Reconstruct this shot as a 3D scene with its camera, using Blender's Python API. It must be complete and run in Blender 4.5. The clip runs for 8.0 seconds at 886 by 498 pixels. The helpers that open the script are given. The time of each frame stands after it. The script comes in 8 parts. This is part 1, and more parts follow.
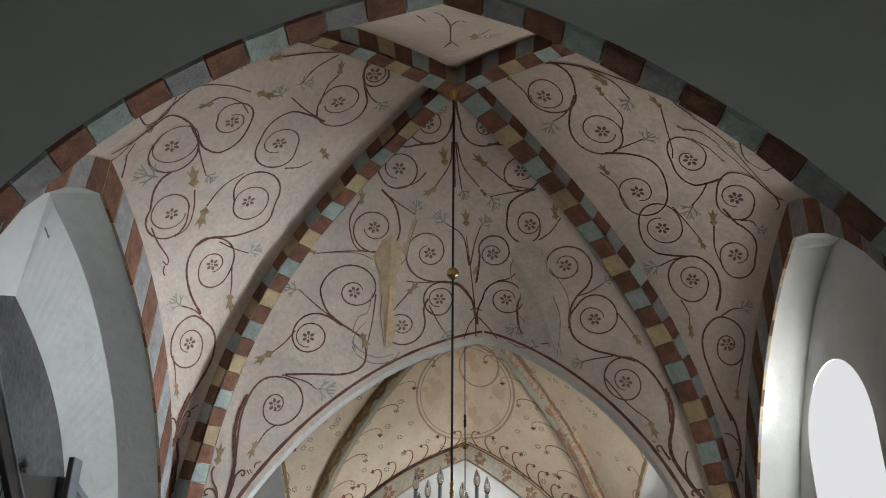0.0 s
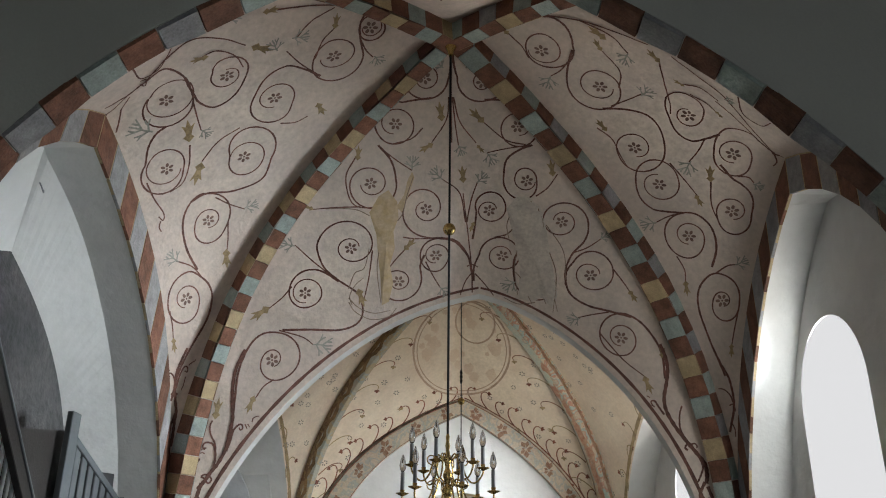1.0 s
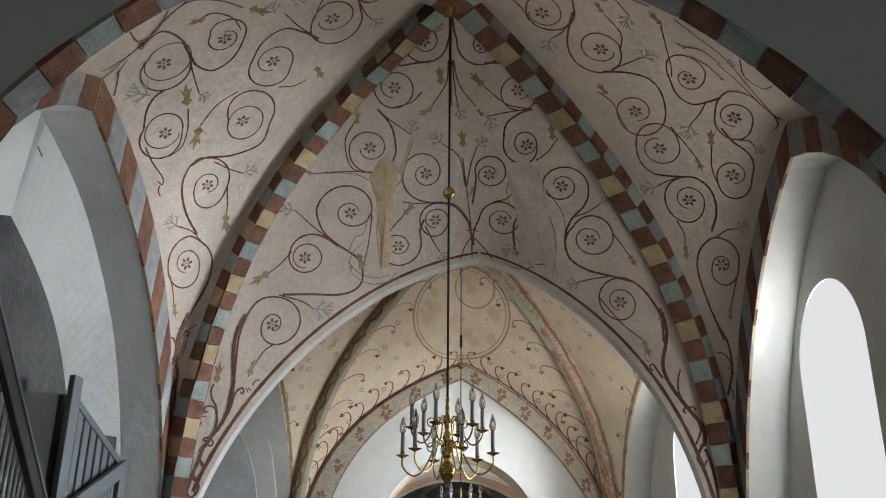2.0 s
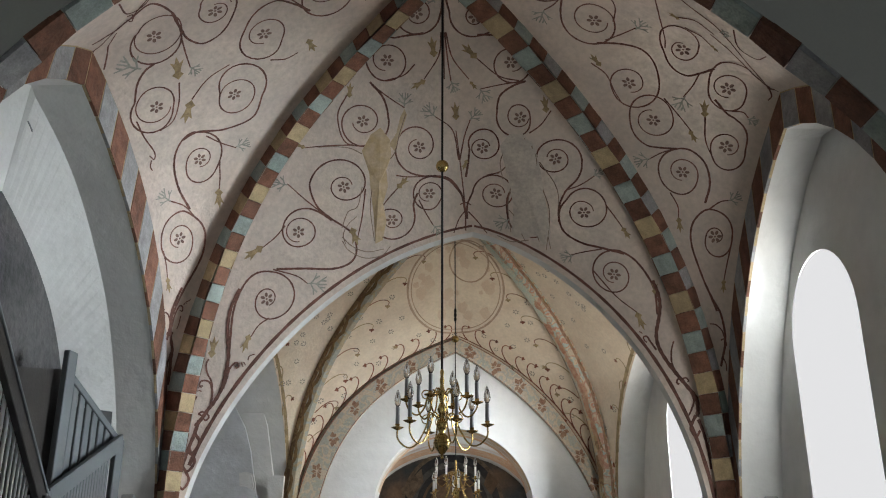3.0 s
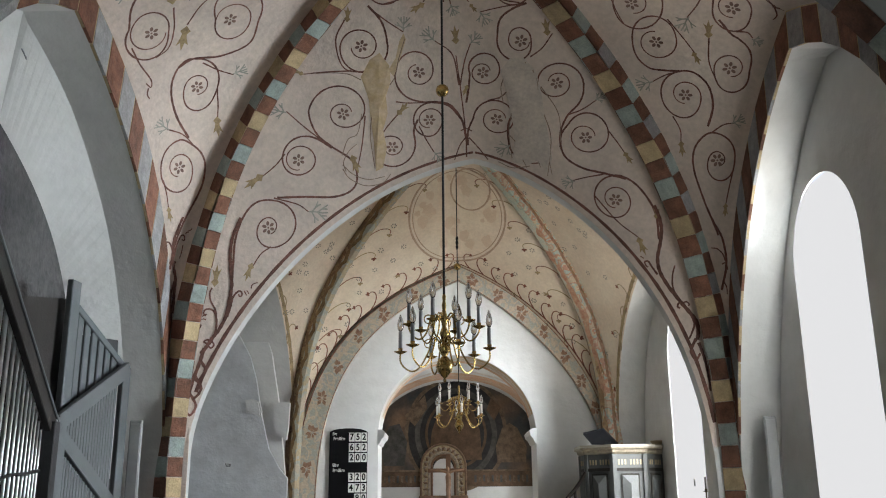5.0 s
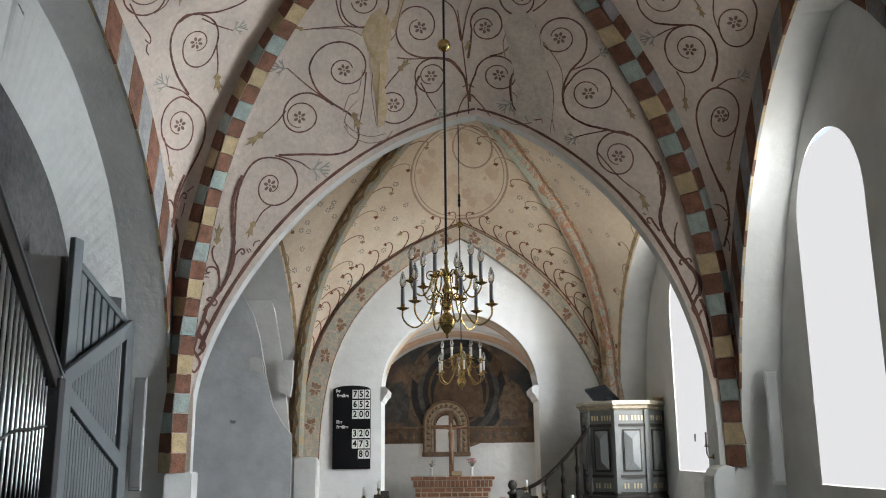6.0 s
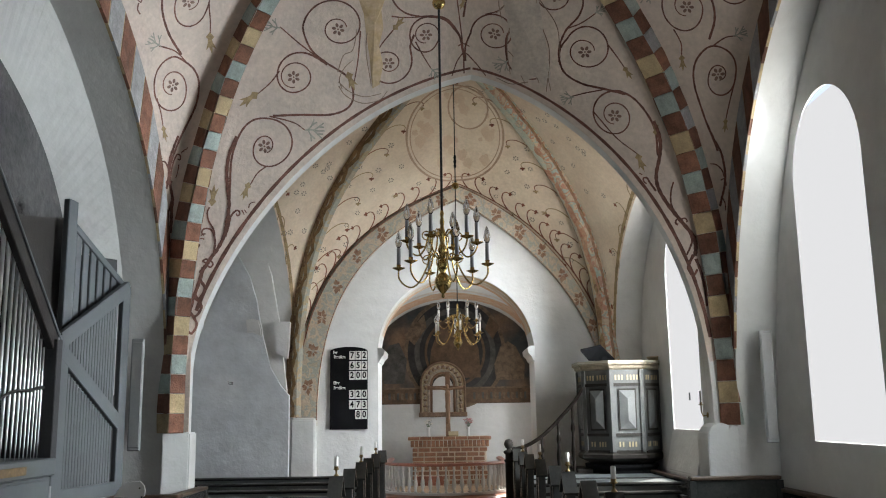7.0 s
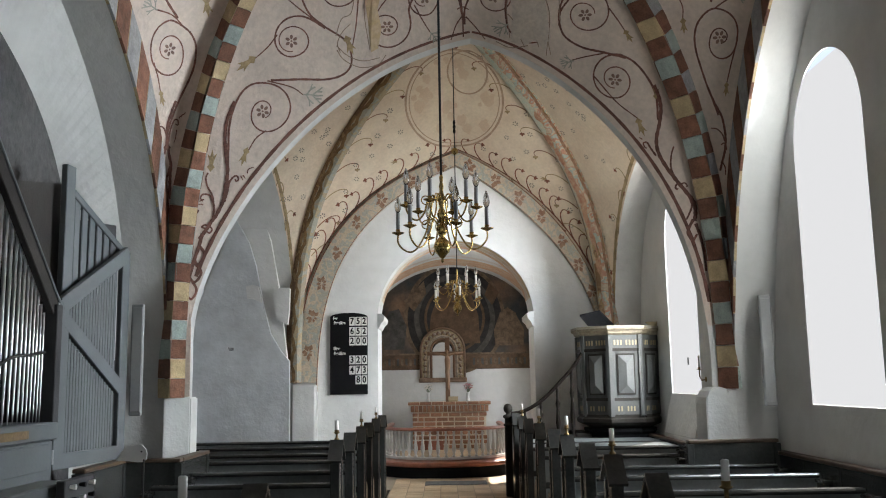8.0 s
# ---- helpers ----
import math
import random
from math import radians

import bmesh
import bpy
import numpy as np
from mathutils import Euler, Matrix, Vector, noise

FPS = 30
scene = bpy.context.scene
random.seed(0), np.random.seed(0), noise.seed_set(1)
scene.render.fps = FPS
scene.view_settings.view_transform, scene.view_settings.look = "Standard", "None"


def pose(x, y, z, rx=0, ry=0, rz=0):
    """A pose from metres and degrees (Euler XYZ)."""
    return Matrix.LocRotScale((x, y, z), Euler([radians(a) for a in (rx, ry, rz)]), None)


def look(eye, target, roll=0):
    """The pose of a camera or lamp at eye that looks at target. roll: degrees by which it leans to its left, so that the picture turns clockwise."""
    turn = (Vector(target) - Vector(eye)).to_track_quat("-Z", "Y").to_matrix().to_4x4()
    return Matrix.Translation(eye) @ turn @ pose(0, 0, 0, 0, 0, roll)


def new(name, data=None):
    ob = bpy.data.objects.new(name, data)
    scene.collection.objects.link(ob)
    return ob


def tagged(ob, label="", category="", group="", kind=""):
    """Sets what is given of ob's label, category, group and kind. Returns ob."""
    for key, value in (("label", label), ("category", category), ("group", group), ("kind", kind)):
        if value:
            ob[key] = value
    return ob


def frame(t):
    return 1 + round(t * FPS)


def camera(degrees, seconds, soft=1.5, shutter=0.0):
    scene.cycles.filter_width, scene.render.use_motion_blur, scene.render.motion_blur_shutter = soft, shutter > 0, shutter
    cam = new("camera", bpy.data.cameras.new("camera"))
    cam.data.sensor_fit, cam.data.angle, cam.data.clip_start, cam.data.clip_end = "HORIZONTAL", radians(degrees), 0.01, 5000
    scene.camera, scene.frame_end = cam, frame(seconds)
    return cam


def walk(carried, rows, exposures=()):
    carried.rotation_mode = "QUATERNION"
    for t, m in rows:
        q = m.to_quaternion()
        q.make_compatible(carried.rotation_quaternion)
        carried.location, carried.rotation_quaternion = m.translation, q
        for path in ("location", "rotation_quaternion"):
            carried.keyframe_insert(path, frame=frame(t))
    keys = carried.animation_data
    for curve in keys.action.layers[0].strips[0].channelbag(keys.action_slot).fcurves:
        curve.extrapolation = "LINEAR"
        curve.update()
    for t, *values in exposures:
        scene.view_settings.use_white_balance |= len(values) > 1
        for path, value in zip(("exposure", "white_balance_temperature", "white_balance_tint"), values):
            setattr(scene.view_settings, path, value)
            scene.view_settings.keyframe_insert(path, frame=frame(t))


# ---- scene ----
cam = camera(52.0, 8.0, soft=1.05)
# seconds, eye, yaw, pitch, lean to the right
ROWS = [
    (0.0, -0.016, -0.084, 1.740, 0.46, 25.91, -0.62),
    (0.5, -0.015, -0.078, 1.731, 0.32, 24.77, -0.60),
    (1.0, -0.014, -0.071, 1.719, 0.20, 23.32, -0.59),
    (1.5, -0.013, -0.066, 1.710, 0.29, 22.09, -0.66),
    (3.0, -0.010, -0.054, 1.690, -0.24, 19.64, -0.05),
    (3.5, -0.009, -0.049, 1.682, -0.24, 18.58, 0.10),
    (4.0, -0.008, -0.044, 1.673, -0.23, 17.55, 0.25),
    (4.5, -0.007, -0.039, 1.665, -0.22, 16.53, 0.39),
    (6.0, -0.004, -0.021, 1.635, 0.07, 12.76, 0.59),
    (6.5, -0.003, -0.016, 1.627, -0.03, 11.70, 0.70),
    (7.0, -0.002, -0.010, 1.616, -0.15, 10.42, 0.86),
    (7.5, -0.001, -0.005, 1.608, -0.13, 9.33, 0.90),
    (8.0, 0.000, 0.000, 1.600, -0.14, 8.35, 0.96),
]
EXPOSURES = [(0.0, 1.77), (3.0, 1.82), (8.0, 1.84)]
walk(cam, [(t, pose(x, y, z, 90 + pitch, 0, yaw) @ pose(0, 0, 0, 0, 0, -lean)) for t, x, y, z, yaw, pitch, lean in ROWS], EXPOSURES)

# ---------------------------------------------------------------- light
SUN_TO = Vector((0.41, 0.56, 0.72)).normalized()          # towards the sun: south-east, high
world = bpy.data.worlds.new("sky")
scene.world = world
world.use_nodes = True
wn = world.node_tree
sky = wn.nodes.new("ShaderNodeTexSky")
sky.sky_type, sky.sun_disc = "NISHITA", False
sky.sun_elevation = math.asin(SUN_TO.z)
sky.sun_rotation = math.atan2(SUN_TO.x, SUN_TO.y)
wn.links.new(sky.outputs[0], wn.nodes["Background"].inputs[0])
wn.nodes["Background"].inputs[1].default_value = 0.05
sun = new("sun", bpy.data.lights.new("sun", "SUN"))
sun.data.energy, sun.data.angle, sun.data.color = 5.0, radians(0.53), (1.0, 0.95, 0.86)
sun.matrix_world = look(SUN_TO * 40, (0, 0, 0))


def window_light(x, y, z, w, h, power, color=(0.91, 0.96, 1.0), drop=0.55):
    """An area lamp for sky light through one window of the south wall, from above the horizon; exceptions are noted at
    the call.
    """
    ob = new("window_daylight", bpy.data.lights.new("window_daylight", "AREA"))
    ob.data.shape, ob.data.size, ob.data.size_y = "RECTANGLE", w, h
    ob.data.energy, ob.data.color = power, color
    ob.matrix_world = look((x, y, z), (x - 1, y, z - drop))
    return ob


window_light(3.35, 6.35, 2.5, 1.15, 2.3, 1.8, drop=0.0)
window_light(5.6, 9.0, 3.6, 2.6, 2.2, 130, (0.92, 0.965, 1.0)).matrix_world = look((5.6, 9.0, 3.6), (-2.2, 12.6, 2.2))
window_light(4.7, 8.4, 0.35, 2.2, 1.2, 40, (1.0, 0.95, 0.88)).matrix_world = look((4.7, 8.4, 0.35), (1.1, 12.8, 4.0))   # unseen low lamp, added to lift the east vault like light off the ground
window_light(2.14, 15.9, 2.1, 1.3, 1.75, 13, drop=0.0)
window_light(6.6, 6.6, 3.1, 2.0, 2.6, 192, (0.87, 0.945, 1.0)).matrix_world = look((6.6, 6.6, 3.1), (-3.0, 7.3, 2.7))
window_light(4.3, 5.6, 7.5, 1.0, 1.0, 280, (0.84, 0.94, 1.0)).matrix_world = look((4.3, 5.6, 7.5), (2.0, 7.2, 0.8))   # high sky
window_light(5.2, 9.2, 5.6, 2.0, 2.0, 65, (0.88, 0.95, 1.0)).matrix_world = look((5.2, 9.2, 5.6), (0.6, 13.0, 0.1))
# unseen lamp behind the camera, added to lift the tower room
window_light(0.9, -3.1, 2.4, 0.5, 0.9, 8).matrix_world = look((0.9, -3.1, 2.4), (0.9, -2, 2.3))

# ---------------------------------------------------------------- materials


def material(name, color, rough=0.85, metal=0.0, vary=0.12, scale=3.0, bump=0.15, fine=60.0, tint=None, spec=0.5, per_piece=0.0, dist=0.02):
    """A painted or plain surface: base colour with stains at two scales, fine relief and optional variation from piece to piece."""
    m = bpy.data.materials.new(name)
    m.use_nodes = True
    nt = m.node_tree
    b = nt.nodes["Principled BSDF"]
    b.inputs["Roughness"].default_value, b.inputs["Metallic"].default_value = rough, metal
    b.inputs["Specular IOR Level"].default_value = spec
    tc = nt.nodes.new("ShaderNodeTexCoord")
    geo = nt.nodes.new("ShaderNodeNewGeometry")
    big, small = nt.nodes.new("ShaderNodeTexNoise"), nt.nodes.new("ShaderNodeTexNoise")
    for n, s, d in ((big, scale, 6.0), (small, fine, 4.0)):
        n.inputs["Scale"].default_value, n.inputs["Detail"].default_value, n.inputs["Roughness"].default_value = s, d, 0.62
        nt.links.new(geo.outputs["Position"], n.inputs["Vector"])
    ramp = nt.nodes.new("ShaderNodeMapRange")
    ramp.inputs["From Min"].default_value, ramp.inputs["From Max"].default_value = 0.3, 0.7
    nt.links.new(big.outputs[0], ramp.inputs["Value"])
    dark = tint or tuple(c * (1 - 2 * vary) for c in color)
    mix = nt.nodes.new("ShaderNodeMix")
    mix.data_type = "RGBA"
    mix.inputs["A"].default_value, mix.inputs["B"].default_value = (*dark, 1), (*color, 1)
    nt.links.new(ramp.outputs[0], mix.inputs["Factor"])
    speck = nt.nodes.new("ShaderNodeMapRange")
    speck.inputs["From Min"].default_value, speck.inputs["From Max"].default_value = 0.3, 0.7
    speck.inputs["To Min"].default_value, speck.inputs["To Max"].default_value = 1 - vary, 1 + vary * 0.6
    nt.links.new(small.outputs[0], speck.inputs["Value"])
    value = speck.outputs[0]
    if per_piece:
        info = nt.nodes.new("ShaderNodeObjectInfo")
        piece = nt.nodes.new("ShaderNodeMapRange")
        piece.inputs["To Min"].default_value, piece.inputs["To Max"].default_value = 1 - per_piece, 1 + per_piece
        nt.links.new(info.outputs["Random"], piece.inputs["Value"])
        mul = nt.nodes.new("ShaderNodeMath")
        mul.operation = "MULTIPLY"
        nt.links.new(value, mul.inputs[0]), nt.links.new(piece.outputs[0], mul.inputs[1])
        value = mul.outputs[0]
    scl = nt.nodes.new("ShaderNodeVectorMath")
    scl.operation = "SCALE"
    nt.links.new(mix.outputs["Result"], scl.inputs[0]), nt.links.new(value, scl.inputs["Scale"])
    nt.links.new(scl.outputs[0], b.inputs["Base Color"])
    if bump:
        add = nt.nodes.new("ShaderNodeMath")
        add.operation = "MULTIPLY_ADD"
        add.inputs[1].default_value = 3.0
        nt.links.new(big.outputs[0], add.inputs[0]), nt.links.new(small.outputs[0], add.inputs[2])
        bp = nt.nodes.new("ShaderNodeBump")
        bp.inputs["Strength"].default_value, bp.inputs["Distance"].default_value = bump, dist
        nt.links.new(add.outputs[0], bp.inputs["Height"])
        nt.links.new(bp.outputs[0], b.inputs["Normal"])
    return m


M = {}
M["limewash"] = material("limewash", (0.67, 0.67, 0.655), vary=0.06, scale=1.3, bump=0.35, fine=5, tint=(0.60, 0.60, 0.59), dist=0.025)
# bluer and a little darker than the white limewash
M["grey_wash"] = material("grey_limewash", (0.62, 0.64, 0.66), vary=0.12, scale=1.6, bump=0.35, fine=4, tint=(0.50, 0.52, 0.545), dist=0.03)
# back wall of the north blind arch: one dark, mottled tone all over
M["dark_wall"] = material("dark_grey_plaster", (0.085, 0.082, 0.082), vary=0.3, scale=3.0, bump=0.8, fine=16, tint=(0.045, 0.044, 0.046))
M["west_plaster"] = material("smooth_grey_plaster", (0.52, 0.53, 0.50), vary=0.04, scale=1.0, bump=0.15)
M["web_nave"] = material("painted_vault_plaster_pinkish", (0.715, 0.60, 0.517), vary=0.11, scale=2.2, bump=0.4, fine=22, tint=(0.57, 0.485, 0.43))
M["web_east"] = material("painted_vault_plaster_cream", (0.81, 0.70, 0.555), vary=0.09, scale=2.6, bump=0.25, fine=25, tint=(0.71, 0.58, 0.445))
M["brick_red"] = material("painted_brick_red", (0.26, 0.115, 0.07), vary=0.28, scale=9, fine=70, bump=0.4, per_piece=0.18)
M["brick_cream"] = material("painted_brick_cream", (0.56, 0.43, 0.25), vary=0.18, scale=9, fine=70, bump=0.4, per_piece=0.12)
M["brick_teal"] = material("painted_brick_blue_green", (0.40, 0.47, 0.44), vary=0.18, scale=9, fine=70, bump=0.4, per_piece=0.12)
M["brick_grey"] = material("painted_brick_grey", (0.36, 0.36, 0.37), vary=0.2, scale=9, fine=70, bump=0.4, per_piece=0.15)
M["rib_core"] = material("rib_mortar", (0.38, 0.30, 0.25), vary=0.15, scale=6)
M["vine"] = material("vine_paint_oxblood", (0.235, 0.105, 0.078), vary=0.3, scale=5, bump=0, fine=40)
M["ochre"] = material("leaf_paint_ochre", (0.48, 0.345, 0.185), vary=0.25, scale=8, bump=0, fine=50)
M["sage"] = material("leaf_paint_grey_green", (0.43, 0.42, 0.365), vary=0.2, scale=8, bump=0, fine=50)
M["rosette"] = material("rosette_paint_dark", (0.275, 0.172, 0.14), vary=0.2, scale=8, bump=0, fine=50)
M["grass"] = material("churchyard_gravel", (0.30, 0.29, 0.25), vary=0.2, scale=0.5)
M["pew"] = material("pew_paint_dark_grey_green", (0.046, 0.048, 0.046), rough=0.22, spec=0.5, vary=0.18, scale=4, bump=0.08, fine=40)
# lighter than the pew paint: window light on the panels put into the colour
M["pew_panel"] = material("pew_paint_lit_grey_blue", (0.155, 0.17, 0.175), rough=0.3, vary=0.15, scale=4, bump=0.06, fine=40)
M["cap_wood"] = material("dark_varnished_wood", (0.10, 0.058, 0.034), rough=0.45, vary=0.25, scale=5, bump=0.1)
M["old_brass"] = material("dull_old_brass", (0.27, 0.19, 0.085), rough=0.42, metal=0.9, vary=0.15, scale=12, bump=0.02)
M["dark_stain"] = material("dark_stained_wood", (0.011, 0.008, 0.006), rough=0.6, spec=0.06, vary=0.2, scale=6, bump=0.05)
M["mat"] = material("grey_door_mat", (0.12, 0.12, 0.125), rough=0.95, vary=0.2, scale=30, bump=0.5)
M["floor"] = material("yellow_floor_brick", (0.50, 0.36, 0.22), rough=0.6, vary=0.15, scale=4, per_piece=0.18, bump=0.2)
M["joint"] = material("floor_joint_mortar", (0.30, 0.25, 0.19), vary=0.15)
M["organ"] = material("organ_case_paint_grey", (0.098, 0.11, 0.116), rough=0.5, vary=0.08, scale=3, bump=0.06)
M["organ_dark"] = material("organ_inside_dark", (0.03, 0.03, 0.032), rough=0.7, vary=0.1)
M["tin"] = material("organ_pipe_tin", (0.72, 0.745, 0.75), rough=0.34, metal=0.75, vary=0.05, scale=6, bump=0.02)
M["brass"] = material("polished_brass", (0.62, 0.44, 0.17), rough=0.2, metal=1.0, vary=0.08, scale=8, bump=0.02)
M["iron"] = material("black_iron", (0.012, 0.012, 0.012), rough=0.5, metal=0.3, vary=0.1)
M["candle"] = material("white_wax", (0.82, 0.81, 0.78), rough=0.45, vary=0.03, bump=0.02)
M["sleeve"] = material("grey_candle_sleeve", (0.22, 0.225, 0.235), rough=0.5, vary=0.08, bump=0.0)

# ---------------------------------------------------------------- mesh helpers


def mesh_from(name, verts, faces, mats, parent=None, label="", smooth=False, face_mats=None):
    me = bpy.data.meshes.new(name)
    me.from_pydata([tuple(v) for v in verts], [], faces)
    for m in mats if isinstance(mats, (list, tuple)) else [mats]:
        me.materials.append(m)
    if face_mats:
        me.polygons.foreach_set("material_index", face_mats)
    if smooth:
        me.polygons.foreach_set("use_smooth", [True] * len(me.polygons))
    me.update()
    ob = new(name, me)
    if parent:
        ob.parent = parent
    if label:
        ob["label"] = label
    return ob


def part(name, bm, mat, parent=None, label="", smooth=False):
    bmesh.ops.recalc_face_normals(bm, faces=bm.faces)
    me = bpy.data.meshes.new(name)
    bm.to_mesh(me)
    bm.free()
    me.materials.append(mat)
    if smooth:
        me.polygons.foreach_set("use_smooth", [True] * len(me.polygons))
    ob = new(name, me)
    if parent:
        ob.parent = parent
    if label:
        ob["label"] = label
    return ob


def empty(name, m=None):
    ob = new(name)
    ob.empty_display_size = 0.1
    if m is not None:
        ob.matrix_world = m
    return ob


def add_box(bm, lo, hi, bevel=0.0, m=None):
    """One box with softened edges into bm."""
    c = [(a + b) / 2 for a, b in zip(lo, hi)]
    s = [abs(b - a) for a, b in zip(lo, hi)]
    mat = Matrix.LocRotScale(c, None, s)
    r = bmesh.ops.create_cube(bm, size=1.0, matrix=(m @ mat) if m is not None else mat)
    if bevel:
        edges = {e for v in r["verts"] for e in v.link_edges}
        bmesh.ops.bevel(bm, geom=list(edges), offset=bevel, segments=1, affect="EDGES", profile=0.5)


def box_part(name, lo, hi, mat, parent=None, bevel=0.004, label="", m=None):
    bm = bmesh.new()
    add_box(bm, lo, hi, bevel, m)
    return part(name, bm, mat, parent, label)


def add_lathe(bm, profile, seg=16, at=(0, 0, 0), m=None):
    """Turns (radius, height) pairs about the z axis."""
    rings = []
    for r, z in profile:
        ring = []
        for k in range(seg):
            a = 2 * math.pi * k / seg
            p = Vector((at[0] + r * math.cos(a), at[1] + r * math.sin(a), at[2] + z))
            ring.append(bm.verts.new(m @ p if m is not None else p))
        rings.append(ring)
    for a, b in zip(rings, rings[1:]):
        for k in range(seg):
            bm.faces.new((a[k], a[(k + 1) % seg], b[(k + 1) % seg], b[k]))
    for ring in (rings[0], rings[-1]):
        bm.faces.new(ring)


def lathe_part(name, profile, mat, parent=None, seg=16, at=(0, 0, 0), label="", m=None):
    bm = bmesh.new()
    add_lathe(bm, profile, seg, at, m)
    ob = part(name, bm, mat, parent, label, smooth=False)
    for p in ob.data.polygons:
        p.use_smooth = len(p.vertices) == 4
    return ob


def add_tube(bm, pts, r, seg=8, cap=True, ref=None):
    """A round bar along pts; r is one radius or one for each point; ref is a direction across the bar."""
    pts = [Vector(p) for p in pts]
    rings = []
    for i, p in enumerate(pts):
        d = (pts[min(i + 1, len(pts) - 1)] - pts[max(i - 1, 0)]).normalized()
        if ref is None:
            ref = d.orthogonal().normalized()
        ref = (ref - d * ref.dot(d)).normalized()
        q = d.cross(ref)
        rr = r[i] if isinstance(r, (list, tuple)) else r
        rings.append([bm.verts.new(p + rr * (math.cos(2 * math.pi * k / seg) * ref + math.sin(2 * math.pi * k / seg) * q)) for k in range(seg)])
    for a, b in zip(rings, rings[1:]):
        for k in range(seg):
            bm.faces.new((a[k], a[(k + 1) % seg], b[(k + 1) % seg], b[k]))
    if cap:
        bm.faces.new(rings[0]), bm.faces.new(rings[-1])


def tube_part(name, pts, r, mat, parent=None, seg=8, label=""):
    bm = bmesh.new()
    add_tube(bm, pts, r, seg)
    return part(name, bm, mat, parent, label, smooth=True)


def bezier(p, n=24):
    """Points of a cubic curve with the four handles p, evenly spaced along it."""
    p = [Vector(q) for q in p]
    fine = []
    for i in range(201):
        s = i / 200
        fine.append((1 - s) ** 3 * p[0] + 3 * s * (1 - s) ** 2 * p[1] + 3 * s * s * (1 - s) * p[2] + s ** 3 * p[3])
    return even(fine, n)


def even(pts, n):
    """n + 1 points evenly along the polyline pts."""
    pts = [Vector(q) for q in pts]
    run = [0.0]
    for a, b in zip(pts, pts[1:]):
        run.append(run[-1] + (b - a).length)
    out, k = [], 0
    for i in range(n + 1):
        d = run[-1] * i / n
        while k < len(run) - 2 and run[k + 1] < d:
            k += 1
        f = (d - run[k]) / max(run[k + 1] - run[k], 1e-9)
        out.append(pts[k].lerp(pts[k + 1], min(max(f, 0), 1)))
    return out


# ---------------------------------------------------------------- the plan
BOSS = Vector((0.02, 6.10, 6.38))
BOSS_E = Vector((0.18, 10.90, 6.35))
ROOF = 7.2
# half arches as (across, height) handles from the springing to the crown
NEAR_L, NEAR_R = [(-2.7, 2.0), (-2.7, 3.89), (-1.29, 4.8), (-0.05, 5.12)], [(2.66, 2.0), (2.66, 3.36), (1.27, 4.63), (-0.05, 5.12)]
MID_L, MID_R = [(-2.32, 2.03), (-2.32, 2.88), (-1.23, 4.58), (0.32, 4.87)], [(2.45, 1.7), (2.45, 3.86), (0.88, 4.76), (0.32, 4.87)]
EAST_L, EAST_R = [(-2.1, 1.6), (-2.1, 3.25), (-1.58, 4.32), (0.26, 4.99)], [(2.44, 2.0), (2.44, 2.9), (1.85, 4.29), (0.26, 4.99)]


def flat(handles, y, n=24):
    return [Vector((p.x, y, p.y)) for p in bezier([(a, b, 0) for a, b in handles], n)]


def along(handles, line, n=24):
    """Handles (y, z) on the upright wall plane through the two plan points of line."""
    (x0, y0), (x1, y1) = line
    return [Vector((x0 + (x1 - x0) * (p.x - y0) / (y1 - y0), p.x, p.y)) for p in bezier([(a, b, 0) for a, b in handles], n)]


def rib_curve(corner, boss, z0, a, b, c, n=24):
    """A half rib in the upright plane from a corner (plan) to the boss: rises a, then bends by the handle (b, c)."""
    d = Vector((boss.x - corner[0], boss.y - corner[1]))
    ln, d = d.length, d.normalized()
    q = bezier([(0, z0, 0), (0, a, 0), (b, c, 0), (ln, boss.z, 0)], n)
    return [Vector((corner[0] + d.x * p.x, corner[1] + d.y * p.x, p.y)) for p in q]


N = 28
WALL_L, WALL_R = ((-2.5, 3.87), (-2.5, 8.36)), ((2.62, 3.87), (2.62, 8.36))
WALL_L3, WALL_R3 = ((-2.58, 8.66), (-2.12, 13.1)), ((2.56, 8.66), (2.46, 13.1))
RIB = {
    "ne": rib_curve((-2.47, 8.27), BOSS, 1.5, 4.17, 0.64, 5.45, N), "se": rib_curve((2.66, 8.36), BOSS, 1.5, 3.87, 0.69, 5.31, N),
    "nw": rib_curve((-2.6, 3.85), BOSS, 1.5, 4.85, 0.3, 6.28, N), "sw": rib_curve((2.6, 3.85), BOSS, 1.5, 4.85, 0.3, 6.28, N),
}
RIB_E = {
    "ne": rib_curve((-2.13, 13.02), BOSS_E, 1.63, 3.75, 0.3, 4.85, N), "se": rib_curve((2.40, 13.02), BOSS_E, 2.0, 3.75, 0.3, 4.85, N),
    "nw": rib_curve((-2.66, 8.98), BOSS_E, 3.2, 3.75, 0.3, 4.85, N), "sw": rib_curve((2.66, 8.98), BOSS_E, 3.2, 3.75, 0.3, 4.85, N),
}
FORM_L = (along([(8.36, 2.0), (8.36, 3.98), (7.2, 4.91), (5.57, 5.18)], WALL_L, N), along([(3.9, 2.0), (3.9, 3.69), (4.3, 4.63), (5.57, 5.18)], WALL_L, N))
FORM_R = (along([(8.36, 1.5), (8.36, 3.54), (7.54, 4.61), (6.1, 5.16)], WALL_R, N), along([(3.9, 1.5), (3.9, 3.5), (4.6, 4.61), (6.1, 5.16)], WALL_R, N))
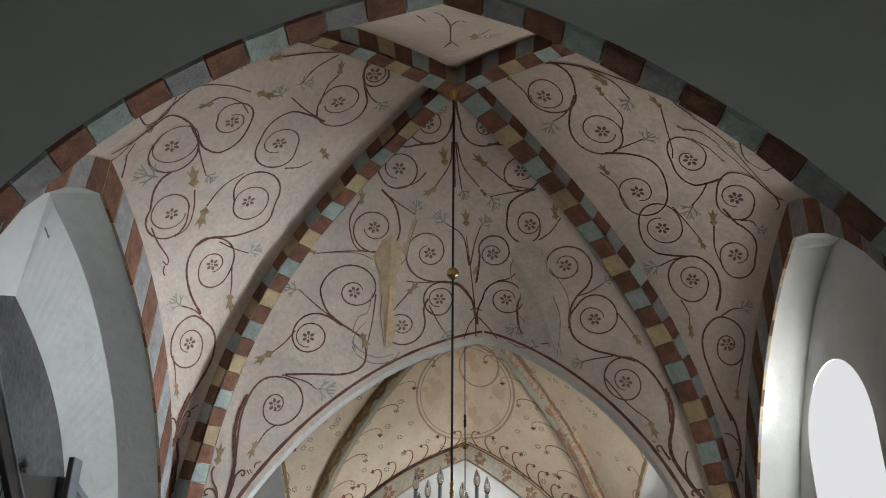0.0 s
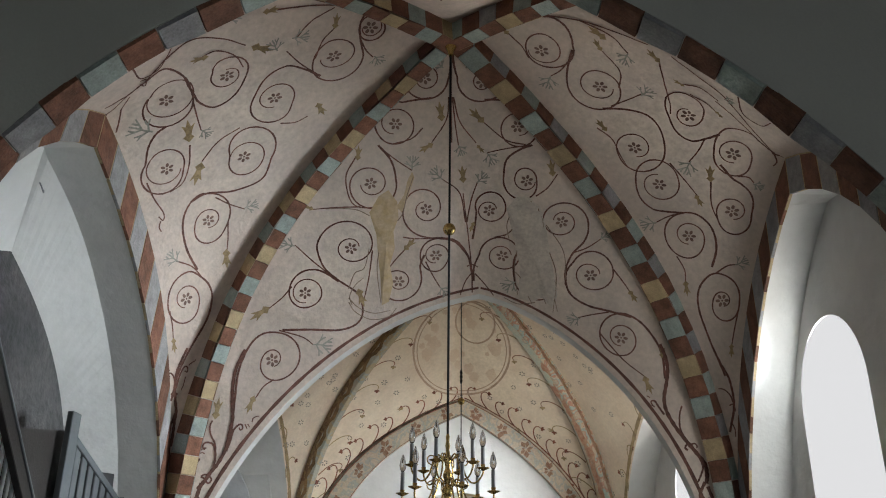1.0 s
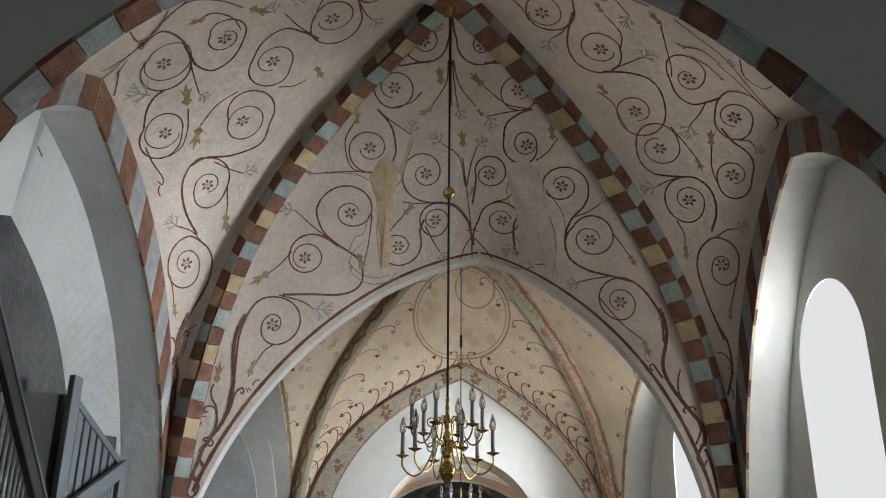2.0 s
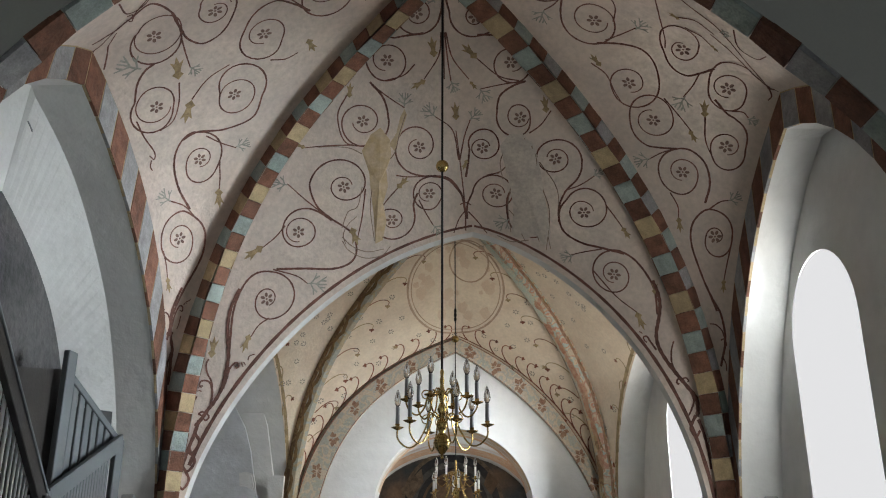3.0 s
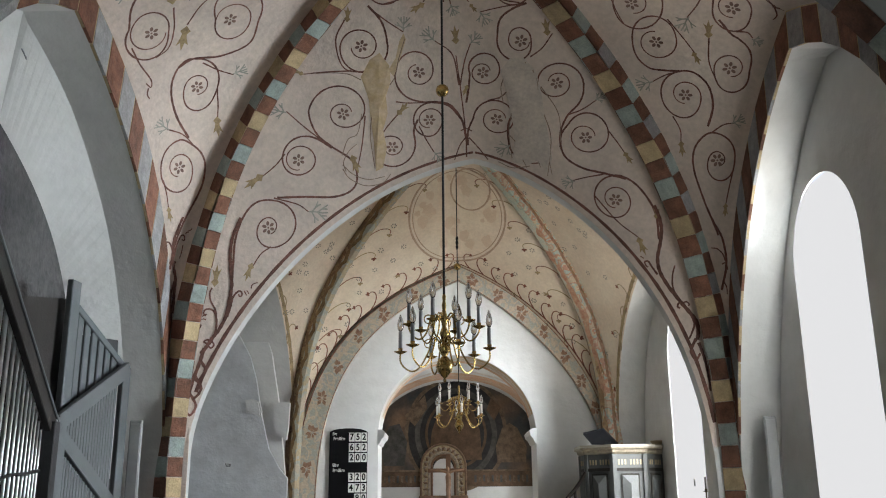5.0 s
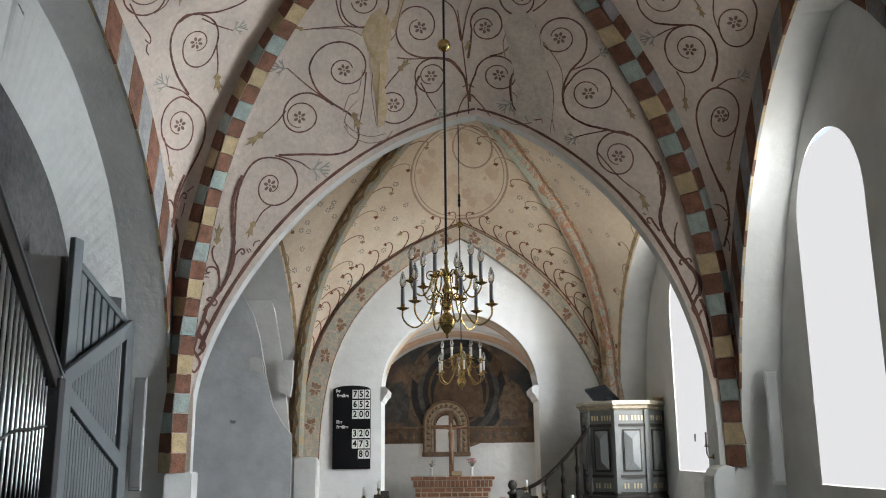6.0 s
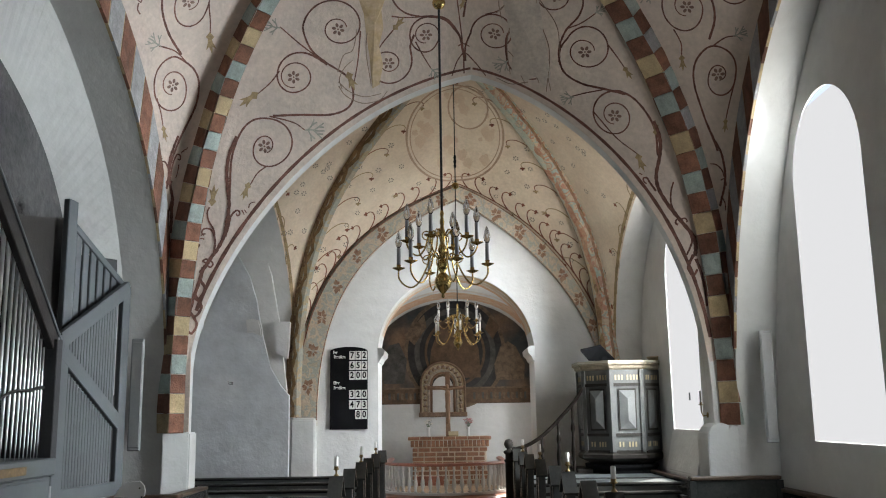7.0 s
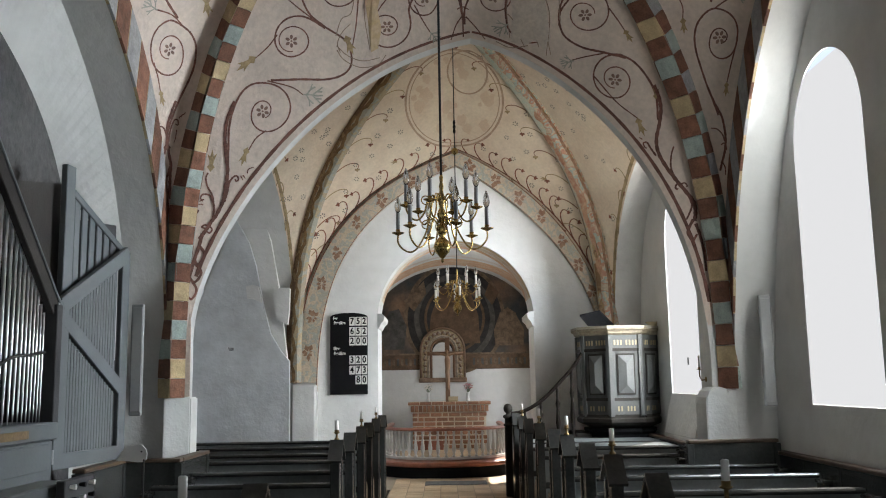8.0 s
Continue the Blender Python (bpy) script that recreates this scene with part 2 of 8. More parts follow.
FORM_L3 = (along([(13.1, 1.6), (13.1, 3.2), (12.7, 4.2), (10.88, 5.0)], WALL_L3, N), along([(8.66, 1.6), (8.66, 3.2), (9.06, 4.2), (10.88, 5.0)], WALL_L3, N))
FORM_R3 = (along([(13.0, 1.6), (13.0, 3.84), (11.92, 4.11), (10.7, 4.54)], WALL_R3, N), along([(8.66, 1.6), (8.66, 3.2), (9.06, 4.0), (10.7, 4.54)], WALL_R3, N))
CELLS = {}


def cell(name, key, arch, ribs, mat, label, bulge=0.10):
    """One vault web: two halves, each spanned from a half arch to a half rib and swelling a little upwards; a shell 12 cm thick."""
    verts, faces, V = [], [], 14
    rows = []
    for a, r, order in ((arch[0], ribs[0], 1), (arch[1], ribs[1], -1)):
        grid = []
        for s in range(N + 1):
            grid.append([a[s].lerp(r[s], v / V) + Vector((0, 0, bulge * 4 * (v / V) * (1 - v / V) * min(1.0, s / N * 2.0))) for v in range(V + 1)])
        rows += grid if order == 1 else grid[::-1][1:]
    W = V + 1
    verts = [p for row in rows for p in row]
    for i in range(len(rows) - 1):
        for v in range(V):
            faces.append((i * W + v, i * W + v + 1, (i + 1) * W + v + 1, (i + 1) * W + v))
    n0 = len(verts)
    verts += [p + Vector((0, 0, 0.12)) for p in verts]
    faces += [tuple(q + n0 for q in f[::-1]) for f in faces]
    ob = mesh_from(name, verts, faces, mat, smooth=True)
    tagged(ob, label, "vault", kind="structure")
    CELLS[key] = (verts[:n0], [f for f in faces if max(f) < n0])
    return ob


LAB2 = "pinkish plastered vault web painted with oxblood scrolls and leaves"
LAB3 = "cream plastered vault web painted with small stars and tendrils"
cell("ceiling_nave_east", "E", (flat(MID_L, 8.35, N), flat(MID_R, 8.35, N)), (RIB["ne"], RIB["se"]), M["web_nave"], LAB2)
cell("ceiling_nave_west", "W", (flat(NEAR_L, 3.77, N), flat(NEAR_R, 3.77, N)), (RIB["nw"], RIB["sw"]), M["web_nave"], LAB2)
cell("ceiling_nave_north", "N", FORM_L, (RIB["ne"], RIB["nw"]), M["web_nave"], LAB2)
cell("ceiling_nave_south", "S", FORM_R, (RIB["se"], RIB["sw"]), M["web_nave"], LAB2)
cell("ceiling_crossing_east", "E3", (flat(EAST_L, 13.2, N), flat(EAST_R, 13.2, N)), (RIB_E["ne"], RIB_E["se"]), M["web_east"], LAB3)
cell("ceiling_crossing_west", "W3", (flat(MID_L, 8.50, N), flat(MID_R, 8.50, N)), (RIB_E["nw"], RIB_E["sw"]), M["web_east"], LAB3)
cell("ceiling_crossing_north", "N3", FORM_L3, (RIB_E["ne"], RIB_E["nw"]), M["web_east"], LAB3)
cell("ceiling_crossing_south", "S3", FORM_R3, (RIB_E["se"], RIB_E["sw"]), M["web_east"], LAB3)


def diaphragm(name, left, right, y0, y1, x0, x1, top, mat, label, step=1):
    """An upright wall across the nave between y0 and y1, pierced by a pointed arch."""
    curve = bezier([(a, b, 0) for a, b in left], 40) + bezier([(a, b, 0) for a, b in right], 40)[::-1][1:]
    verts, faces = [], []
    outline = [(x0, 0.0), (curve[0].x, 0.0)] + [(p.x, p.y) for p in curve] + [(curve[-1].x, 0.0), (x1, 0.0)]
    for y in (y0, y1):
        for u, z in outline:
            verts.append((u, y, z))
        for u, z in outline:
            verts.append((u, y, top))
    k = len(outline)
    for i in range(k - 1):
        if abs(outline[i][0] - outline[i + 1][0]) > 1e-6:
            faces.append((i, i + 1, k + i + 1, k + i))
            faces.append((2 * k + i + 1, 2 * k + i, 3 * k + i, 3 * k + i + 1))
        if 0 < i < k - 2:
            faces.append((i + 1, i, 2 * k + i, 2 * k + i + 1))
    faces.append((k, 2 * k - 1, 4 * k - 1, 3 * k))
    ob = mesh_from(name, verts, faces, mat)
    return tagged(ob, label, "wall", kind="structure")


diaphragm("wall_tower_arch", NEAR_L, NEAR_R, 3.6, 3.77, -4.2, 4.2, ROOF, M["west_plaster"], "plain grey plastered wall above a pointed arch")
diaphragm("wall_cross_arch", MID_L, MID_R, 8.35, 8.50, -4.2, 3.12, ROOF, M["limewash"], "white limewashed pointed cross arch between two vault bays")


def niche_wall(name, line, stages, top, mat, label):
    """A nave side wall with a deep blind arch. Its face lies on line; each stage is the depth and the (far, near) half arches that the recess has there."""
    (xa, ya), (xb, yb) = line
    fx = lambda y: xa + (xb - xa) * (y - ya) / (yb - ya)
    rows = []
    for j, (x, far, near) in enumerate(stages):
        curve = [(p.x, p.y) for p in bezier([(y, z, 0) for y, z in near], 40)] + [(p.x, p.y) for p in bezier([(y, z, 0) for y, z in far], 40)][::-1][1:]
        wob = 0.009 if 0 < j < len(stages) - 1 else 0.0
        curve = [(y + wob * math.sin(i * 0.55 + j), z + wob * math.sin(i * 0.38 + 2 * j)) for i, (y, z) in enumerate(curve)]
        outline = [(curve[0][0], 0.0)] + curve + [(curve[-1][0], 0.0)]
        rows.append([(fx(y) if x is None else x, y, z) for y, z in outline])
    k = len(rows[0])
    verts = [p for row in rows for p in row]
    faces = []
    for j in range(len(rows) - 1):
        for i in range(k - 1):
            faces.append((j * k + i + 1, j * k + i, (j + 1) * k + i, (j + 1) * k + i + 1))
    n0 = len(verts)
    face = [(fx(ya - 0.05), ya - 0.05, 0.0)] + rows[0] + [(fx(yb + 0.02), yb + 0.02, 0.0)]
    verts += face + [(x, y, top) for x, y, z in face]
    m = len(face)
    for i in range(m - 1):
        if abs(face[i][1] - face[i + 1][1]) > 1e-6:
            faces.append((n0 + i, n0 + i + 1, n0 + m + i + 1, n0 + m + i))
    return tagged(mesh_from(name, verts, faces, mat), label, "wall", kind="structure")


# the mouths of the nave's blind arches, as half arches on the wall faces
N_FAR, N_NEAR = [(8.26, 1.5), (8.26, 3.75), (6.68, 4.57), (5.53, 4.89)], [(3.98, 1.5), (3.98, 3.6), (4.24, 4.4), (5.53, 4.89)]
S_FAR, S_NEAR = [(8.25, 0.9), (8.25, 3.09), (7.22, 4.43), (6.12, 4.87)], [(4.05, 0.9), (4.05, 3.42), (5.0, 4.54), (6.12, 4.87)]
NICHE_L = (along(N_FAR, WALL_L, 40), along(N_NEAR, WALL_L, 40))
NICHE_R = (along(S_FAR, WALL_R, 40), along(S_NEAR, WALL_R, 40))
LW = "white limewashed wall with a deep blind arch"
niche_wall("wall_north_nave", WALL_L, [
    (None, N_FAR, N_NEAR),
    (-2.85, [(8.25, 1.5), (8.25, 3.46), (7.08, 4.54), (5.5, 4.87)], N_NEAR),
    (-3.25, [(8.05, 1.5), (8.05, 3.35), (7.33, 3.94), (6.15, 4.35)], [(4.3, 1.5), (4.3, 3.2), (5.0, 3.94), (6.15, 4.35)])], ROOF, M["limewash"], LW)
niche_wall("wall_south_nave", WALL_R, [(None, S_FAR, S_NEAR), (2.97, [(8.21, 0.9), (8.21, 2.97), (7.33, 4.45), (6.2, 4.95)], S_NEAR)], ROOF, M["limewash"], LW)
N3_FAR, N3_NEAR = [(13.1, 1.6), (13.1, 3.2), (12.7, 4.2), (10.88, 5.0)], [(8.66, 1.6), (8.66, 3.2), (9.06, 4.2), (10.88, 5.0)]
niche_wall("wall_north_crossing", WALL_L3, [(None, N3_FAR, N3_NEAR), (-2.8, N3_FAR, N3_NEAR), (-3.4, [(y, z - 0.05) for y, z in N3_FAR], N3_NEAR)], ROOF, M["limewash"], LW)
S3_FAR, S3_NEAR = [(13.0, 1.6), (13.0, 3.84), (11.92, 4.11), (10.7, 4.54)], [(8.66, 1.6), (8.66, 3.2), (9.06, 4.0), (10.7, 4.54)]
niche_wall("wall_south_crossing", WALL_R3, [(None, S3_FAR, S3_NEAR), (2.83, S3_FAR, S3_NEAR)], ROOF, M["limewash"], LW)


def outer_wall(name, x0, x1, y0, y1, top, mat, label, openings=(), flare=0.0):
    """A thick wall along y with round-headed openings (y centre, half width, sill, springing, rise) that widen outwards by flare."""
    ys = {y0, y1}
    for c, w, *_ in openings:
        ys |= {c + w * math.cos(math.pi * i / 24) for i in range(25)}
    ys = sorted(ys)

    def gap(y):
        for c, w, sill, spring, rise in openings:
            if abs(y - c) <= w + 1e-6:
                return sill, spring + rise * math.sqrt(max(0.0, 1 - ((y - c) / w) ** 2))
        return None
    def wide(x, y):
        for c, w, *_ in openings:
            if x == x1 and abs(y - c) <= w + 1e-6:
                return c + (y - c) * (w + flare) / w
        return y
    bm = bmesh.new()
    quad = lambda *p: bm.faces.new([bm.verts.new((q[0], wide(q[0], q[1]), q[2])) for q in p])
    for a, b in zip(ys, ys[1:]):
        g = gap((a + b) / 2)
        ga, gb = (gap(a), gap(b)) if g else (None, None)
        for x in (x0, x1):
            if not g:
                quad((x, a, 0), (x, b, 0), (x, b, top), (x, a, top))
            else:
                quad((x, a, 0), (x, b, 0), (x, b, g[0]), (x, a, g[0]))
                quad((x, a, ga[1]), (x, b, gb[1]), (x, b, top), (x, a, top))
        if g:
            quad((x0, a, g[0]), (x0, b, g[0]), (x1, b, g[0]), (x1, a, g[0]))
            quad((x0, a, ga[1]), (x0, b, gb[1]), (x1, b, gb[1]), (x1, a, ga[1]))
    for c, w, sill, spring, rise in openings:
        for y in (c - w, c + w):
            quad((x0, y, sill), (x1, y, sill), (x1, y, spring), (x0, y, spring))
    for y in (y0, y1):
        quad((x0, y, 0), (x1, y, 0), (x1, y, top), (x0, y, top))
    bmesh.ops.remove_doubles(bm, verts=bm.verts, dist=0.0005)
    ob = part(name, bm, mat)
    return tagged(ob, label, "wall", kind="structure")


WIN1, WIN2, WIN3 = (6.785, 0.625, 1.375, 3.45, 0.65), (10.70, 0.65, 1.42, 3.3, 0.65), (15.9, 0.75, 1.2, 2.45, 0.45)
outer_wall("wall_south_outer", 2.97, 2.99, 3.9, 8.5, ROOF, M["limewash"], "white limewashed wall pierced by a tall round-headed window", (WIN1,), 0.14)
outer_wall("wall_south_outer_east", 2.83, 2.85, 8.65, 13.2, ROOF, M["limewash"], "white limewashed wall pierced by a tall round-headed window", (WIN2,), 0.14)
outer_wall("wall_north_outer", -3.7, -3.25, 3.9, 8.5, ROOF, M["dark_wall"], "dark grey plastered back wall of a blind arch")
outer_wall("wall_north_outer_east", -3.9, -3.4, 8.5, 13.4, ROOF, M["grey_wash"], "uneven grey limewashed wall")


def plaster_face(name, outline, y, thick, mat, label, soft=0.0):
    """A sheet of plaster on a wall that faces west; its outline is a list of (x, z)."""
    bm = bmesh.new()
    f = bm.faces.new([bm.verts.new((x, y, z)) for x, z in outline])
    g = bmesh.ops.extrude_face_region(bm, geom=[f])
    bmesh.ops.translate(bm, verts=[v for v in g["geom"] if isinstance(v, bmesh.types.BMVert)], vec=(0, thick, 0))
    bmesh.ops.bevel(bm, geom=[e for e in bm.edges if all(abs(v.co.y - y) < 1e-5 for v in e.verts)], offset=max(soft, 0.002), segments=2, affect="EDGES")
    return tagged(part(name, bm, mat), label, "wall", kind="structure")


# grey sheet with a pointed top; its outline follows where the grey tone ends
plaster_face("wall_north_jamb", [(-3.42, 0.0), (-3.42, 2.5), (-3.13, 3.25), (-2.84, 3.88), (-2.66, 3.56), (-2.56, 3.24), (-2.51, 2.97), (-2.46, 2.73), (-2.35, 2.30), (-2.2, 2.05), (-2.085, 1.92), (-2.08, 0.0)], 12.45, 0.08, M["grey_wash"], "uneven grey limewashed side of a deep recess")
plaster_face("wall_north_reveal", [(-2.9, 1.2), (-2.95, 3.0), (-3.15, 3.65), (-3.0, 4.15), (-2.55, 4.15), (-2.38, 3.6), (-2.26, 2.95), (-2.14, 2.0), (-2.14, 1.2)], 12.56, 0.1, M["limewash"], "white limewashed reveal above grey plaster")
plaster_face("wall_north_ledge", [(-2.69, 2.95), (-2.60, 2.97), (-2.50, 2.94), (-2.46, 2.80), (-2.47, 2.72), (-2.58, 2.77), (-2.67, 2.78)], 12.415, 0.07, M["limewash"], "small lumpy white ledge above grey plaster", 0.02)
plaster_face("wall_north_ledge", [(-2.31, 2.89), (-2.22, 2.93), (-2.09, 2.92), (-2.10, 2.60), (-2.12, 2.42), (-2.28, 2.50)], 12.47, 0.1, M["limewash"], "stepped white plaster edge beside the painted rib")


plaster_face("painted_strip", [(-2.43, 1.51), (-2.375, 1.78), (-2.355, 2.24), (-2.335, 2.55), (-2.315, 2.55), (-2.30, 2.1), (-2.30, 1.51)], 8.336, 0.012, M["web_nave"], "cream painted plaster strip beside the rib bricks")


def splayed_sill(w, x, depth, drop, reach, label):
    """Plaster that slopes down into the room below a window."""
    c, hw, sill = w[0], w[1], w[2]
    bm = bmesh.new()
    prof = [(x, sill), (x - depth, sill - drop), (x - depth, sill - drop - reach), (x, sill - drop - reach)]
    a, b = [[bm.verts.new((px_, y, z)) for px_, z in prof] for y in (c - hw - 0.03, c + hw + 0.06)]
    bm.faces.new(a), bm.faces.new(b[::-1])
    for k in range(4):
        bm.faces.new((a[k], b[k], b[(k + 1) % 4], a[(k + 1) % 4]))
    bmesh.ops.bevel(bm, geom=list(bm.edges), offset=0.012, segments=2, affect="EDGES")
    return tagged(part("window_sill", bm, M["limewash"]), label, "window sill", kind="structure")


splayed_sill(WIN2, 2.829, 0.11, 0.48, 0.10, "white sloping plaster sill below the window")


def window(name, w, x):
    c, hw, sill, spring, rise = w
    win = tagged(empty(name, pose(x, c, sill)), "tall round-headed window glaring white with daylight", "window", kind="structure")
    pts = [(0, -hw, 0)] + [(0, hw * -math.cos(math.pi * i / 20), spring - sill + rise * math.sin(math.pi * i / 20)) for i in range(21)] + [(0, hw, 0)]
    bm = bmesh.new()
    edge = [(0.003, y * (1 + 0.05 / hw), z * 1.018 + (-0.05 if z == 0 else 0.0)) for _, y, z in pts]
    add_tube(bm, edge + [edge[0]], 0.006, 6, ref=Vector((1, 0, 0)))
    part("window_frame", bm, M["limewash"], win)
    bm = bmesh.new()
    bm.faces.new([bm.verts.new((0, y * (1 + 0.045 / hw), z * 1.015 + (-0.04 if z == 0 else 0.0))) for _, y, z in pts])
    g = bmesh.ops.extrude_face_region(bm, geom=list(bm.faces))
    bmesh.ops.translate(bm, verts=[v for v in g["geom"] if isinstance(v, bmesh.types.BMVert)], vec=(0.005, 0, 0))
    pane = part("pane", bm, M["glass"], win)
    pane.visible_shadow = False


gl = bpy.data.materials.new("window_glass")
gl.use_nodes = True
gb = gl.node_tree.nodes["Principled BSDF"]
gb.inputs["Transmission Weight"].default_value, gb.inputs["Roughness"].default_value, gb.inputs["IOR"].default_value = 1.0, 0.02, 1.01
M["glass"] = gl
window("window_1", WIN1, 2.981)
window("window_2", WIN2, 2.841)
window("window_3", WIN3, 2.06)

# the bright overcast distance outside the south windows
glow = bpy.data.materials.new("hazy_bright_sky")
glow.use_nodes = True
ge = glow.node_tree.nodes.new("ShaderNodeEmission")
ge.inputs[0].default_value, ge.inputs[1].default_value = (0.98, 0.985, 1.0, 1), 0.278
glow.node_tree.links.new(ge.outputs[0], glow.node_tree.nodes["Material Output"].inputs[0])
tagged(mesh_from("backdrop", [(14, -6, -1), (14, 60, -1), (14, 60, 13), (14, -6, 13)], [(0, 1, 2, 3)], glow), "bright hazy sky outside the windows", "sky", kind="structure")
tagged(mesh_from("ground", [(-300, -300, -0.25), (300, -300, -0.25), (300, 300, -0.25), (-300, 300, -0.25)], [(0, 1, 2, 3)], M["grass"]), "pale gravel churchyard around the building", "ground", kind="structure")

# east wall of the nave with the round chancel arch, the chancel behind it, and the dark room that the camera stands in
CH_L, CH_R = [(-0.93, 2.55), (-0.93, 3.15), (-0.4, 3.66), (0.2, 3.66)], [(1.33, 2.55), (1.33, 3.15), (0.8, 3.66), (0.2, 3.66)]
diaphragm("wall_chancel_arch", CH_L, CH_R, 13.2, 14.0, -4.2, 3.2, ROOF, M["limewash"], "white limewashed wall with a round chancel arch")


def slab(name, lo, hi, mat, label, category="wall"):
    return tagged(box_part(name, lo, hi, mat, bevel=0), label, category, kind="structure")


slab("wall_chancel_north", (-2.0, 14.0, 0), (-1.5, 18.0, 5), M["limewash"], "white limewashed chancel wall")
outer_wall("wall_chancel_south", 1.94, 2.08, 14.0, 18.0, 5.0, M["limewash"], "white limewashed chancel wall with a window", (WIN3,))
slab("wall_chancel_east", (-2.6, 18.0, 0), (2.7, 18.4, 5), M["limewash"], "white limewashed end wall behind the altar")


def barrel(name, cx, half, z0, rise, y0, y1, thick, mat, label):
    """A barrel vault along y, as a shell."""
    verts, faces, k = [], [], 29
    for y in (y0, y1):
        for g in (0.0, thick):
            verts += [(cx - (half + g) * math.cos(math.pi * i / 28), y, z0 + (rise + g) * math.sin(math.pi * i / 28)) for i in range(k)]
    for i in range(k - 1):
        faces += [(i, i + 1, 2 * k + i + 1, 2 * k + i), (k + i + 1, k + i, 3 * k + i, 3 * k + i + 1), (i + 1, i, k + i, k + i + 1)]
    return tagged(mesh_from(name, verts, faces, mat, smooth=True), label, "ceiling", kind="structure")


BARREL = (0.22, 1.72, 2.45, 1.42)
barrel("ceiling_chancel", *BARREL, 14.0, 18.0, 0.05, M["limewash"], "white plastered chancel vault with faded orange paint")
slab("ceiling_chancel_roof", (-2.6, 14.0, 4.8), (2.7, 18.4, 5.0), M["rib_core"], "boarded roof above the chancel", "ceiling")
slab("ceiling_roof", (-4.2, 3.6, ROOF), (4.2, 14.0, ROOF + 0.2), M["rib_core"], "boarded roof above the vaults", "ceiling")
slab("wall_tower_north", (-3.2, -3.0, 0), (-2.9, 3.6, 6.2), M["west_plaster"], "plain grey plastered tower room wall")
slab("wall_tower_south", (2.9, -3.0, 0), (3.2, 3.6, 6.2), M["west_plaster"], "plain grey plastered tower room wall")
# the small west opening is unseen, added to hold the tower lamp
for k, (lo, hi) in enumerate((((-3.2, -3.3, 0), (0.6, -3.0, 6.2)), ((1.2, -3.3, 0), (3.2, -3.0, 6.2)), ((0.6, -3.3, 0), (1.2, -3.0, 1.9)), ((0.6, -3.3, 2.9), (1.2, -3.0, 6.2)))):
    slab("wall_tower_west", lo, hi, M["west_plaster"], "plain grey plastered tower room wall around an added small opening")
slab("ceiling_tower", (-3.2, -3.3, 6.2), (3.2, 3.6, 6.4), M["west_plaster"], "plain plastered tower room ceiling", "ceiling")
slab("floor", (-4.2, -3.3, -0.2), (4.2, 18.4, 0.0), M["joint"], "pale mortar bed of a brick floor", "floor")

# piers under the ribs: plain white plinths that carry the painted voussoirs
def pier(x0, x1, y0, y1, h, cham, label):
    bm = bmesh.new()
    add_box(bm, (x0, y0, 0), (x1, y1, h - cham), 0.02)
    c = ((x0 + x1) / 2, (y0 + y1) / 2)
    r = bmesh.ops.create_cube(bm, size=1.0, matrix=Matrix.LocRotScale((c[0], c[1], h - cham / 2), None, (x1 - x0, y1 - y0, cham)))
    for v in r["verts"]:
        if v.co.z > h - cham / 2:
            v.co.x = c[0] + (v.co.x - c[0]) * 0.72
            v.co.y = c[1] + (v.co.y - c[1]) * 0.72
    return tagged(part("pier", bm, M["limewash"]), label, "pier", "piers under the cross arch", kind="structure")




def cornered_pier(plan, h, label):
    """A plinth on a plan whose inner corner is cut off."""
    bm = bmesh.new()
    f = bm.faces.new([bm.verts.new((x, y, 0)) for x, y in plan])
    g = bmesh.ops.extrude_face_region(bm, geom=[f])
    bmesh.ops.translate(bm, verts=[v for v in g["geom"] if isinstance(v, bmesh.types.BMVert)], vec=(0, 0, h))
    bmesh.ops.bevel(bm, geom=[e for e in bm.edges if e.verts[0].co.z + e.verts[1].co.z > 0.1], offset=0.012, segments=2, affect="EDGES")
    return tagged(part("pier", bm, M["limewash"]), label, "pier", "piers under the cross arch", kind="structure")


cornered_pier([(-2.495, 8.20), (-2.275, 8.30), (-2.275, 8.53), (-2.62, 8.53), (-2.62, 8.36), (-2.495, 8.36)], 1.505, "white limewashed pier base below painted bricks")


def rounded_pier(outline, y0, y1, label):
    """A plinth with a rounded shoulder: an outline (x, z) carried along y, its edges worn round."""
    bm = bmesh.new()
    f = bm.faces.new([bm.verts.new((x, y0, z)) for x, z in outline])
    g = bmesh.ops.extrude_face_region(bm, geom=[f])
    bmesh.ops.translate(bm, verts=[v for v in g["geom"] if isinstance(v, bmesh.types.BMVert)], vec=(0, y1 - y0, 0))
    front = [e for e in bm.edges if all(abs(v.co.y - y0) < 1e-5 for v in e.verts)]
    bmesh.ops.bevel(bm, geom=front, offset=0.009, segments=2, affect="EDGES")
    return tagged(part("pier", bm, M["limewash"]), label, "pier", "piers under the cross arch", kind="structure")


rounded_pier([(2.325, 0), (2.325, 1.37), (2.335, 1.43), (2.365, 1.485), (2.41, 1.515), (2.46, 1.52), (2.52, 1.50), (2.52, 0)], 8.15, 8.48, "white limewashed pier base with a rounded shoulder")
rounded_pier([(2.523, 0), (2.523, 1.44), (2.56, 1.49), (2.62, 1.49), (2.63, 0)], 8.22, 8.70, "white limewashed narrow pier base beside the larger one")
pier(-2.14, -1.80, 12.95, 13.25, 1.62, 0.02, "white limewashed pier base below painted bricks")

COLS = {"R": M["brick_red"], "C": M["brick_cream"], "T": M["brick_teal"], "G": M["brick_grey"]}


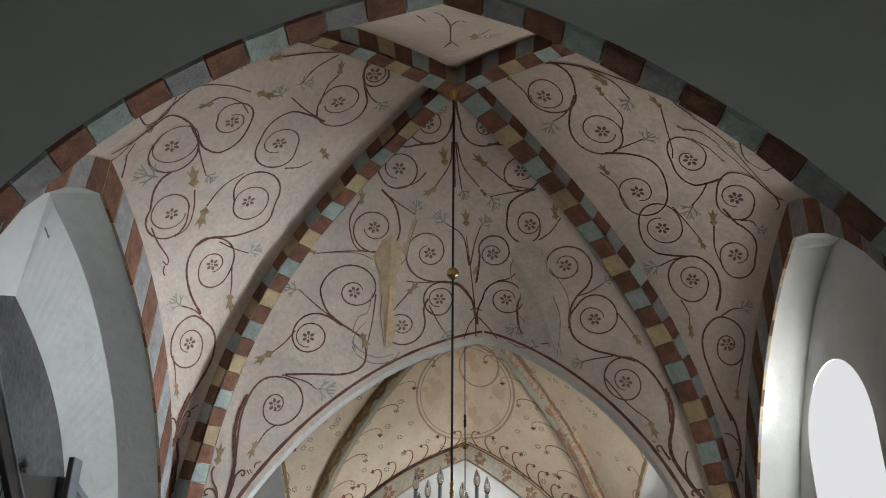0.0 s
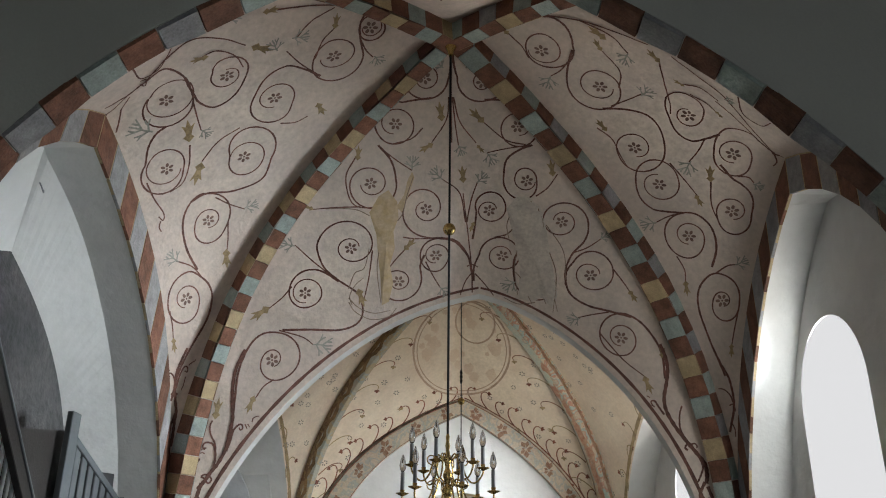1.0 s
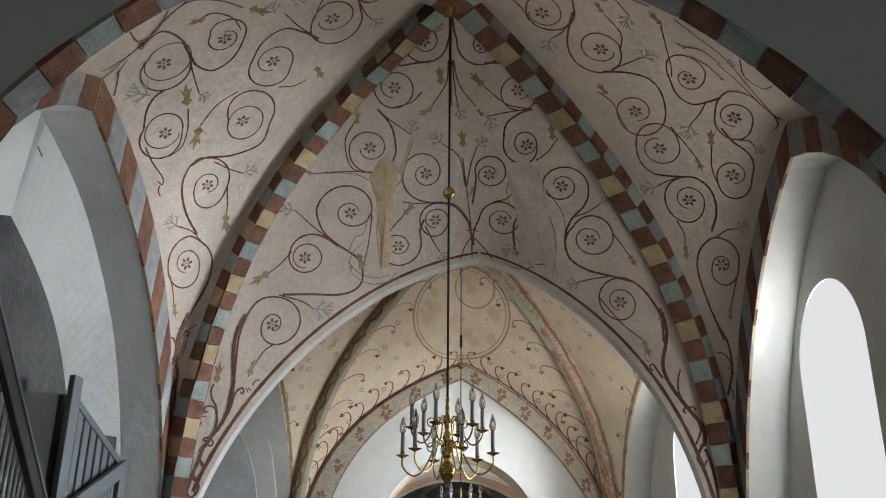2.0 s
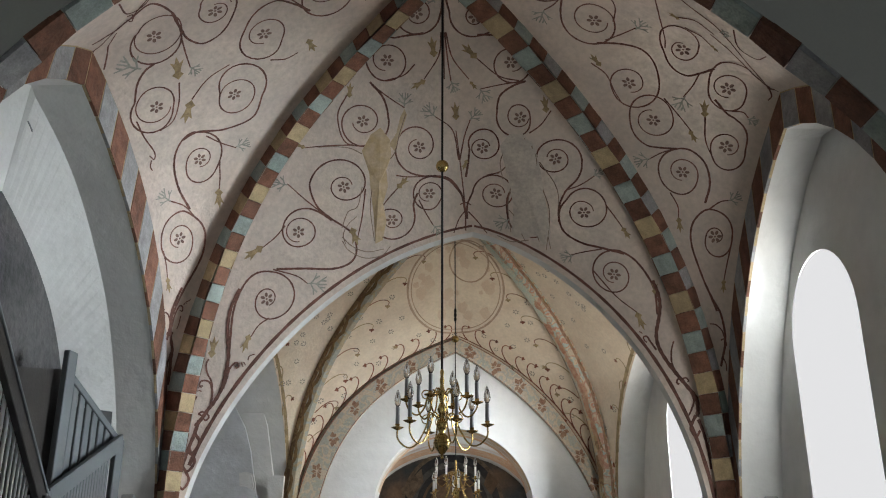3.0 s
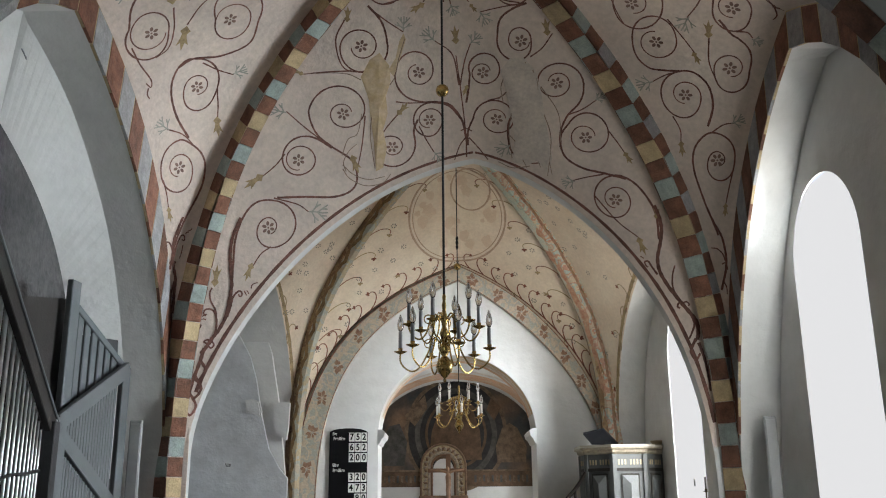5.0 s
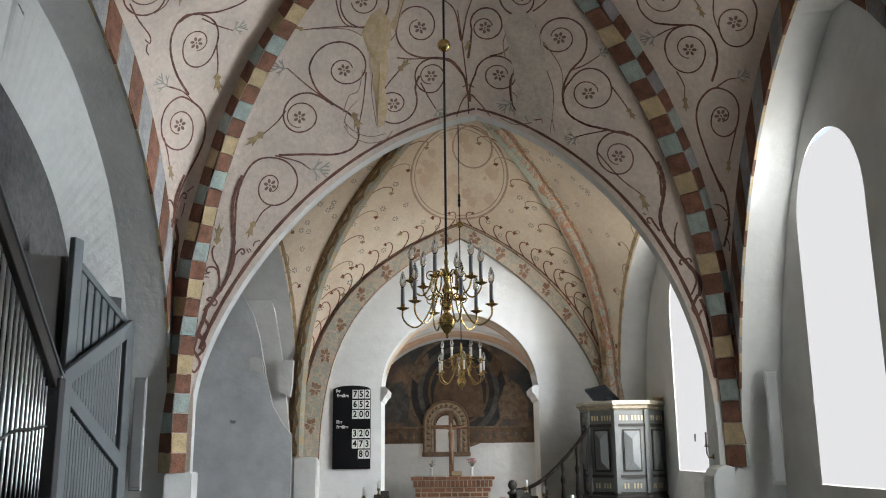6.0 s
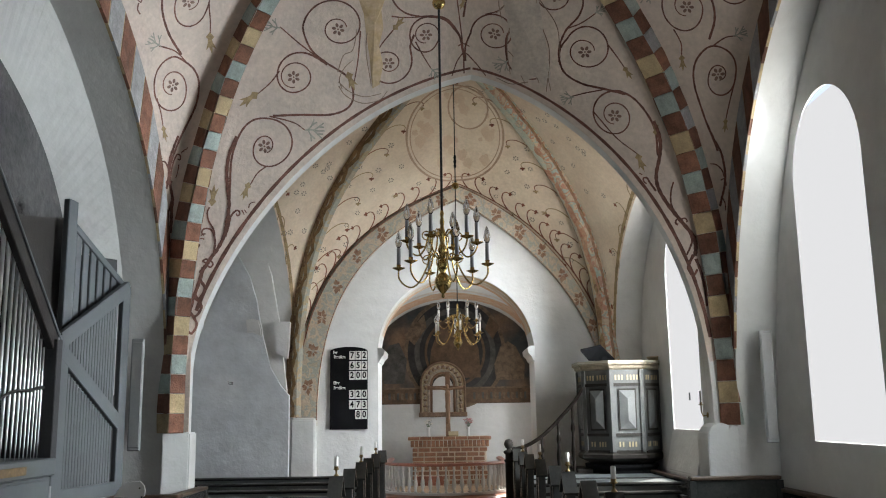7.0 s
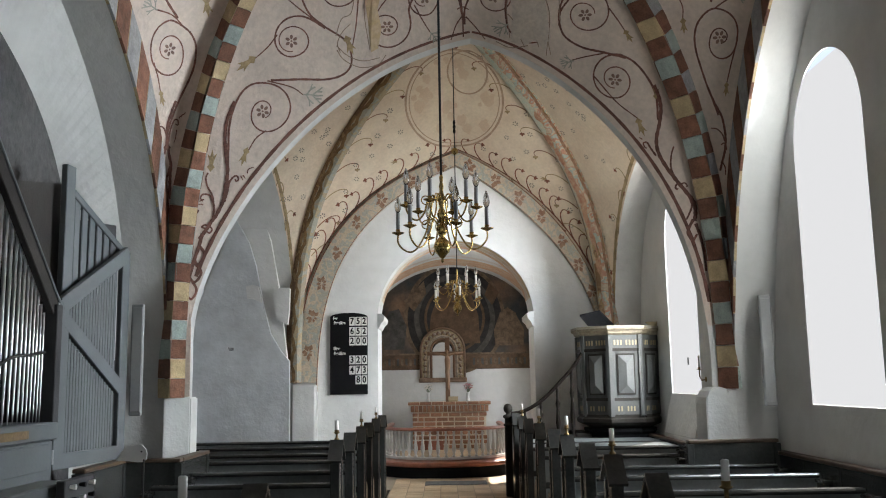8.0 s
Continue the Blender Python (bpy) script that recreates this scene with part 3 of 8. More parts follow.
def voussoir(name, curve, i, corners, mat, parent, inset=0.004):
    """One block of a curved row; corners(k) gives its four or five edge points at the curve's point k."""
    a, b = corners(i), corners(i + 1)
    k = len(a)
    mid = sum((p for p in a + b), Vector()) / (2 * k)
    t = (sum(b, Vector()) / k - sum(a, Vector()) / k).normalized()
    a, b = [p + t * inset for p in a], [p - t * inset for p in b]
    faces = [tuple(range(k))[::-1], tuple(range(k, 2 * k))] + [(j, (j + 1) % k, k + (j + 1) % k, k + j) for j in range(k)]
    return mesh_from(name, a + b, faces, mat, parent)


def painted_rib(curve, label, seqs=("RTRC", "CRTR", "TRGR"), width=0.15, drop=0.14, block=0.175, shift=0.0):
    """A square vault rib: one row of painted bricks along its underside and one along either flank."""
    ln = sum((b - a).length for a, b in zip(curve, curve[1:]))
    n = round(ln / block)
    pts = even(curve, n)
    d = Vector((curve[-1].x - curve[0].x, curve[-1].y - curve[0].y, 0)).normalized()
    side = Vector((d.y, -d.x, 0))

    def section(row):
        def at(i):
            t = (pts[min(i + 1, n)] - pts[max(i - 1, 0)]).normalized()
            nrm = side.cross(t)
            if nrm.z > 0 or (abs(nrm.z) < 0.02 and nrm.dot(d) < 0):
                nrm = -nrm
            if nrm.dot(d) < 0:
                nrm = nrm if nrm.z < -0.02 else -nrm
            jit = 0.007 * math.sin(i * 12.9 + row * 2.1) + 0.004 * math.sin(i * 4.7 + row)
            w, q = width / 2, 0.045
            if row == 0:
                uv = [(-w + jit, drop + jit), (w + jit, drop - jit), (w - q, drop - q), (-w + q, drop - q)]
            else:
                s = 1 if row == 1 else -1
                uv = [(s * (w + 0.002 + jit), drop - 0.004), (s * (w + 0.002 - jit), -0.07), (s * (w - q), -0.07), (s * (w - q), drop - q - 0.004)]
                uv = uv if s < 0 else uv[::-1]
            return [pts[i] + side * (a + shift) + nrm * b for a, b in uv]
        return at
    rib = tagged(empty("vault_rib", Matrix.Translation(curve[0])), label, "vault rib", "ribs of the nave vault", kind="structure")
    bpy.context.view_layer.update()
    for row in range(3):
        c = section(row)
        for i in range(n):
            ob = voussoir("brick", pts, i, c, COLS[seqs[row][(n - 1 - i) % 4]], rib, 0.003)
            ob.data.transform(Matrix.Translation(-curve[0]))
    return rib


RL = "vault rib of red, cream and blue-green painted bricks"
for key in ("ne", "se", "nw", "sw"):
    painted_rib(RIB[key], RL, block=0.2 if key == "se" else 0.175, drop=0.2 if key in ("nw", "sw") else 0.14, width=0.20 if key == "se" else 0.15, shift=-0.02 if key == "se" else 0.0)


def band(name, outer, inner, depth_dir, seq, mat_joint, label, block=0.3, skip=0):
    """A row of painted blocks between two curves, proud by the vector depth_dir."""
    ln = sum((b - a).length for a, b in zip(inner, inner[1:]))
    n = round(ln / block)
    A, B = even(outer, n), even(inner, n)
    root = tagged(empty(name, Matrix.Translation(B[0])), label, "brick band", kind="structure")

    def corners(i):
        return [A[i] - depth_dir * 0.2, A[i] + depth_dir, B[i] + depth_dir, B[i] - depth_dir * 0.2]
    for i in range(skip, n):
        ob = voussoir("brick", A, i, corners, COLS[seq[i % len(seq)]], root, 0.011)
        ob.data.transform(Matrix.Translation(-B[0]))
    # pale joints and edges behind the blocks
    verts, faces = [], []
    for i in range(skip, n + 1):
        e = (B[i] - A[i]).normalized() * 0.012
        verts += [A[i] - e + depth_dir * 0.8 - B[0], B[i] + depth_dir * 0.8 - B[0], B[i] - depth_dir * 0.3 - B[0]]
    for i in range(n - skip):
        faces += [(3 * i, 3 * i + 1, 3 * i + 4, 3 * i + 3), (3 * i + 1, 3 * i + 2, 3 * i + 5, 3 * i + 4)]
    mesh_from("joint", verts, faces, mat_joint, root, "pale painted joints")
    return root


# the near arch: blocks all through the soffit, a little proud of it
def soffit_blocks(handles, y0, y1, seq, label):
    c = flat(handles, y0, 40)
    n = round(sum((b - a).length for a, b in zip(c, c[1:])) / 0.225)
    f, g = even(c, n), even(flat(handles, y1, 40), n)
    root = tagged(empty("arch_bricks", Matrix.Translation(f[0])), label, "brick band", kind="structure")

    def corners(i):
        t = (f[min(i + 1, n)] - f[max(i - 1, 0)]).normalized()
        nrm = t.cross(Vector((0, 1, 0)))
        cen = Vector((0.0, 0, 2.5))
        if nrm.dot(Vector((cen.x - f[i].x, 0, cen.z - f[i].z))) < 0:
            nrm = -nrm
        jit = 0.011 * math.sin(i * 7.7) + 0.007 * math.sin(i * 3.1 + 1)
        return [f[i] - nrm * 0.02 + Vector((0, 0.004, 0)), g[i] - nrm * 0.02 - Vector((0, 0.002, 0)), g[i] + nrm * (0.025 + jit) - Vector((0, 0.002, 0)), f[i] + nrm * (0.025 + jit) + Vector((0, 0.004 - jit, 0))]
    for i in range(n):
        ob = voussoir("brick", f, i, corners, COLS[seq[i % len(seq)]], root, 0.004)
        ob.data.transform(Matrix.Translation(-f[0]))


soffit_blocks(NEAR_L, 3.6, 3.77, "RGRT", "dark red, grey and blue-green painted bricks under a pointed arch")
soffit_blocks(NEAR_R, 3.6, 3.77, "RGRT", "dark red, blue-green and grey painted bricks under a pointed arch")
FB = "arch band of red and grey painted bricks with cream joints"
for form, niche, dx in ((FORM_L, NICHE_L, 0.02), (FORM_R, NICHE_R, -0.02)):
    for k in (0, 1):
        band("arch_bricks", even(form[k], 40), even(niche[k], 40), Vector((dx, 0, 0)), "RG", M["brick_cream"], FB, 0.31, 0 if dx > 0 else 4)

# ---------------------------------------------------------------- painting on the nave vault
from mathutils.bvhtree import BVHTree

CHART = {"E": ((1, 0, 0), (0, -0.66, 0.75)), "N": ((0, 1, 0), (0.66, 0, 0.75)), "S": ((0, 1, 0), (-0.66, 0, 0.75)), "W": ((1, 0, 0), (0, 0.66, 0.75)),
         "E3": ((1, 0, 0), (0, -0.66, 0.75)), "N3": ((0, 1, 0), (0.66, 0, 0.75)), "S3": ((0, 1, 0), (-0.66, 0, 0.75))}
OUT = {"E": (0, 0.75, 0.66), "N": (-0.75, 0, 0.66), "S": (0.75, 0, 0.66), "W": (0, -0.75, 0.66), "E3": (0, 0.75, 0.66), "N3": (-0.75, 0, 0.66), "S3": (0.75, 0, 0.66)}
TREES = {k: BVHTree.FromPolygons([tuple(p) for p in v], f) for k, (v, f) in CELLS.items()}


def on_web(key, u, v, lift=0.004):
    """The point of a web at the chart place (u, v), lifted a little into the room."""
    U, V = Vector(CHART[key][0]), Vector(CHART[key][1]).normalized()
    n = Vector(OUT[key]).normalized()
    # chart places are dot products with the two axes
    base = U * u + Vector(CHART[key][1]) * (v / Vector(CHART[key][1]).length_squared)
    hit, nrm, _, _ = TREES[key].ray_cast(base - n * 6, n)
    if hit is None:
        return None
    if nrm.dot(n) > 0:
        nrm = -nrm
    return hit + nrm * lift, nrm


class Paint:
    """Strokes and spots of one colour on one web, gathered into one mesh."""

    def __init__(self, key):
        self.key, self.verts, self.faces = key, [], []

    def stroke(self, pts, w0, w1, lift=0.004):
        run = []
        for u, v in pts:
            h = on_web(self.key, u, v, lift)
            if h:
                run.append(h)
        if len(run) < 2:
            return
        k = len(self.verts)
        for i, (p, n) in enumerate(run):
            t = run[min(i + 1, len(run) - 1)][0] - run[max(i - 1, 0)][0]
            s = t.cross(n)
            s = s.normalized() if s.length > 1e-9 else Vector((1, 0, 0))
            w = (w0 + (w1 - w0) * i / (len(run) - 1)) * (1 + 0.12 * math.sin(i * 1.7 + k))
            self.verts += [p + s * w / 2, p - s * w / 2]
        for i in range(len(run) - 1):
            if (run[i + 1][0] - run[i][0]).length < 0.25:
                self.faces.append((k + 2 * i, k + 2 * i + 1, k + 2 * i + 3, k + 2 * i + 2))

    def blob(self, outline, lift=0.005):
        run = [on_web(self.key, u, v, lift) for u, v in outline]
        if None in run:
            return
        k = len(self.verts)
        c = sum((p for p, _ in run), Vector()) / len(run)
        self.verts += [c] + [p for p, _ in run]
        m = len(run)
        self.faces += [(k, k + 1 + i, k + 1 + (i + 1) % m) for i in range(m)]

    def put(self, name, mat, parent, label):
        if self.faces:
            return mesh_from(name, self.verts, self.faces, mat, parent, label)


def smooth_line(pts, n=10):
    """A flowing line through pts."""
    p = [Vector((*q, 0)) for q in pts]
    p = [p[0] * 2 - p[1]] + p + [p[-1] * 2 - p[-2]]
    out = []
    for i in range(1, len(p) - 2):
        for j in range(n):
            s = j / n
            q = 0.5 * ((2 * p[i]) + (p[i + 1] - p[i - 1]) * s + (2 * p[i - 1] - 5 * p[i] + 4 * p[i + 1] - p[i + 2]) * s * s + (3 * p[i] - p[i - 1] - 3 * p[i + 1] + p[i + 2]) * s ** 3)
            out.append((q.x, q.y))
    out.append((p[-2].x, p[-2].y))
    return out


def scroll(paint, rosette, c, turn, tail, thick=1.0):
    """A scroll round c: it flows in along the tail, passes the four quarter points of turn and winds on inwards."""
    c = Vector(c)
    q = [Vector(p) for p in turn]
    last = (q[3] - c).length
    cross = (q[0] - c).x * (q[1] - c).y - (q[0] - c).y * (q[1] - c).x
    sign = 1 if cross > 0 else -1
    polar = []
    for k, p in enumerate(q):
        a = math.atan2(p.y - c.y, p.x - c.x)
        while polar and (a - polar[-1][0]) * sign <= 0:
            a += 2 * math.pi * sign
        polar.append((a, (p - c).length))
    polar += [(polar[k][0] + 2 * math.pi * sign, last * g) for k, g in ((0, 0.88), (1, 0.74), (2, 0.60))]
    line = [(c.x + r * math.cos(a), c.y + r * math.sin(a)) for a, r in smooth_line(polar, 9)]
    lead = smooth_line([tuple(p) for p in tail[::-1]] + [line[0], line[4], line[8]], 9)[:-18]
    paint.stroke(lead[::-1], 0.0165 * thick, 0.022 * thick)
    paint.stroke(line, 0.0165 * thick, 0.0095 * thick)
    size = 0.060
    for k in range(6):
        th = 2 * math.pi * k / 6 + 0.3 + c.x * 3
        e, s = Vector((math.cos(th), math.sin(th))), Vector((-math.sin(th), math.cos(th)))
        m = c + size * 0.64 * e
        rosette.blob([tuple(m + size * (0.36 * math.cos(t) * e + 0.24 * math.sin(t) * s)) for t in [2 * math.pi * j / 7 for j in range(7)]])
    rosette.blob([tuple(c + size * 0.16 * Vector((math.cos(t), math.sin(t)))) for t in [2 * math.pi * j / 6 for j in range(6)]])


def lobed_leaf(paint, base, tip, lobes=((0.0, 1.0, 0.10), (0.36, 0.92, 0.085), (-0.36, 0.92, 0.085), (0.85, 0.42, 0.07), (-0.85, 0.42, 0.07))):
    """A pointed leaf with five lobes, each a slim blade."""
    b, d = Vector(base), Vector(tip) - Vector(base)
    for ang, ln, wd in lobes:
        e = Vector((d.x * math.cos(ang) - d.y * math.sin(ang), d.x * math.sin(ang) + d.y * math.cos(ang))) * ln
        s = Vector((-e.y, e.x)).normalized() * d.length * wd
        paint.blob([tuple(b), tuple(b + e * 0.35 + s * 0.8), tuple(b + e * 0.62 + s), tuple(b + e), tuple(b + e * 0.62 - s * 0.9), tuple(b + e * 0.35 - s * 0.8)])


def bell_flower(paint, base, tip):
    """A slim painted bell flower: a calyx with two side spikes and three pointed petals."""
    b, d = Vector(base), Vector(tip) - Vector(base)
    n = Vector((-d.y, d.x))
    out = [(-0.04, 0.0), (0.04, 0.10), (0.20, 0.31), (0.24, 0.13), (0.46, 0.17), (0.80, 0.37), (0.70, 0.15), (1.04, 0.04), (0.70, -0.12), (0.84, -0.34), (0.47, -0.17), (0.24, -0.13), (0.18, -0.29), (0.04, -0.10)]
    paint.blob([tuple(b + d * u * 1.05 + n * v * 0.72) for u, v in out])


def sprig(paint, base, tip):
    """A thin forked grey sprig: three twigs that each end in small fingers."""
    b, d = Vector(base), Vector(tip) - Vector(base)
    n = Vector((-d.y, d.x))
    w = max(0.012, d.length * 0.085)
    at = lambda u, v: tuple(b + d * u + n * v)
    paint.stroke([at(0, 0), at(0.35, 0.02), at(0.75, -0.02), at(1.05, 0.0)], w, w, 0.005)
    for s in (1, -1):
        paint.stroke([at(0.18, 0), at(0.36, 0.28 * s), at(0.42, 0.58 * s)], w, w * 0.8, 0.005)
        paint.stroke([at(0.48, 0), at(0.72, 0.20 * s), at(0.98, 0.42 * s)], w, w * 0.8, 0.005)
        for u, v, x, y in ((0.34, 0.26, 0.60, 0.44), (0.70, 0.19, 1.0, 0.18)):
            paint.stroke([at(u, v * s), at((u + x) / 2, (v + y) / 2 * s + 0.01), at(x, y * s)], w * 1.3, w * 0.9, 0.005)


SCROLLS_NORTH = [
    ((5.72, 2.66), [(5.80, 2.84), (5.97, 2.56), (5.63, 2.55), (5.50, 2.71)], [(5.55, 2.84), (5.31, 2.73), (5.34, 2.56), (5.40, 2.43), (5.44, 2.26)]),
    ((5.75, 3.12), [(6.02, 2.95), (5.86, 3.23), (5.54, 3.14), (5.67, 3.02)], [(5.90, 2.86), (5.76, 2.85), (5.55, 2.84)]),
    ((6.21, 3.38), [(5.91, 3.54), (6.09, 3.25), (6.47, 3.30), (6.33, 3.50)], [(6.02, 3.66), (6.17, 3.76)]),
    ((6.00, 3.90), [(6.12, 4.11), (6.29, 3.88), (5.98, 3.74), (5.83, 3.93)], [(5.92, 4.12), (5.77, 4.17), (5.71, 4.27), (5.78, 4.42), (5.93, 4.54)]),
    ((5.85, 4.22), [(5.85, 4.33), (5.97, 4.20), (5.82, 4.14), (5.75, 4.24)], [(5.82, 4.38), (5.83, 4.46)]),
    ((6.37, 2.39), [(6.22, 2.27), (6.57, 2.25), (6.46, 2.50), (6.19, 2.47)], [(6.07, 2.37), (5.99, 2.47), (5.97, 2.56)]),
    ((6.69, 2.96), [(6.85, 3.15), (6.41, 3.11), (6.61, 2.86), (6.88, 2.89)], [(7.02, 2.99), (6.98, 2.74), (6.84, 2.54), (6.82, 2.39)]),
    ((7.10, 2.42), [(6.84, 2.54), (7.23, 2.56), (7.30, 2.30), (7.06, 2.30)], [(6.81, 2.43), (6.88, 2.30), (7.01, 2.20), (7.21, 2.12), (7.44, 2.08)]),
    ((7.57, 1.84), [(7.39, 2.01), (7.42, 1.73), (7.70, 1.67), (7.68, 1.91)], [(7.50, 2.06), (7.64, 2.07), (7.75, 2.00), (7.84, 1.83), (7.89, 1.57), (7.93, 1.34), (8.00, 1.12)]),
]
STEMS_NORTH = [
    [(5.60, 2.23), (5.51, 2.33), (5.40, 2.43)],
    [(5.78, 2.24), (5.65, 2.33), (5.44, 2.44)],
    [(5.29, 2.54), (5.31, 2.58), (5.39, 2.56), (5.33, 2.53)],
    [(5.34, 2.56), (5.21, 2.74), (5.16, 2.94), (5.16, 3.15)],
    [(5.21, 2.74), (5.17, 2.96), (5.32, 3.17), (5.51, 3.32)],
    [(5.08, 2.52), (5.26, 2.55), (5.27, 2.68), (5.13, 2.82)],
    [(5.87, 2.82), (6.05, 2.79), (6.19, 2.77)],
    [(6.27, 2.64), (6.46, 2.55), (6.59, 2.43), (6.60, 2.30)],
    [(6.50, 2.65), (6.39, 2.84), (6.36, 3.04)],
    [(6.93, 2.58), (7.09, 2.65), (7.22, 2.73)],
    [(6.52, 3.34), (6.58, 3.45), (6.57, 3.56)],
    [(5.67, 3.67), (5.58, 3.83), (5.56, 4.03)],
    [(5.35, 3.63), (5.46, 3.88), (5.63, 4.19), (5.78, 4.42), (5.96, 4.57)],
    [(6.15, 3.75), (5.95, 3.65), (5.75, 3.58)],
    [(5.95, 3.76), (5.80, 3.85), (5.71, 4.00)],
    [(5.92, 4.12), (6.06, 4.14), (6.17, 4.18)],
    [(6.38, 2.20), (6.56, 2.17), (6.74, 2.16), (6.80, 2.12), (6.74, 2.11)],
    [(6.79, 2.10), (6.83, 2.06), (6.88, 2.05)],
    [(5.41, 2.94), (5.41, 3.10), (5.56, 3.22), (5.73, 3.25)],
    [(7.22, 1.99), (7.37, 2.06), (7.51, 2.07)],
    [(7.24, 2.55), (7.39, 2.46), (7.48, 2.39)],
    [(7.52, 1.66), (7.63, 1.59), (7.72, 1.51)],
]
OCHRE_NORTH = [((6.23, 2.65), (6.03, 2.72)), ((6.51, 2.64), (6.67, 2.50)), ((5.43, 3.04), (5.38, 2.91)), ((5.55, 3.36), (5.68, 3.48)), ((5.73, 3.97), (5.62, 4.03)), ((6.47, 3.67), (6.62, 3.68)), ((5.31, 3.53), (5.35, 3.65)), ((7.47, 2.39), (7.61, 2.29)), ((7.71, 1.52), (7.80, 1.44)), ((5.83, 4.40), (5.85, 4.50))]
SAGE_NORTH = [((5.95, 2.46), (5.80, 2.34)), ((6.18, 2.77), (6.28, 2.81)), ((7.21, 2.73), (7.24, 2.85)), ((7.24, 2.00), (7.10, 1.97)), ((5.22, 3.28), (5.22, 3.37)), ((5.65, 3.65), (5.70, 3.77)), ((5.71, 3.52), (5.59, 3.51)), ((6.16, 4.19), (6.27, 4.22)), ((4.86, 2.41), (4.90, 2.56))]
SCROLLS_EAST_A = [
    ((-0.21, 0.32), [(-0.01, 0.30), (-0.21, 0.13), (-0.38, 0.27), (-0.24, 0.44)], [(0.01, 0.41), (0.01, 0.55)]),
    ((-0.47, -0.10), [(-0.40, 0.10), (-0.65, -0.14), (-0.51, -0.29), (-0.31, -0.11)], [(-0.30, 0.12), (-0.15, 0.14)]),
    ((-0.71, -0.67), [(-0.48, -0.63), (-0.70, -0.92), (-0.90, -0.70), (-0.74, -0.52)], [(-0.52, -0.45), (-0.63, -0.30)]),
    ((-0.91, -1.31), [(-1.22, -1.26), (-0.94, -1.04), (-0.71, -1.27), (-0.90, -1.44)], [(-1.17, -1.47), (-1.04, -1.61), (-0.85, -1.77), (-0.81, -1.95), (-0.87, -2.06), (-1.03, -2.10), (-1.29, -2.07), (-1.55, -2.05)]),
    ((-1.34, -1.72), [(-1.26, -1.50), (-1.48, -1.66), (-1.33, -1.86), (-1.19, -1.75)], [(-1.15, -1.54), (-1.03, -1.63)]),
    ((-1.64, -2.31), [(-1.59, -2.07), (-1.39, -2.31), (-1.58, -2.49), (-1.74, -2.32)], [(-1.73, -2.07), (-1.84, -2.16), (-1.93, -2.36), (-1.96, -2.62), (-1.98, -2.93)]),
    ((-0.20, -0.94), [(-0.19, -1.23), (-0.42, -0.95), (-0.26, -0.74), (-0.07, -0.91)], [(-0.04, -1.24), (0.09, -1.28), (0.20, -1.44), (0.24, -1.62)]),
    ((-0.11, -1.42), [(-0.05, -1.25), (-0.26, -1.42), (-0.11, -1.59), (0.00, -1.49)], [(0.08, -1.29), (0.19, -1.42)]),
    ((-0.47, -1.67), [(-0.25, -1.67), (-0.44, -1.87), (-0.63, -1.69), (-0.48, -1.56)], [(-0.26, -1.52), (-0.22, -1.41)]),
]
STEMS_EAST_A = [
    [(0.25, -1.87), (0.24, -1.62), (0.22, -1.41), (0.18, -1.08), (0.14, -0.78)],
    [(0.24, -1.62), (0.18, -1.71), (0.13, -1.86)],
    [(0.27, -1.63), (0.36, -1.73), (0.46, -1.86)],
    [(0.19, -1.55), (0.24, -1.53), (0.30, -1.56)],
    [(0.02, 0.61), (0.02, 0.18), (0.03, -0.28)],
    [(-0.00, 0.15), (-0.02, -0.06), (-0.15, -0.28)],
    [(0.04, 0.15), (0.10, -0.08), (0.25, -0.28)],
    [(0.03, 0.15), (0.06, -0.11), (0.09, -0.30)],
    [(-0.23, -0.14), (-0.33, -0.24), (-0.50, -0.29)],
    [(-0.61, -0.33), (-0.48, -0.44), (-0.33, -0.55)],
    [(-0.84, -0.42), (-0.93, -0.60), (-0.90, -0.83), (-0.79, -0.91), (-0.57, -0.89)],
    [(-0.81, -0.90), (-1.04, -0.90), (-1.24, -0.91)],
    [(-1.03, -1.63), (-1.26, -1.42), (-1.42, -1.25)],
    [(-1.46, -1.65), (-1.55, -1.75), (-1.67, -1.84)],
    [(-1.58, -2.05), (-1.37, -2.13), (-1.27, -2.21)],
    [(-1.62, -2.48), (-1.71, -2.53), (-1.78, -2.62)],
    [(-0.71, -1.34), (-0.75, -1.62), (-0.80, -1.84)],
    [(-0.21, -1.48), (-0.14, -1.63), (-0.07, -1.76)],
    [(0.17, -1.08), (0.11, -0.78), (-0.05, -0.64)],
    [(-0.42, -1.22), (-0.29, -1.24), (-0.04, -1.24)],
    [(-0.41, -1.35), (-0.53, -1.49), (-0.61, -1.63)],
    [(0.18, -1.08), (0.22, -0.84), (0.27, -0.67)],
]
OCHRE_EAST_A = [((-0.06, -0.07), (-0.08, 0.10)), ((-0.14, -0.29), (-0.26, -0.36)), ((-0.82, -0.44), (-0.80, -0.31)), ((-0.41, -1.35), (-0.31, -1.24)), ((-1.67, -1.83), (-1.83, -1.92)), ((-1.79, -2.60), (-1.85, -2.73)), ((0.14, -0.67), (0.13, -0.51)), ((-1.24, -0.91), (-1.34, -0.86)), ((-0.85, -1.72), (-0.80, -1.89)), ((-2.12, -2.74), (-2.09, -2.58))]
SAGE_EAST_A = [((-0.33, -0.54), (-0.32, -0.41)), ((-0.05, -0.64), (-0.15, -0.54)), ((-1.42, -1.26), (-1.55, -1.22)), ((-1.27, -2.21), (-1.10, -2.24)), ((-0.07, -1.76), (0.00, -1.85)), ((0.09, -0.30), (0.13, -0.40))]
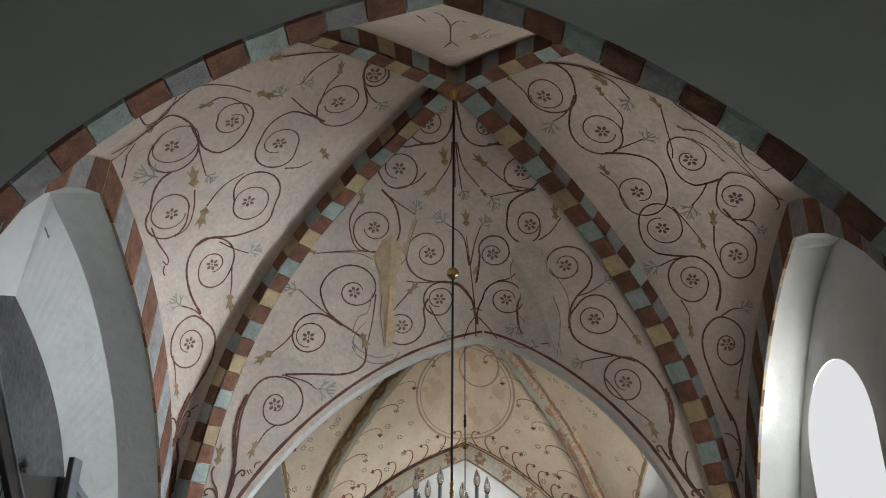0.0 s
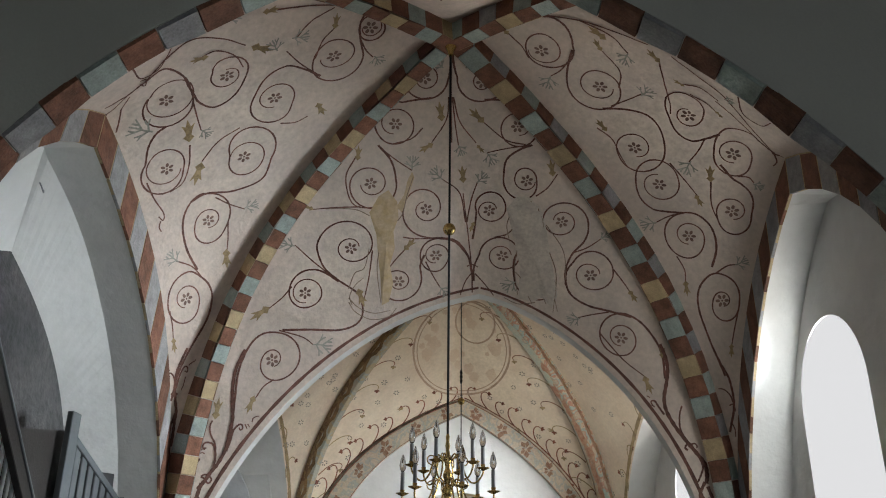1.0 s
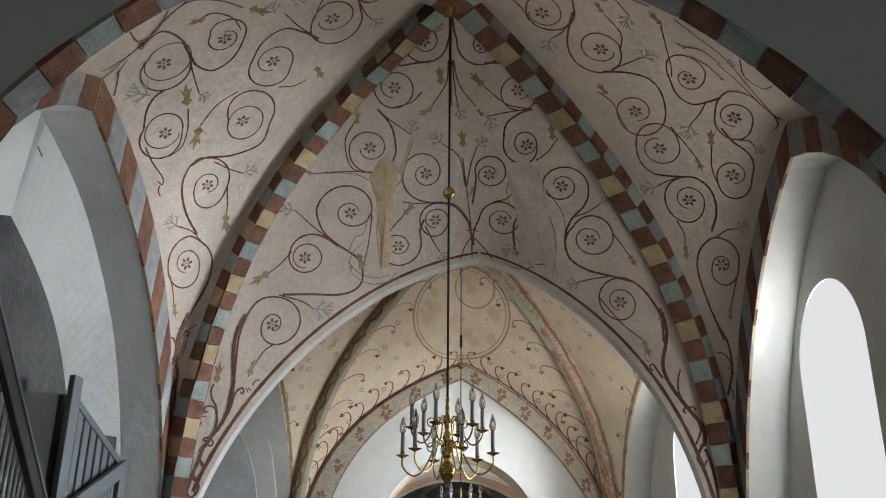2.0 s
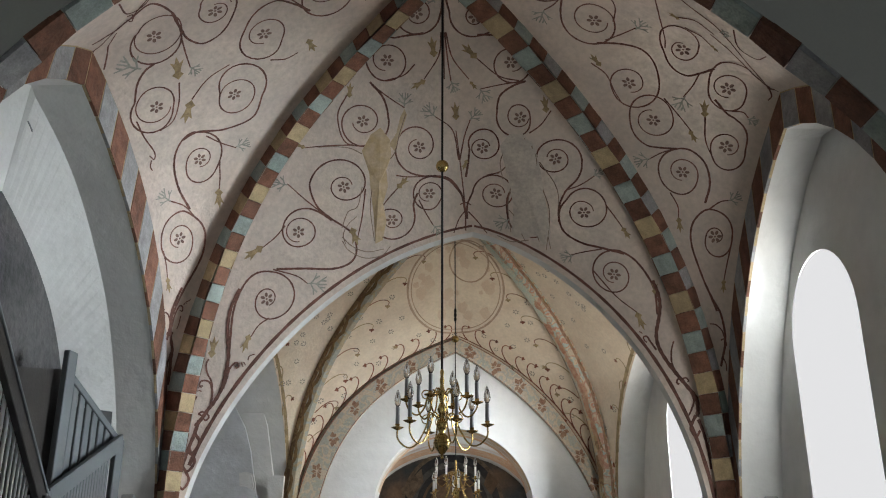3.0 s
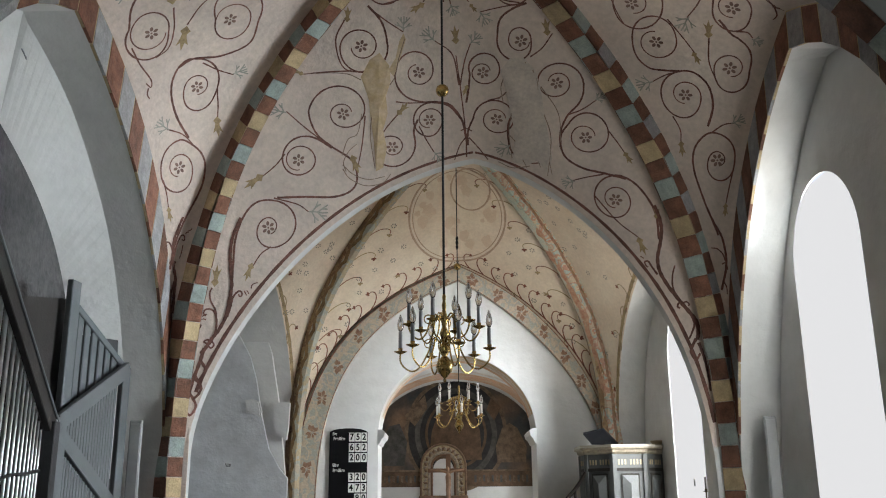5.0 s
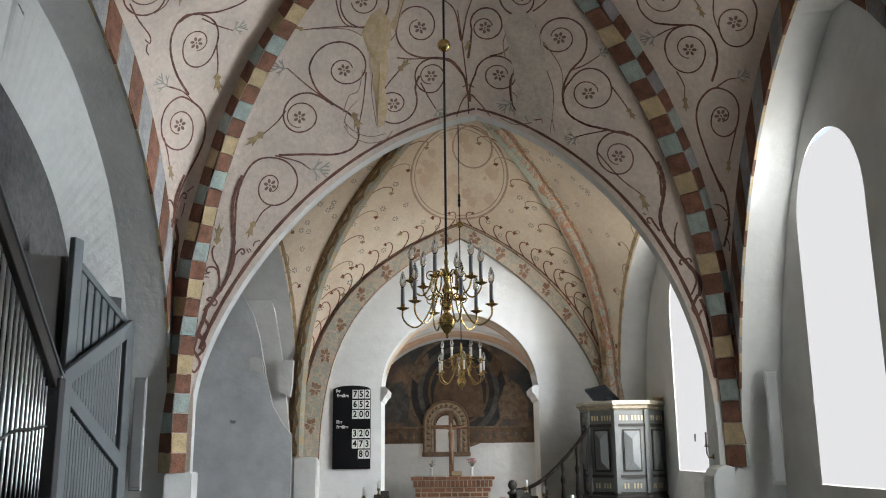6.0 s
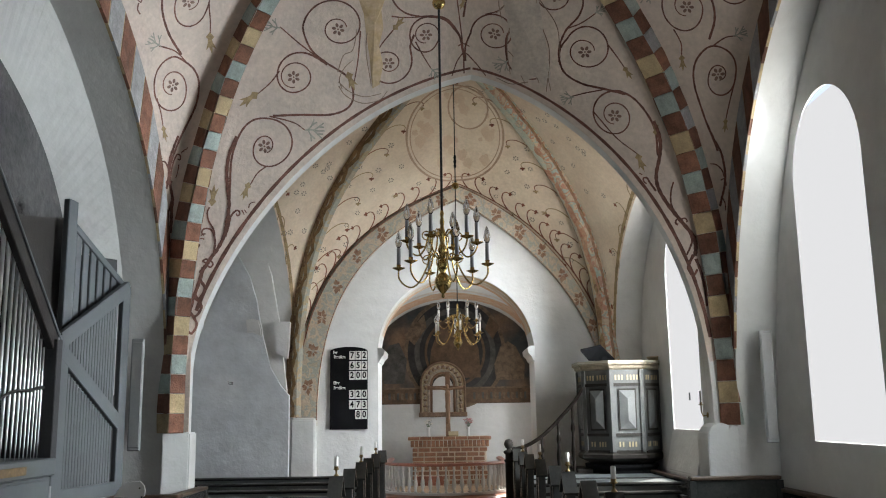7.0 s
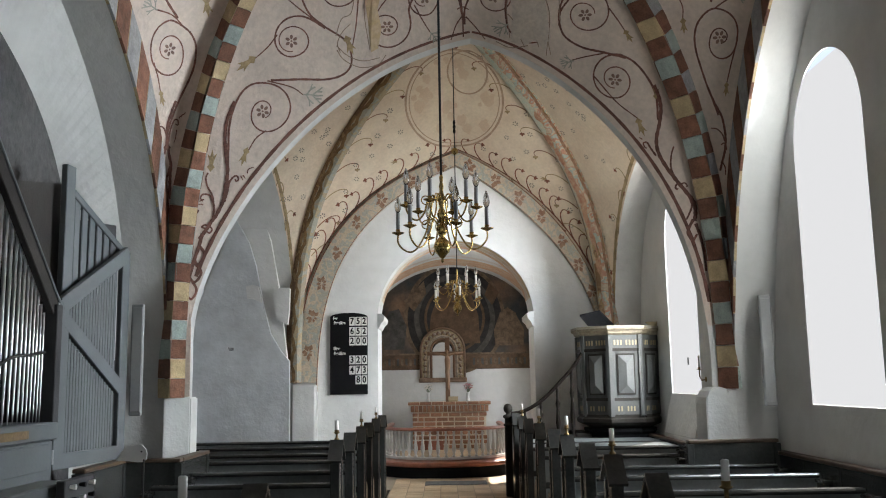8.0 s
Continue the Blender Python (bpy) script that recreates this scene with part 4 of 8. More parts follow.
SCROLLS_EAST_B = [
    ((0.29, 0.29), [(0.07, 0.33), (0.32, 0.12), (0.45, 0.21), (0.30, 0.38)], [(0.04, 0.44), (0.02, 0.59)]),
    ((0.61, -0.11), [(0.59, 0.09), (0.79, -0.16), (0.65, -0.30), (0.47, -0.10)], [(0.46, 0.13), (0.31, 0.13)]),
    ((0.72, -0.63), [(0.51, -0.59), (0.68, -0.82), (0.81, -0.64), (0.68, -0.51)], [(0.53, -0.43), (0.64, -0.33), (0.75, -0.28)]),
    ((0.39, -0.95), [(0.27, -0.96), (0.40, -0.76), (0.54, -0.90), (0.42, -1.06)], [(0.26, -1.11), (0.24, -1.26)]),
    ((1.06, -1.02), [(1.30, -1.06), (1.06, -0.83), (0.89, -0.99), (1.06, -1.15)], [(1.27, -1.20), (1.17, -1.34), (1.12, -1.53), (1.17, -1.73), (1.33, -1.83), (1.53, -1.86), (1.73, -1.89)]),
    ((1.35, -1.53), [(1.19, -1.41), (1.37, -1.29), (1.55, -1.48), (1.37, -1.67)], [(1.13, -1.52), (1.13, -1.65)]),
    ((1.65, -2.10), [(1.57, -1.89), (1.46, -2.09), (1.65, -2.27), (1.78, -2.11)], [(1.69, -1.87), (1.85, -1.96), (2.00, -2.17), (2.04, -2.41)]),
    ((0.53, -1.42), [(0.31, -1.42), (0.47, -1.23), (0.69, -1.39), (0.53, -1.56)], [(0.26, -1.56), (0.26, -1.71)]),
    ((0.90, -1.68), [(0.65, -1.64), (0.86, -1.85), (1.03, -1.65), (0.88, -1.51)], [(0.64, -1.47), (0.68, -1.35)]),
]
STEMS_EAST_B = [
    [(0.69, -0.28), (0.51, -0.24), (0.31, -0.08)],
    [(0.74, -0.28), (0.54, -0.32), (0.35, -0.37)],
    [(0.81, -0.78), (0.91, -0.69), (0.99, -0.55)],
    [(0.44, -1.23), (0.57, -1.18), (0.66, -1.05)],
    [(1.18, -1.32), (1.30, -1.26), (1.42, -1.16)],
    [(1.55, -1.45), (1.64, -1.56), (1.70, -1.64)],
    [(1.53, -1.87), (1.38, -1.92), (1.26, -1.97)],
    [(1.46, -2.09), (1.67, -2.30), (1.86, -2.42)],
]
OCHRE_EAST_B = [((0.31, -0.08), (0.19, 0.04)), ((0.26, -0.30), (0.32, -0.37)), ((0.95, -0.57), (0.92, -0.42)), ((0.65, -1.06), (0.67, -0.96)), ((1.70, -1.64), (1.77, -1.74)), ((1.86, -2.42), (1.92, -2.56)), ((2.01, -2.23), (2.01, -2.12)), ((0.25, -1.08), (0.21, -1.18))]
SAGE_EAST_B = [((0.27, -0.67), (0.35, -0.58)), ((0.35, -0.37), (0.42, -0.48)), ((0.67, -1.68), (0.55, -1.77)), ((1.28, -1.97), (1.17, -2.02)), ((1.41, -1.16), (1.49, -1.11)), ((0.14, 0.41), (0.23, 0.48)), ((-0.05, 0.41), (-0.12, 0.47))]
SCROLLS_SOUTH = [
    ((6.06, 4.10), [(5.89, 3.90), (6.21, 4.02), (6.10, 4.21), (5.90, 4.15)], [(5.76, 3.98), (5.71, 4.10), (5.75, 4.22)]),
    ((6.21, 3.60), [(6.29, 3.84), (6.46, 3.57), (6.17, 3.45), (6.05, 3.65)], [(6.12, 3.88), (5.94, 3.89)]),
    ((6.67, 3.14), [(6.30, 3.18), (6.51, 2.95), (6.88, 3.01), (6.78, 3.25)], [(6.33, 3.34), (6.42, 3.51)]),
    ((6.90, 2.81), [(7.16, 2.74), (7.00, 2.98), (6.69, 2.95), (6.78, 2.69)], [(7.11, 2.63), (7.03, 2.51)]),
    ((7.19, 2.35), [(7.04, 2.52), (7.33, 2.51), (7.38, 2.24), (7.15, 2.22)], [(6.97, 2.41), (7.00, 2.25), (7.13, 2.11), (7.30, 2.03)]),
    ((6.13, 2.92), [(6.35, 2.80), (6.22, 3.04), (5.87, 3.00), (6.07, 2.82)], [(6.26, 2.71), (6.17, 2.65)]),
    ((6.28, 2.48), [(6.02, 2.58), (6.32, 2.62), (6.46, 2.37), (6.26, 2.34)], [(5.97, 2.45), (6.03, 2.36), (6.11, 2.24)]),
    ((6.76, 2.21), [(6.50, 2.28), (6.68, 2.08), (6.93, 2.07), (6.86, 2.29)], [(6.49, 2.37), (6.43, 2.51)]),
    ((7.47, 1.77), [(7.30, 1.94), (7.36, 1.67), (7.57, 1.62), (7.54, 1.82)], [(7.39, 2.00), (7.55, 1.98), (7.69, 1.85), (7.81, 1.58), (7.88, 1.29)]),
]
STEMS_SOUTH = [
    [(6.11, 2.24), (5.91, 2.43), (5.67, 2.71), (5.60, 2.96), (5.55, 3.20)],
    [(6.03, 2.36), (5.86, 2.58), (5.77, 2.78)],
    [(6.11, 2.24), (6.16, 2.19), (6.21, 2.19)],
    [(6.11, 2.24), (6.09, 2.17)],
    [(5.73, 4.20), (5.64, 3.92), (5.59, 3.61), (5.56, 3.39)],
    [(5.64, 3.92), (5.65, 3.66), (5.74, 3.50)],
    [(6.00, 4.37), (6.08, 4.25), (6.18, 4.17)],
    [(6.08, 3.89), (6.20, 3.92), (6.29, 3.97)],
    [(6.36, 3.46), (6.23, 3.37), (6.12, 3.30)],
    [(6.64, 3.48), (6.69, 3.33), (6.81, 3.21), (6.89, 3.11)],
    [(6.15, 3.47), (5.96, 3.51), (5.83, 3.68)],
    [(5.68, 3.26), (5.92, 3.15), (6.19, 3.04)],
    [(5.78, 3.05), (5.71, 2.91), (5.75, 2.76)],
    [(6.65, 2.84), (6.73, 2.67), (6.81, 2.50)],
    [(6.28, 2.72), (6.41, 2.71), (6.55, 2.72)],
    [(6.60, 2.50), (6.81, 2.37), (6.93, 2.21)],
    [(6.45, 2.35), (6.41, 2.28), (6.43, 2.22)],
    [(7.03, 2.51), (7.14, 2.59), (7.28, 2.65)],
    [(7.43, 2.32), (7.49, 2.19), (7.57, 2.12)],
    [(7.32, 1.97), (7.20, 1.94), (7.13, 1.88)],
    [(7.38, 1.65), (7.56, 1.53), (7.68, 1.44)],
    [(5.85, 2.97), (5.86, 2.83), (5.92, 2.73)],
    [(5.55, 2.64), (5.73, 2.56), (5.75, 2.41), (5.62, 2.35)],
]
OCHRE_SOUTH = [((5.83, 3.69), (5.75, 3.77)), ((5.70, 3.69), (5.66, 3.84)), ((6.63, 3.40), (6.56, 3.51)), ((5.67, 3.26), (5.61, 3.38)), ((5.79, 3.03), (5.78, 3.12)), ((5.90, 2.75), (5.95, 2.68)), ((6.81, 2.52), (6.87, 2.42)), ((6.62, 2.49), (6.49, 2.57)), ((7.57, 2.12), (7.66, 2.02)), ((7.67, 1.45), (7.74, 1.37)), ((6.01, 4.37), (5.94, 4.45))]
SAGE_SOUTH = [((6.29, 3.97), (6.43, 3.97)), ((6.14, 3.30), (6.01, 3.25)), ((5.74, 3.50), (5.87, 3.51)), ((6.53, 2.71), (6.68, 2.70)), ((6.44, 2.22), (6.43, 2.14)), ((7.26, 2.64), (7.37, 2.73)), ((7.15, 1.90), (7.05, 1.85)), ((5.63, 2.72), (5.68, 2.66))]
STEMS_WEST = [
    [(-0.02, 7.39), (-0.02, 8.01)],
    [(-0.23, 6.92), (-0.18, 7.30)],
    [(-0.02, 7.39), (-0.06, 7.06), (-0.12, 6.81)],
    [(-0.02, 7.39), (0.04, 7.16), (0.08, 7.25)],
    [(0.20, 7.79), (0.26, 7.57)],
    [(-0.02, 7.95), (-0.07, 8.17)],
    [(-0.02, 7.90), (0.04, 8.09)],
]
OCHRE_WEST = [((0.16, 7.94), (0.14, 7.73))]
SAGE_WEST = [((0.23, 7.98), (0.32, 7.85))]
# heavier stems and curls low in the webs: width at start and end, line
TWIGS = {
    "E": [
        (0.030, 0.034, [(-1.88, -2.19), (-1.95, -2.33), (-1.98, -2.47), (-1.98, -2.63), (-1.97, -2.75), (-1.99, -2.87), (-2.02, -3.00), (-2.08, -3.10), (-2.13, -3.15), (-2.17, -3.20), (-2.23, -3.26)]),
        (0.022, 0.012, [(-2.11, -3.12), (-2.10, -3.03), (-2.12, -2.95), (-2.16, -2.92), (-2.20, -2.92), (-2.21, -2.95), (-2.18, -2.96)]),
        (0.018, 0.014, [(-2.10, -3.03), (-2.11, -2.94), (-2.15, -2.86), (-2.16, -2.79), (-2.14, -2.75)]),
        (0.022, 0.012, [(-2.01, -3.01), (-1.98, -2.93), (-1.96, -2.86), (-1.92, -2.82), (-1.89, -2.82), (-1.88, -2.85), (-1.90, -2.86), (-1.91, -2.84)]),
        (0.012, 0.008, [(-1.86, -2.82), (-1.85, -2.84), (-1.84, -2.86)]),
        (0.012, 0.008, [(-1.84, -2.82), (-1.83, -2.83), (-1.82, -2.85)]),
        (0.012, 0.008, [(-1.80, -2.81), (-1.79, -2.78), (-1.76, -2.77), (-1.74, -2.77)]),
        (0.012, 0.008, [(-2.19, -2.97), (-2.21, -2.96), (-2.22, -2.97)]),
        (0.012, 0.008, [(-2.19, -3.00), (-2.21, -2.99), (-2.23, -2.99)]),
        (0.014, 0.008, [(-2.23, -3.03), (-2.24, -3.05), (-2.27, -3.07), (-2.26, -3.09)]),
        (0.016, 0.016, [(-2.21, -3.17), (-2.18, -3.16), (-2.14, -3.18), (-2.12, -3.21), (-2.14, -3.23), (-2.16, -3.22), (-2.18, -3.19), (-2.21, -3.17)]),
        (0.034, 0.030, [(-2.20, -3.22), (-2.24, -3.33), (-2.29, -3.45), (-2.33, -3.59), (-2.35, -3.73)]),
        (0.030, 0.020, [(-2.23, -3.31), (-2.19, -3.39), (-2.25, -3.46), (-2.29, -3.41)]),
        (0.030, 0.020, [(-2.27, -3.42), (-2.22, -3.52), (-2.27, -3.58), (-2.32, -3.53)]),
        (0.026, 0.020, [(-2.31, -3.54), (-2.26, -3.64), (-2.30, -3.70), (-2.34, -3.66)]),
        (0.032, 0.036, [(1.99, -2.11), (2.04, -2.22), (2.06, -2.33), (2.05, -2.45), (2.03, -2.58), (2.05, -2.69), (2.12, -2.80), (2.21, -2.90), (2.30, -2.99), (2.36, -3.06), (2.37, -3.14), (2.36, -3.20)]),
        (0.022, 0.016, [(2.32, -3.02), (2.34, -3.08), (2.32, -3.14), (2.29, -3.20)]),
        (0.020, 0.012, [(2.22, -2.97), (2.20, -2.96), (2.21, -2.93), (2.25, -2.92), (2.28, -2.91), (2.30, -2.93), (2.29, -2.94)]),
        (0.018, 0.014, [(2.19, -2.87), (2.16, -2.80), (2.16, -2.70), (2.18, -2.62)]),
        (0.020, 0.012, [(2.03, -2.72), (1.98, -2.66), (1.95, -2.62), (1.92, -2.63), (1.93, -2.66), (1.95, -2.67)]),
        (0.010, 0.008, [(1.91, -2.60), (1.89, -2.59), (1.88, -2.59)]),
        (0.030, 0.020, [(2.35, -3.19), (2.30, -3.29), (2.34, -3.35), (2.38, -3.30)]),
        (0.030, 0.020, [(2.37, -3.22), (2.41, -3.32), (2.44, -3.45), (2.45, -3.57)]),
    ],
    "N": [
        (0.024, 0.030, [(7.87, 1.55), (7.89, 1.44), (7.91, 1.34), (7.95, 1.26), (8.01, 1.17), (8.07, 1.09), (8.10, 1.01), (8.13, 0.93), (8.16, 0.84)]),
        (0.018, 0.010, [(7.95, 1.26), (7.90, 1.29), (7.87, 1.29), (7.86, 1.27), (7.88, 1.26)]),
        (0.018, 0.010, [(7.98, 1.23), (7.95, 1.33), (7.94, 1.41), (7.96, 1.43), (7.98, 1.40), (7.96, 1.39)]),
        (0.010, 0.008, [(7.96, 1.45), (7.96, 1.47), (7.97, 1.48)]),
        (0.010, 0.008, [(7.96, 1.48), (7.97, 1.51), (7.97, 1.53)]),
        (0.010, 0.008, [(7.99, 1.36), (8.01, 1.30), (8.02, 1.25)]),
        (0.010, 0.008, [(7.85, 1.30), (7.83, 1.30)]),
        (0.014, 0.014, [(7.97, 1.16), (7.98, 1.19), (8.01, 1.20), (8.00, 1.17), (7.97, 1.16)]),
        (0.016, 0.010, [(8.07, 1.07), (8.09, 0.98), (8.12, 0.90), (8.16, 0.83)]),
    ],
    "S": [
        (0.022, 0.024, [(7.82, 1.55), (7.85, 1.40), (7.86, 1.27), (7.89, 1.17), (7.93, 1.08), (7.98, 1.01), (8.03, 0.96), (8.08, 0.91)]),
        (0.016, 0.010, [(7.94, 1.08), (7.93, 1.14), (7.95, 1.21), (7.99, 1.25)]),
        (0.012, 0.012, [(7.98, 1.08), (7.95, 1.07), (7.95, 1.03), (7.96, 1.01)]),
        (0.014, 0.010, [(8.03, 0.96), (8.03, 0.90), (8.05, 0.85)]),
    ],
}


for key, name, sets in (("N", "ceiling_nave_north", ("NORTH",)), ("E", "ceiling_nave_east", ("EAST_A", "EAST_B")), ("S", "ceiling_nave_south", ("SOUTH",))):
    web = bpy.data.objects[name]
    vine, ros, och, sag = Paint(key), Paint(key), Paint(key), Paint(key)
    data = {"NORTH": (SCROLLS_NORTH, STEMS_NORTH, OCHRE_NORTH, SAGE_NORTH), "EAST_A": (SCROLLS_EAST_A, STEMS_EAST_A, OCHRE_EAST_A, SAGE_EAST_A),
            "EAST_B": (SCROLLS_EAST_B, STEMS_EAST_B, OCHRE_EAST_B, SAGE_EAST_B), "SOUTH": (SCROLLS_SOUTH, STEMS_SOUTH, OCHRE_SOUTH, SAGE_SOUTH)}
    for s in sets:
        scrolls, stems, ochre, sage = data[s]
        for c, turn, tail in scrolls:
            scroll(vine, ros, c, turn, tail)
        for line in stems:
            vine.stroke(smooth_line(line, 8), 0.014, 0.010)
        for a, b in ochre:
            bell_flower(och, a, b)
        for a, b in sage:
            sprig(sag, a, b)
    for w0, w1, line in TWIGS.get(key, ()):
        vine.stroke(smooth_line(line, 7), w0, w1, 0.006)
    vine.put("painted_scrolls", M["vine"], web, "oxblood painted scrolling vines")
    ros.put("painted_rosettes", M["rosette"], web, "dark painted rosettes")
    och.put("painted_leaves", M["ochre"], web, "ochre painted lobed leaves")
    sag.put("painted_sprigs", M["sage"], web, "grey-green painted sprigs")


west = bpy.data.objects["ceiling_nave_west"]
vine, och, sag = Paint("W"), Paint("W"), Paint("W")
for line in STEMS_WEST:
    vine.stroke(smooth_line(line, 8), 0.014, 0.010)
for a, b in OCHRE_WEST:
    bell_flower(och, a, b)
for a, b in SAGE_WEST:
    sprig(sag, a, b)
vine.put("painted_scrolls", M["vine"], west, "oxblood painted stems")
och.put("painted_leaves", M["ochre"], west, "ochre painted lobed leaves")
sag.put("painted_sprigs", M["sage"], west, "grey-green painted sprigs")


# dark stripe above the cross arch, painted on the lowest course of the web
stripe = Paint("E")
for handles in (MID_L, MID_R):
    c = flat(handles, 8.35, 60)
    line = []
    for i, p in enumerate(c[8:], 8):
        t = (c[min(i + 1, 60)] - c[i - 1]).normalized()
        up = Vector((-t.z, 0, t.x))
        up = up if up.z > 0 else -up
        q = p + up * 0.05 + Vector((0, -0.05, 0))
        line.append((q.x, q.y * -0.66 + q.z * 0.75))
    stripe.stroke(line, 0.035, 0.025)
stripe.put("painted_stripe", M["vine"], bpy.data.objects["ceiling_nave_east"], "dark stripe along the arch")

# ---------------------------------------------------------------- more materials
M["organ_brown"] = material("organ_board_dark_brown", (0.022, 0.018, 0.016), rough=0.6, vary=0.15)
M["black"] = material("black_board_paint", (0.011, 0.011, 0.012), rough=0.7, spec=0.03, vary=0.1, bump=0.02)
M["white_card"] = material("white_number_card", (0.72, 0.71, 0.67), rough=0.6, vary=0.04, bump=0)
M["pulpit_dark"] = material("pulpit_paint_dark_brown_grey", (0.026, 0.022, 0.018), rough=0.6, spec=0.25, vary=0.15, scale=5, bump=0.08)
M["pulpit_grey"] = material("pulpit_paint_grey", (0.085, 0.088, 0.084), rough=0.48, vary=0.12, scale=5, bump=0.08)
M["gilt"] = material("gilded_paint", (0.40, 0.32, 0.19), rough=0.45, vary=0.15, bump=0.05)
M["worn_gilt"] = material("worn_gilded_moulding", (0.28, 0.235, 0.165), rough=0.5, vary=0.25, scale=16, bump=0.1)
M["pale_top"] = material("pale_worn_paint", (0.42, 0.385, 0.31), rough=0.5, vary=0.15, bump=0.06)
M["altar_brick"] = material("altar_red_brick", (0.38, 0.19, 0.11), rough=0.85, vary=0.18, scale=12, fine=80, bump=0.4, per_piece=0.22)
M["mortar"] = material("pale_mortar", (0.72, 0.63, 0.51), vary=0.12, scale=8)
M["rail_red"] = material("handrail_red_brown_wood", (0.30, 0.10, 0.055), rough=0.4, vary=0.18, scale=6, bump=0.06)
M["baluster"] = material("baluster_pale_grey_paint", (0.52, 0.51, 0.48), rough=0.4, vary=0.08, bump=0.05)
M["carved"] = material("carved_gilt_stone", (0.27, 0.17, 0.105), rough=0.7, vary=0.25, scale=14, bump=0.5)
M["cross_wood"] = material("crucifix_dark_wood", (0.24, 0.13, 0.07), rough=0.5, vary=0.2, scale=9, bump=0.1)
M["carved_pale"] = material("carved_stone_pale_paint", (0.47, 0.39, 0.30), rough=0.75, vary=0.25, scale=14, bump=0.4)
M["corpus"] = material("carved_figure_pale_wood", (0.36, 0.21, 0.12), rough=0.5, vary=0.2, scale=12, bump=0.1)
M["stem_green"] = material("flower_stem_green", (0.08, 0.13, 0.05), rough=0.7, vary=0.2)
M["petal_white"] = material("flower_petal_white", (0.75, 0.70, 0.62), rough=0.6, vary=0.1)
M["petal_pink"] = material("flower_petal_pink", (0.50, 0.20, 0.20), rough=0.6, vary=0.1)
M["porcelain"] = material("white_porcelain", (0.78, 0.78, 0.77), rough=0.2, vary=0.02, bump=0)
M["speaker"] = material("speaker_grey_enamel", (0.33, 0.335, 0.335), rough=0.6, vary=0.05, bump=0.03)
M["white_enamel"] = material("white_enamel", (0.75, 0.75, 0.74), rough=0.3, vary=0.03, bump=0)
M["orange_paint"] = material("arch_paint_faded_orange", (0.58, 0.30, 0.16), vary=0.25, scale=5, tint=(0.62, 0.50, 0.36), bump=0.1)
M["east_red"] = material("tendril_paint_red_brown", (0.33, 0.12, 0.07), vary=0.3, scale=8, bump=0, fine=50)
M["east_grey"] = material("star_paint_grey", (0.27, 0.235, 0.20), vary=0.2, scale=8, bump=0, fine=50)
M["east_rib"] = material("painted_rib_ochre_brown", (0.34, 0.23, 0.12), vary=0.3, scale=7, tint=(0.48, 0.40, 0.26), bump=0.25, fine=30)
M["faint_ochre"] = material("faded_ochre_paint", (0.50, 0.36, 0.19), vary=0.15, scale=9, tint=(0.60, 0.47, 0.33), bump=0, fine=30)
M["faint_grey"] = material("faded_grey_paint", (0.50, 0.44, 0.39), vary=0.15, scale=7, tint=(0.63, 0.555, 0.48), bump=0, fine=30)
M["faint_line"] = material("faded_brown_line_paint", (0.36, 0.26, 0.20), vary=0.25, scale=9, bump=0, fine=40)
M["arch_beige"] = material("faded_beige_paint", (0.52, 0.42, 0.31), vary=0.2, scale=6, tint=(0.66, 0.58, 0.47), bump=0.1, fine=30)
M["medal"] = material("medallion_paint_faded_pink", (0.72, 0.58, 0.44), vary=0.1, scale=5, tint=(0.68, 0.52, 0.38), bump=0.1)
M["medal_ring"] = material("medallion_ring_brown_red", (0.60, 0.42, 0.30), vary=0.2, scale=8, bump=0)
M["brown_brass"] = material("tarnished_brass", (0.30, 0.20, 0.09), rough=0.45, metal=0.7, vary=0.25, scale=14, bump=0.1)
M["bulb"] = bpy.data.materials.new("clear_bulb_glass")
M["bulb"].use_nodes = True
bb = M["bulb"].node_tree.nodes["Principled BSDF"]
bb.inputs["Transmission Weight"].default_value, bb.inputs["Roughness"].default_value, bb.inputs["IOR"].default_value = 1.0, 0.03, 1.35



def patched(name, stops, scale, bump=0.25):
    """Faded ornament: patches of several paints, one beside the other."""
    m = material(name, stops[0], vary=0.15, scale=scale, bump=bump, fine=40)
    nt = m.node_tree
    geo = nt.nodes.new("ShaderNodeNewGeometry")
    nz = nt.nodes.new("ShaderNodeTexNoise")
    nz.inputs["Scale"].default_value, nz.inputs["Detail"].default_value = scale, 3
    rp = nt.nodes.new("ShaderNodeValToRGB")
    rp.color_ramp.interpolation = "CONSTANT"
    el = rp.color_ramp.elements
    while len(el) < len(stops):
        el.new(0.5)
    for i, c in enumerate(stops):
        el[i].position, el[i].color = (0.0 if i == 0 else 0.34 + 0.32 * i / len(stops)), (*c, 1)
    nt.links.new(geo.outputs["Position"], nz.inputs["Vector"])
    nt.links.new(nz.outputs[0], rp.inputs[0])
    mix = next(n for n in nt.nodes if n.bl_idname == "ShaderNodeMix")
    nt.links.new(rp.outputs[0], mix.inputs["B"])
    mul = nt.nodes.new("ShaderNodeVectorMath")
    mul.operation = "SCALE"
    mul.inputs["Scale"].default_value = 0.75
    nt.links.new(rp.outputs[0], mul.inputs[0]), nt.links.new(mul.outputs[0], mix.inputs["A"])
    return m


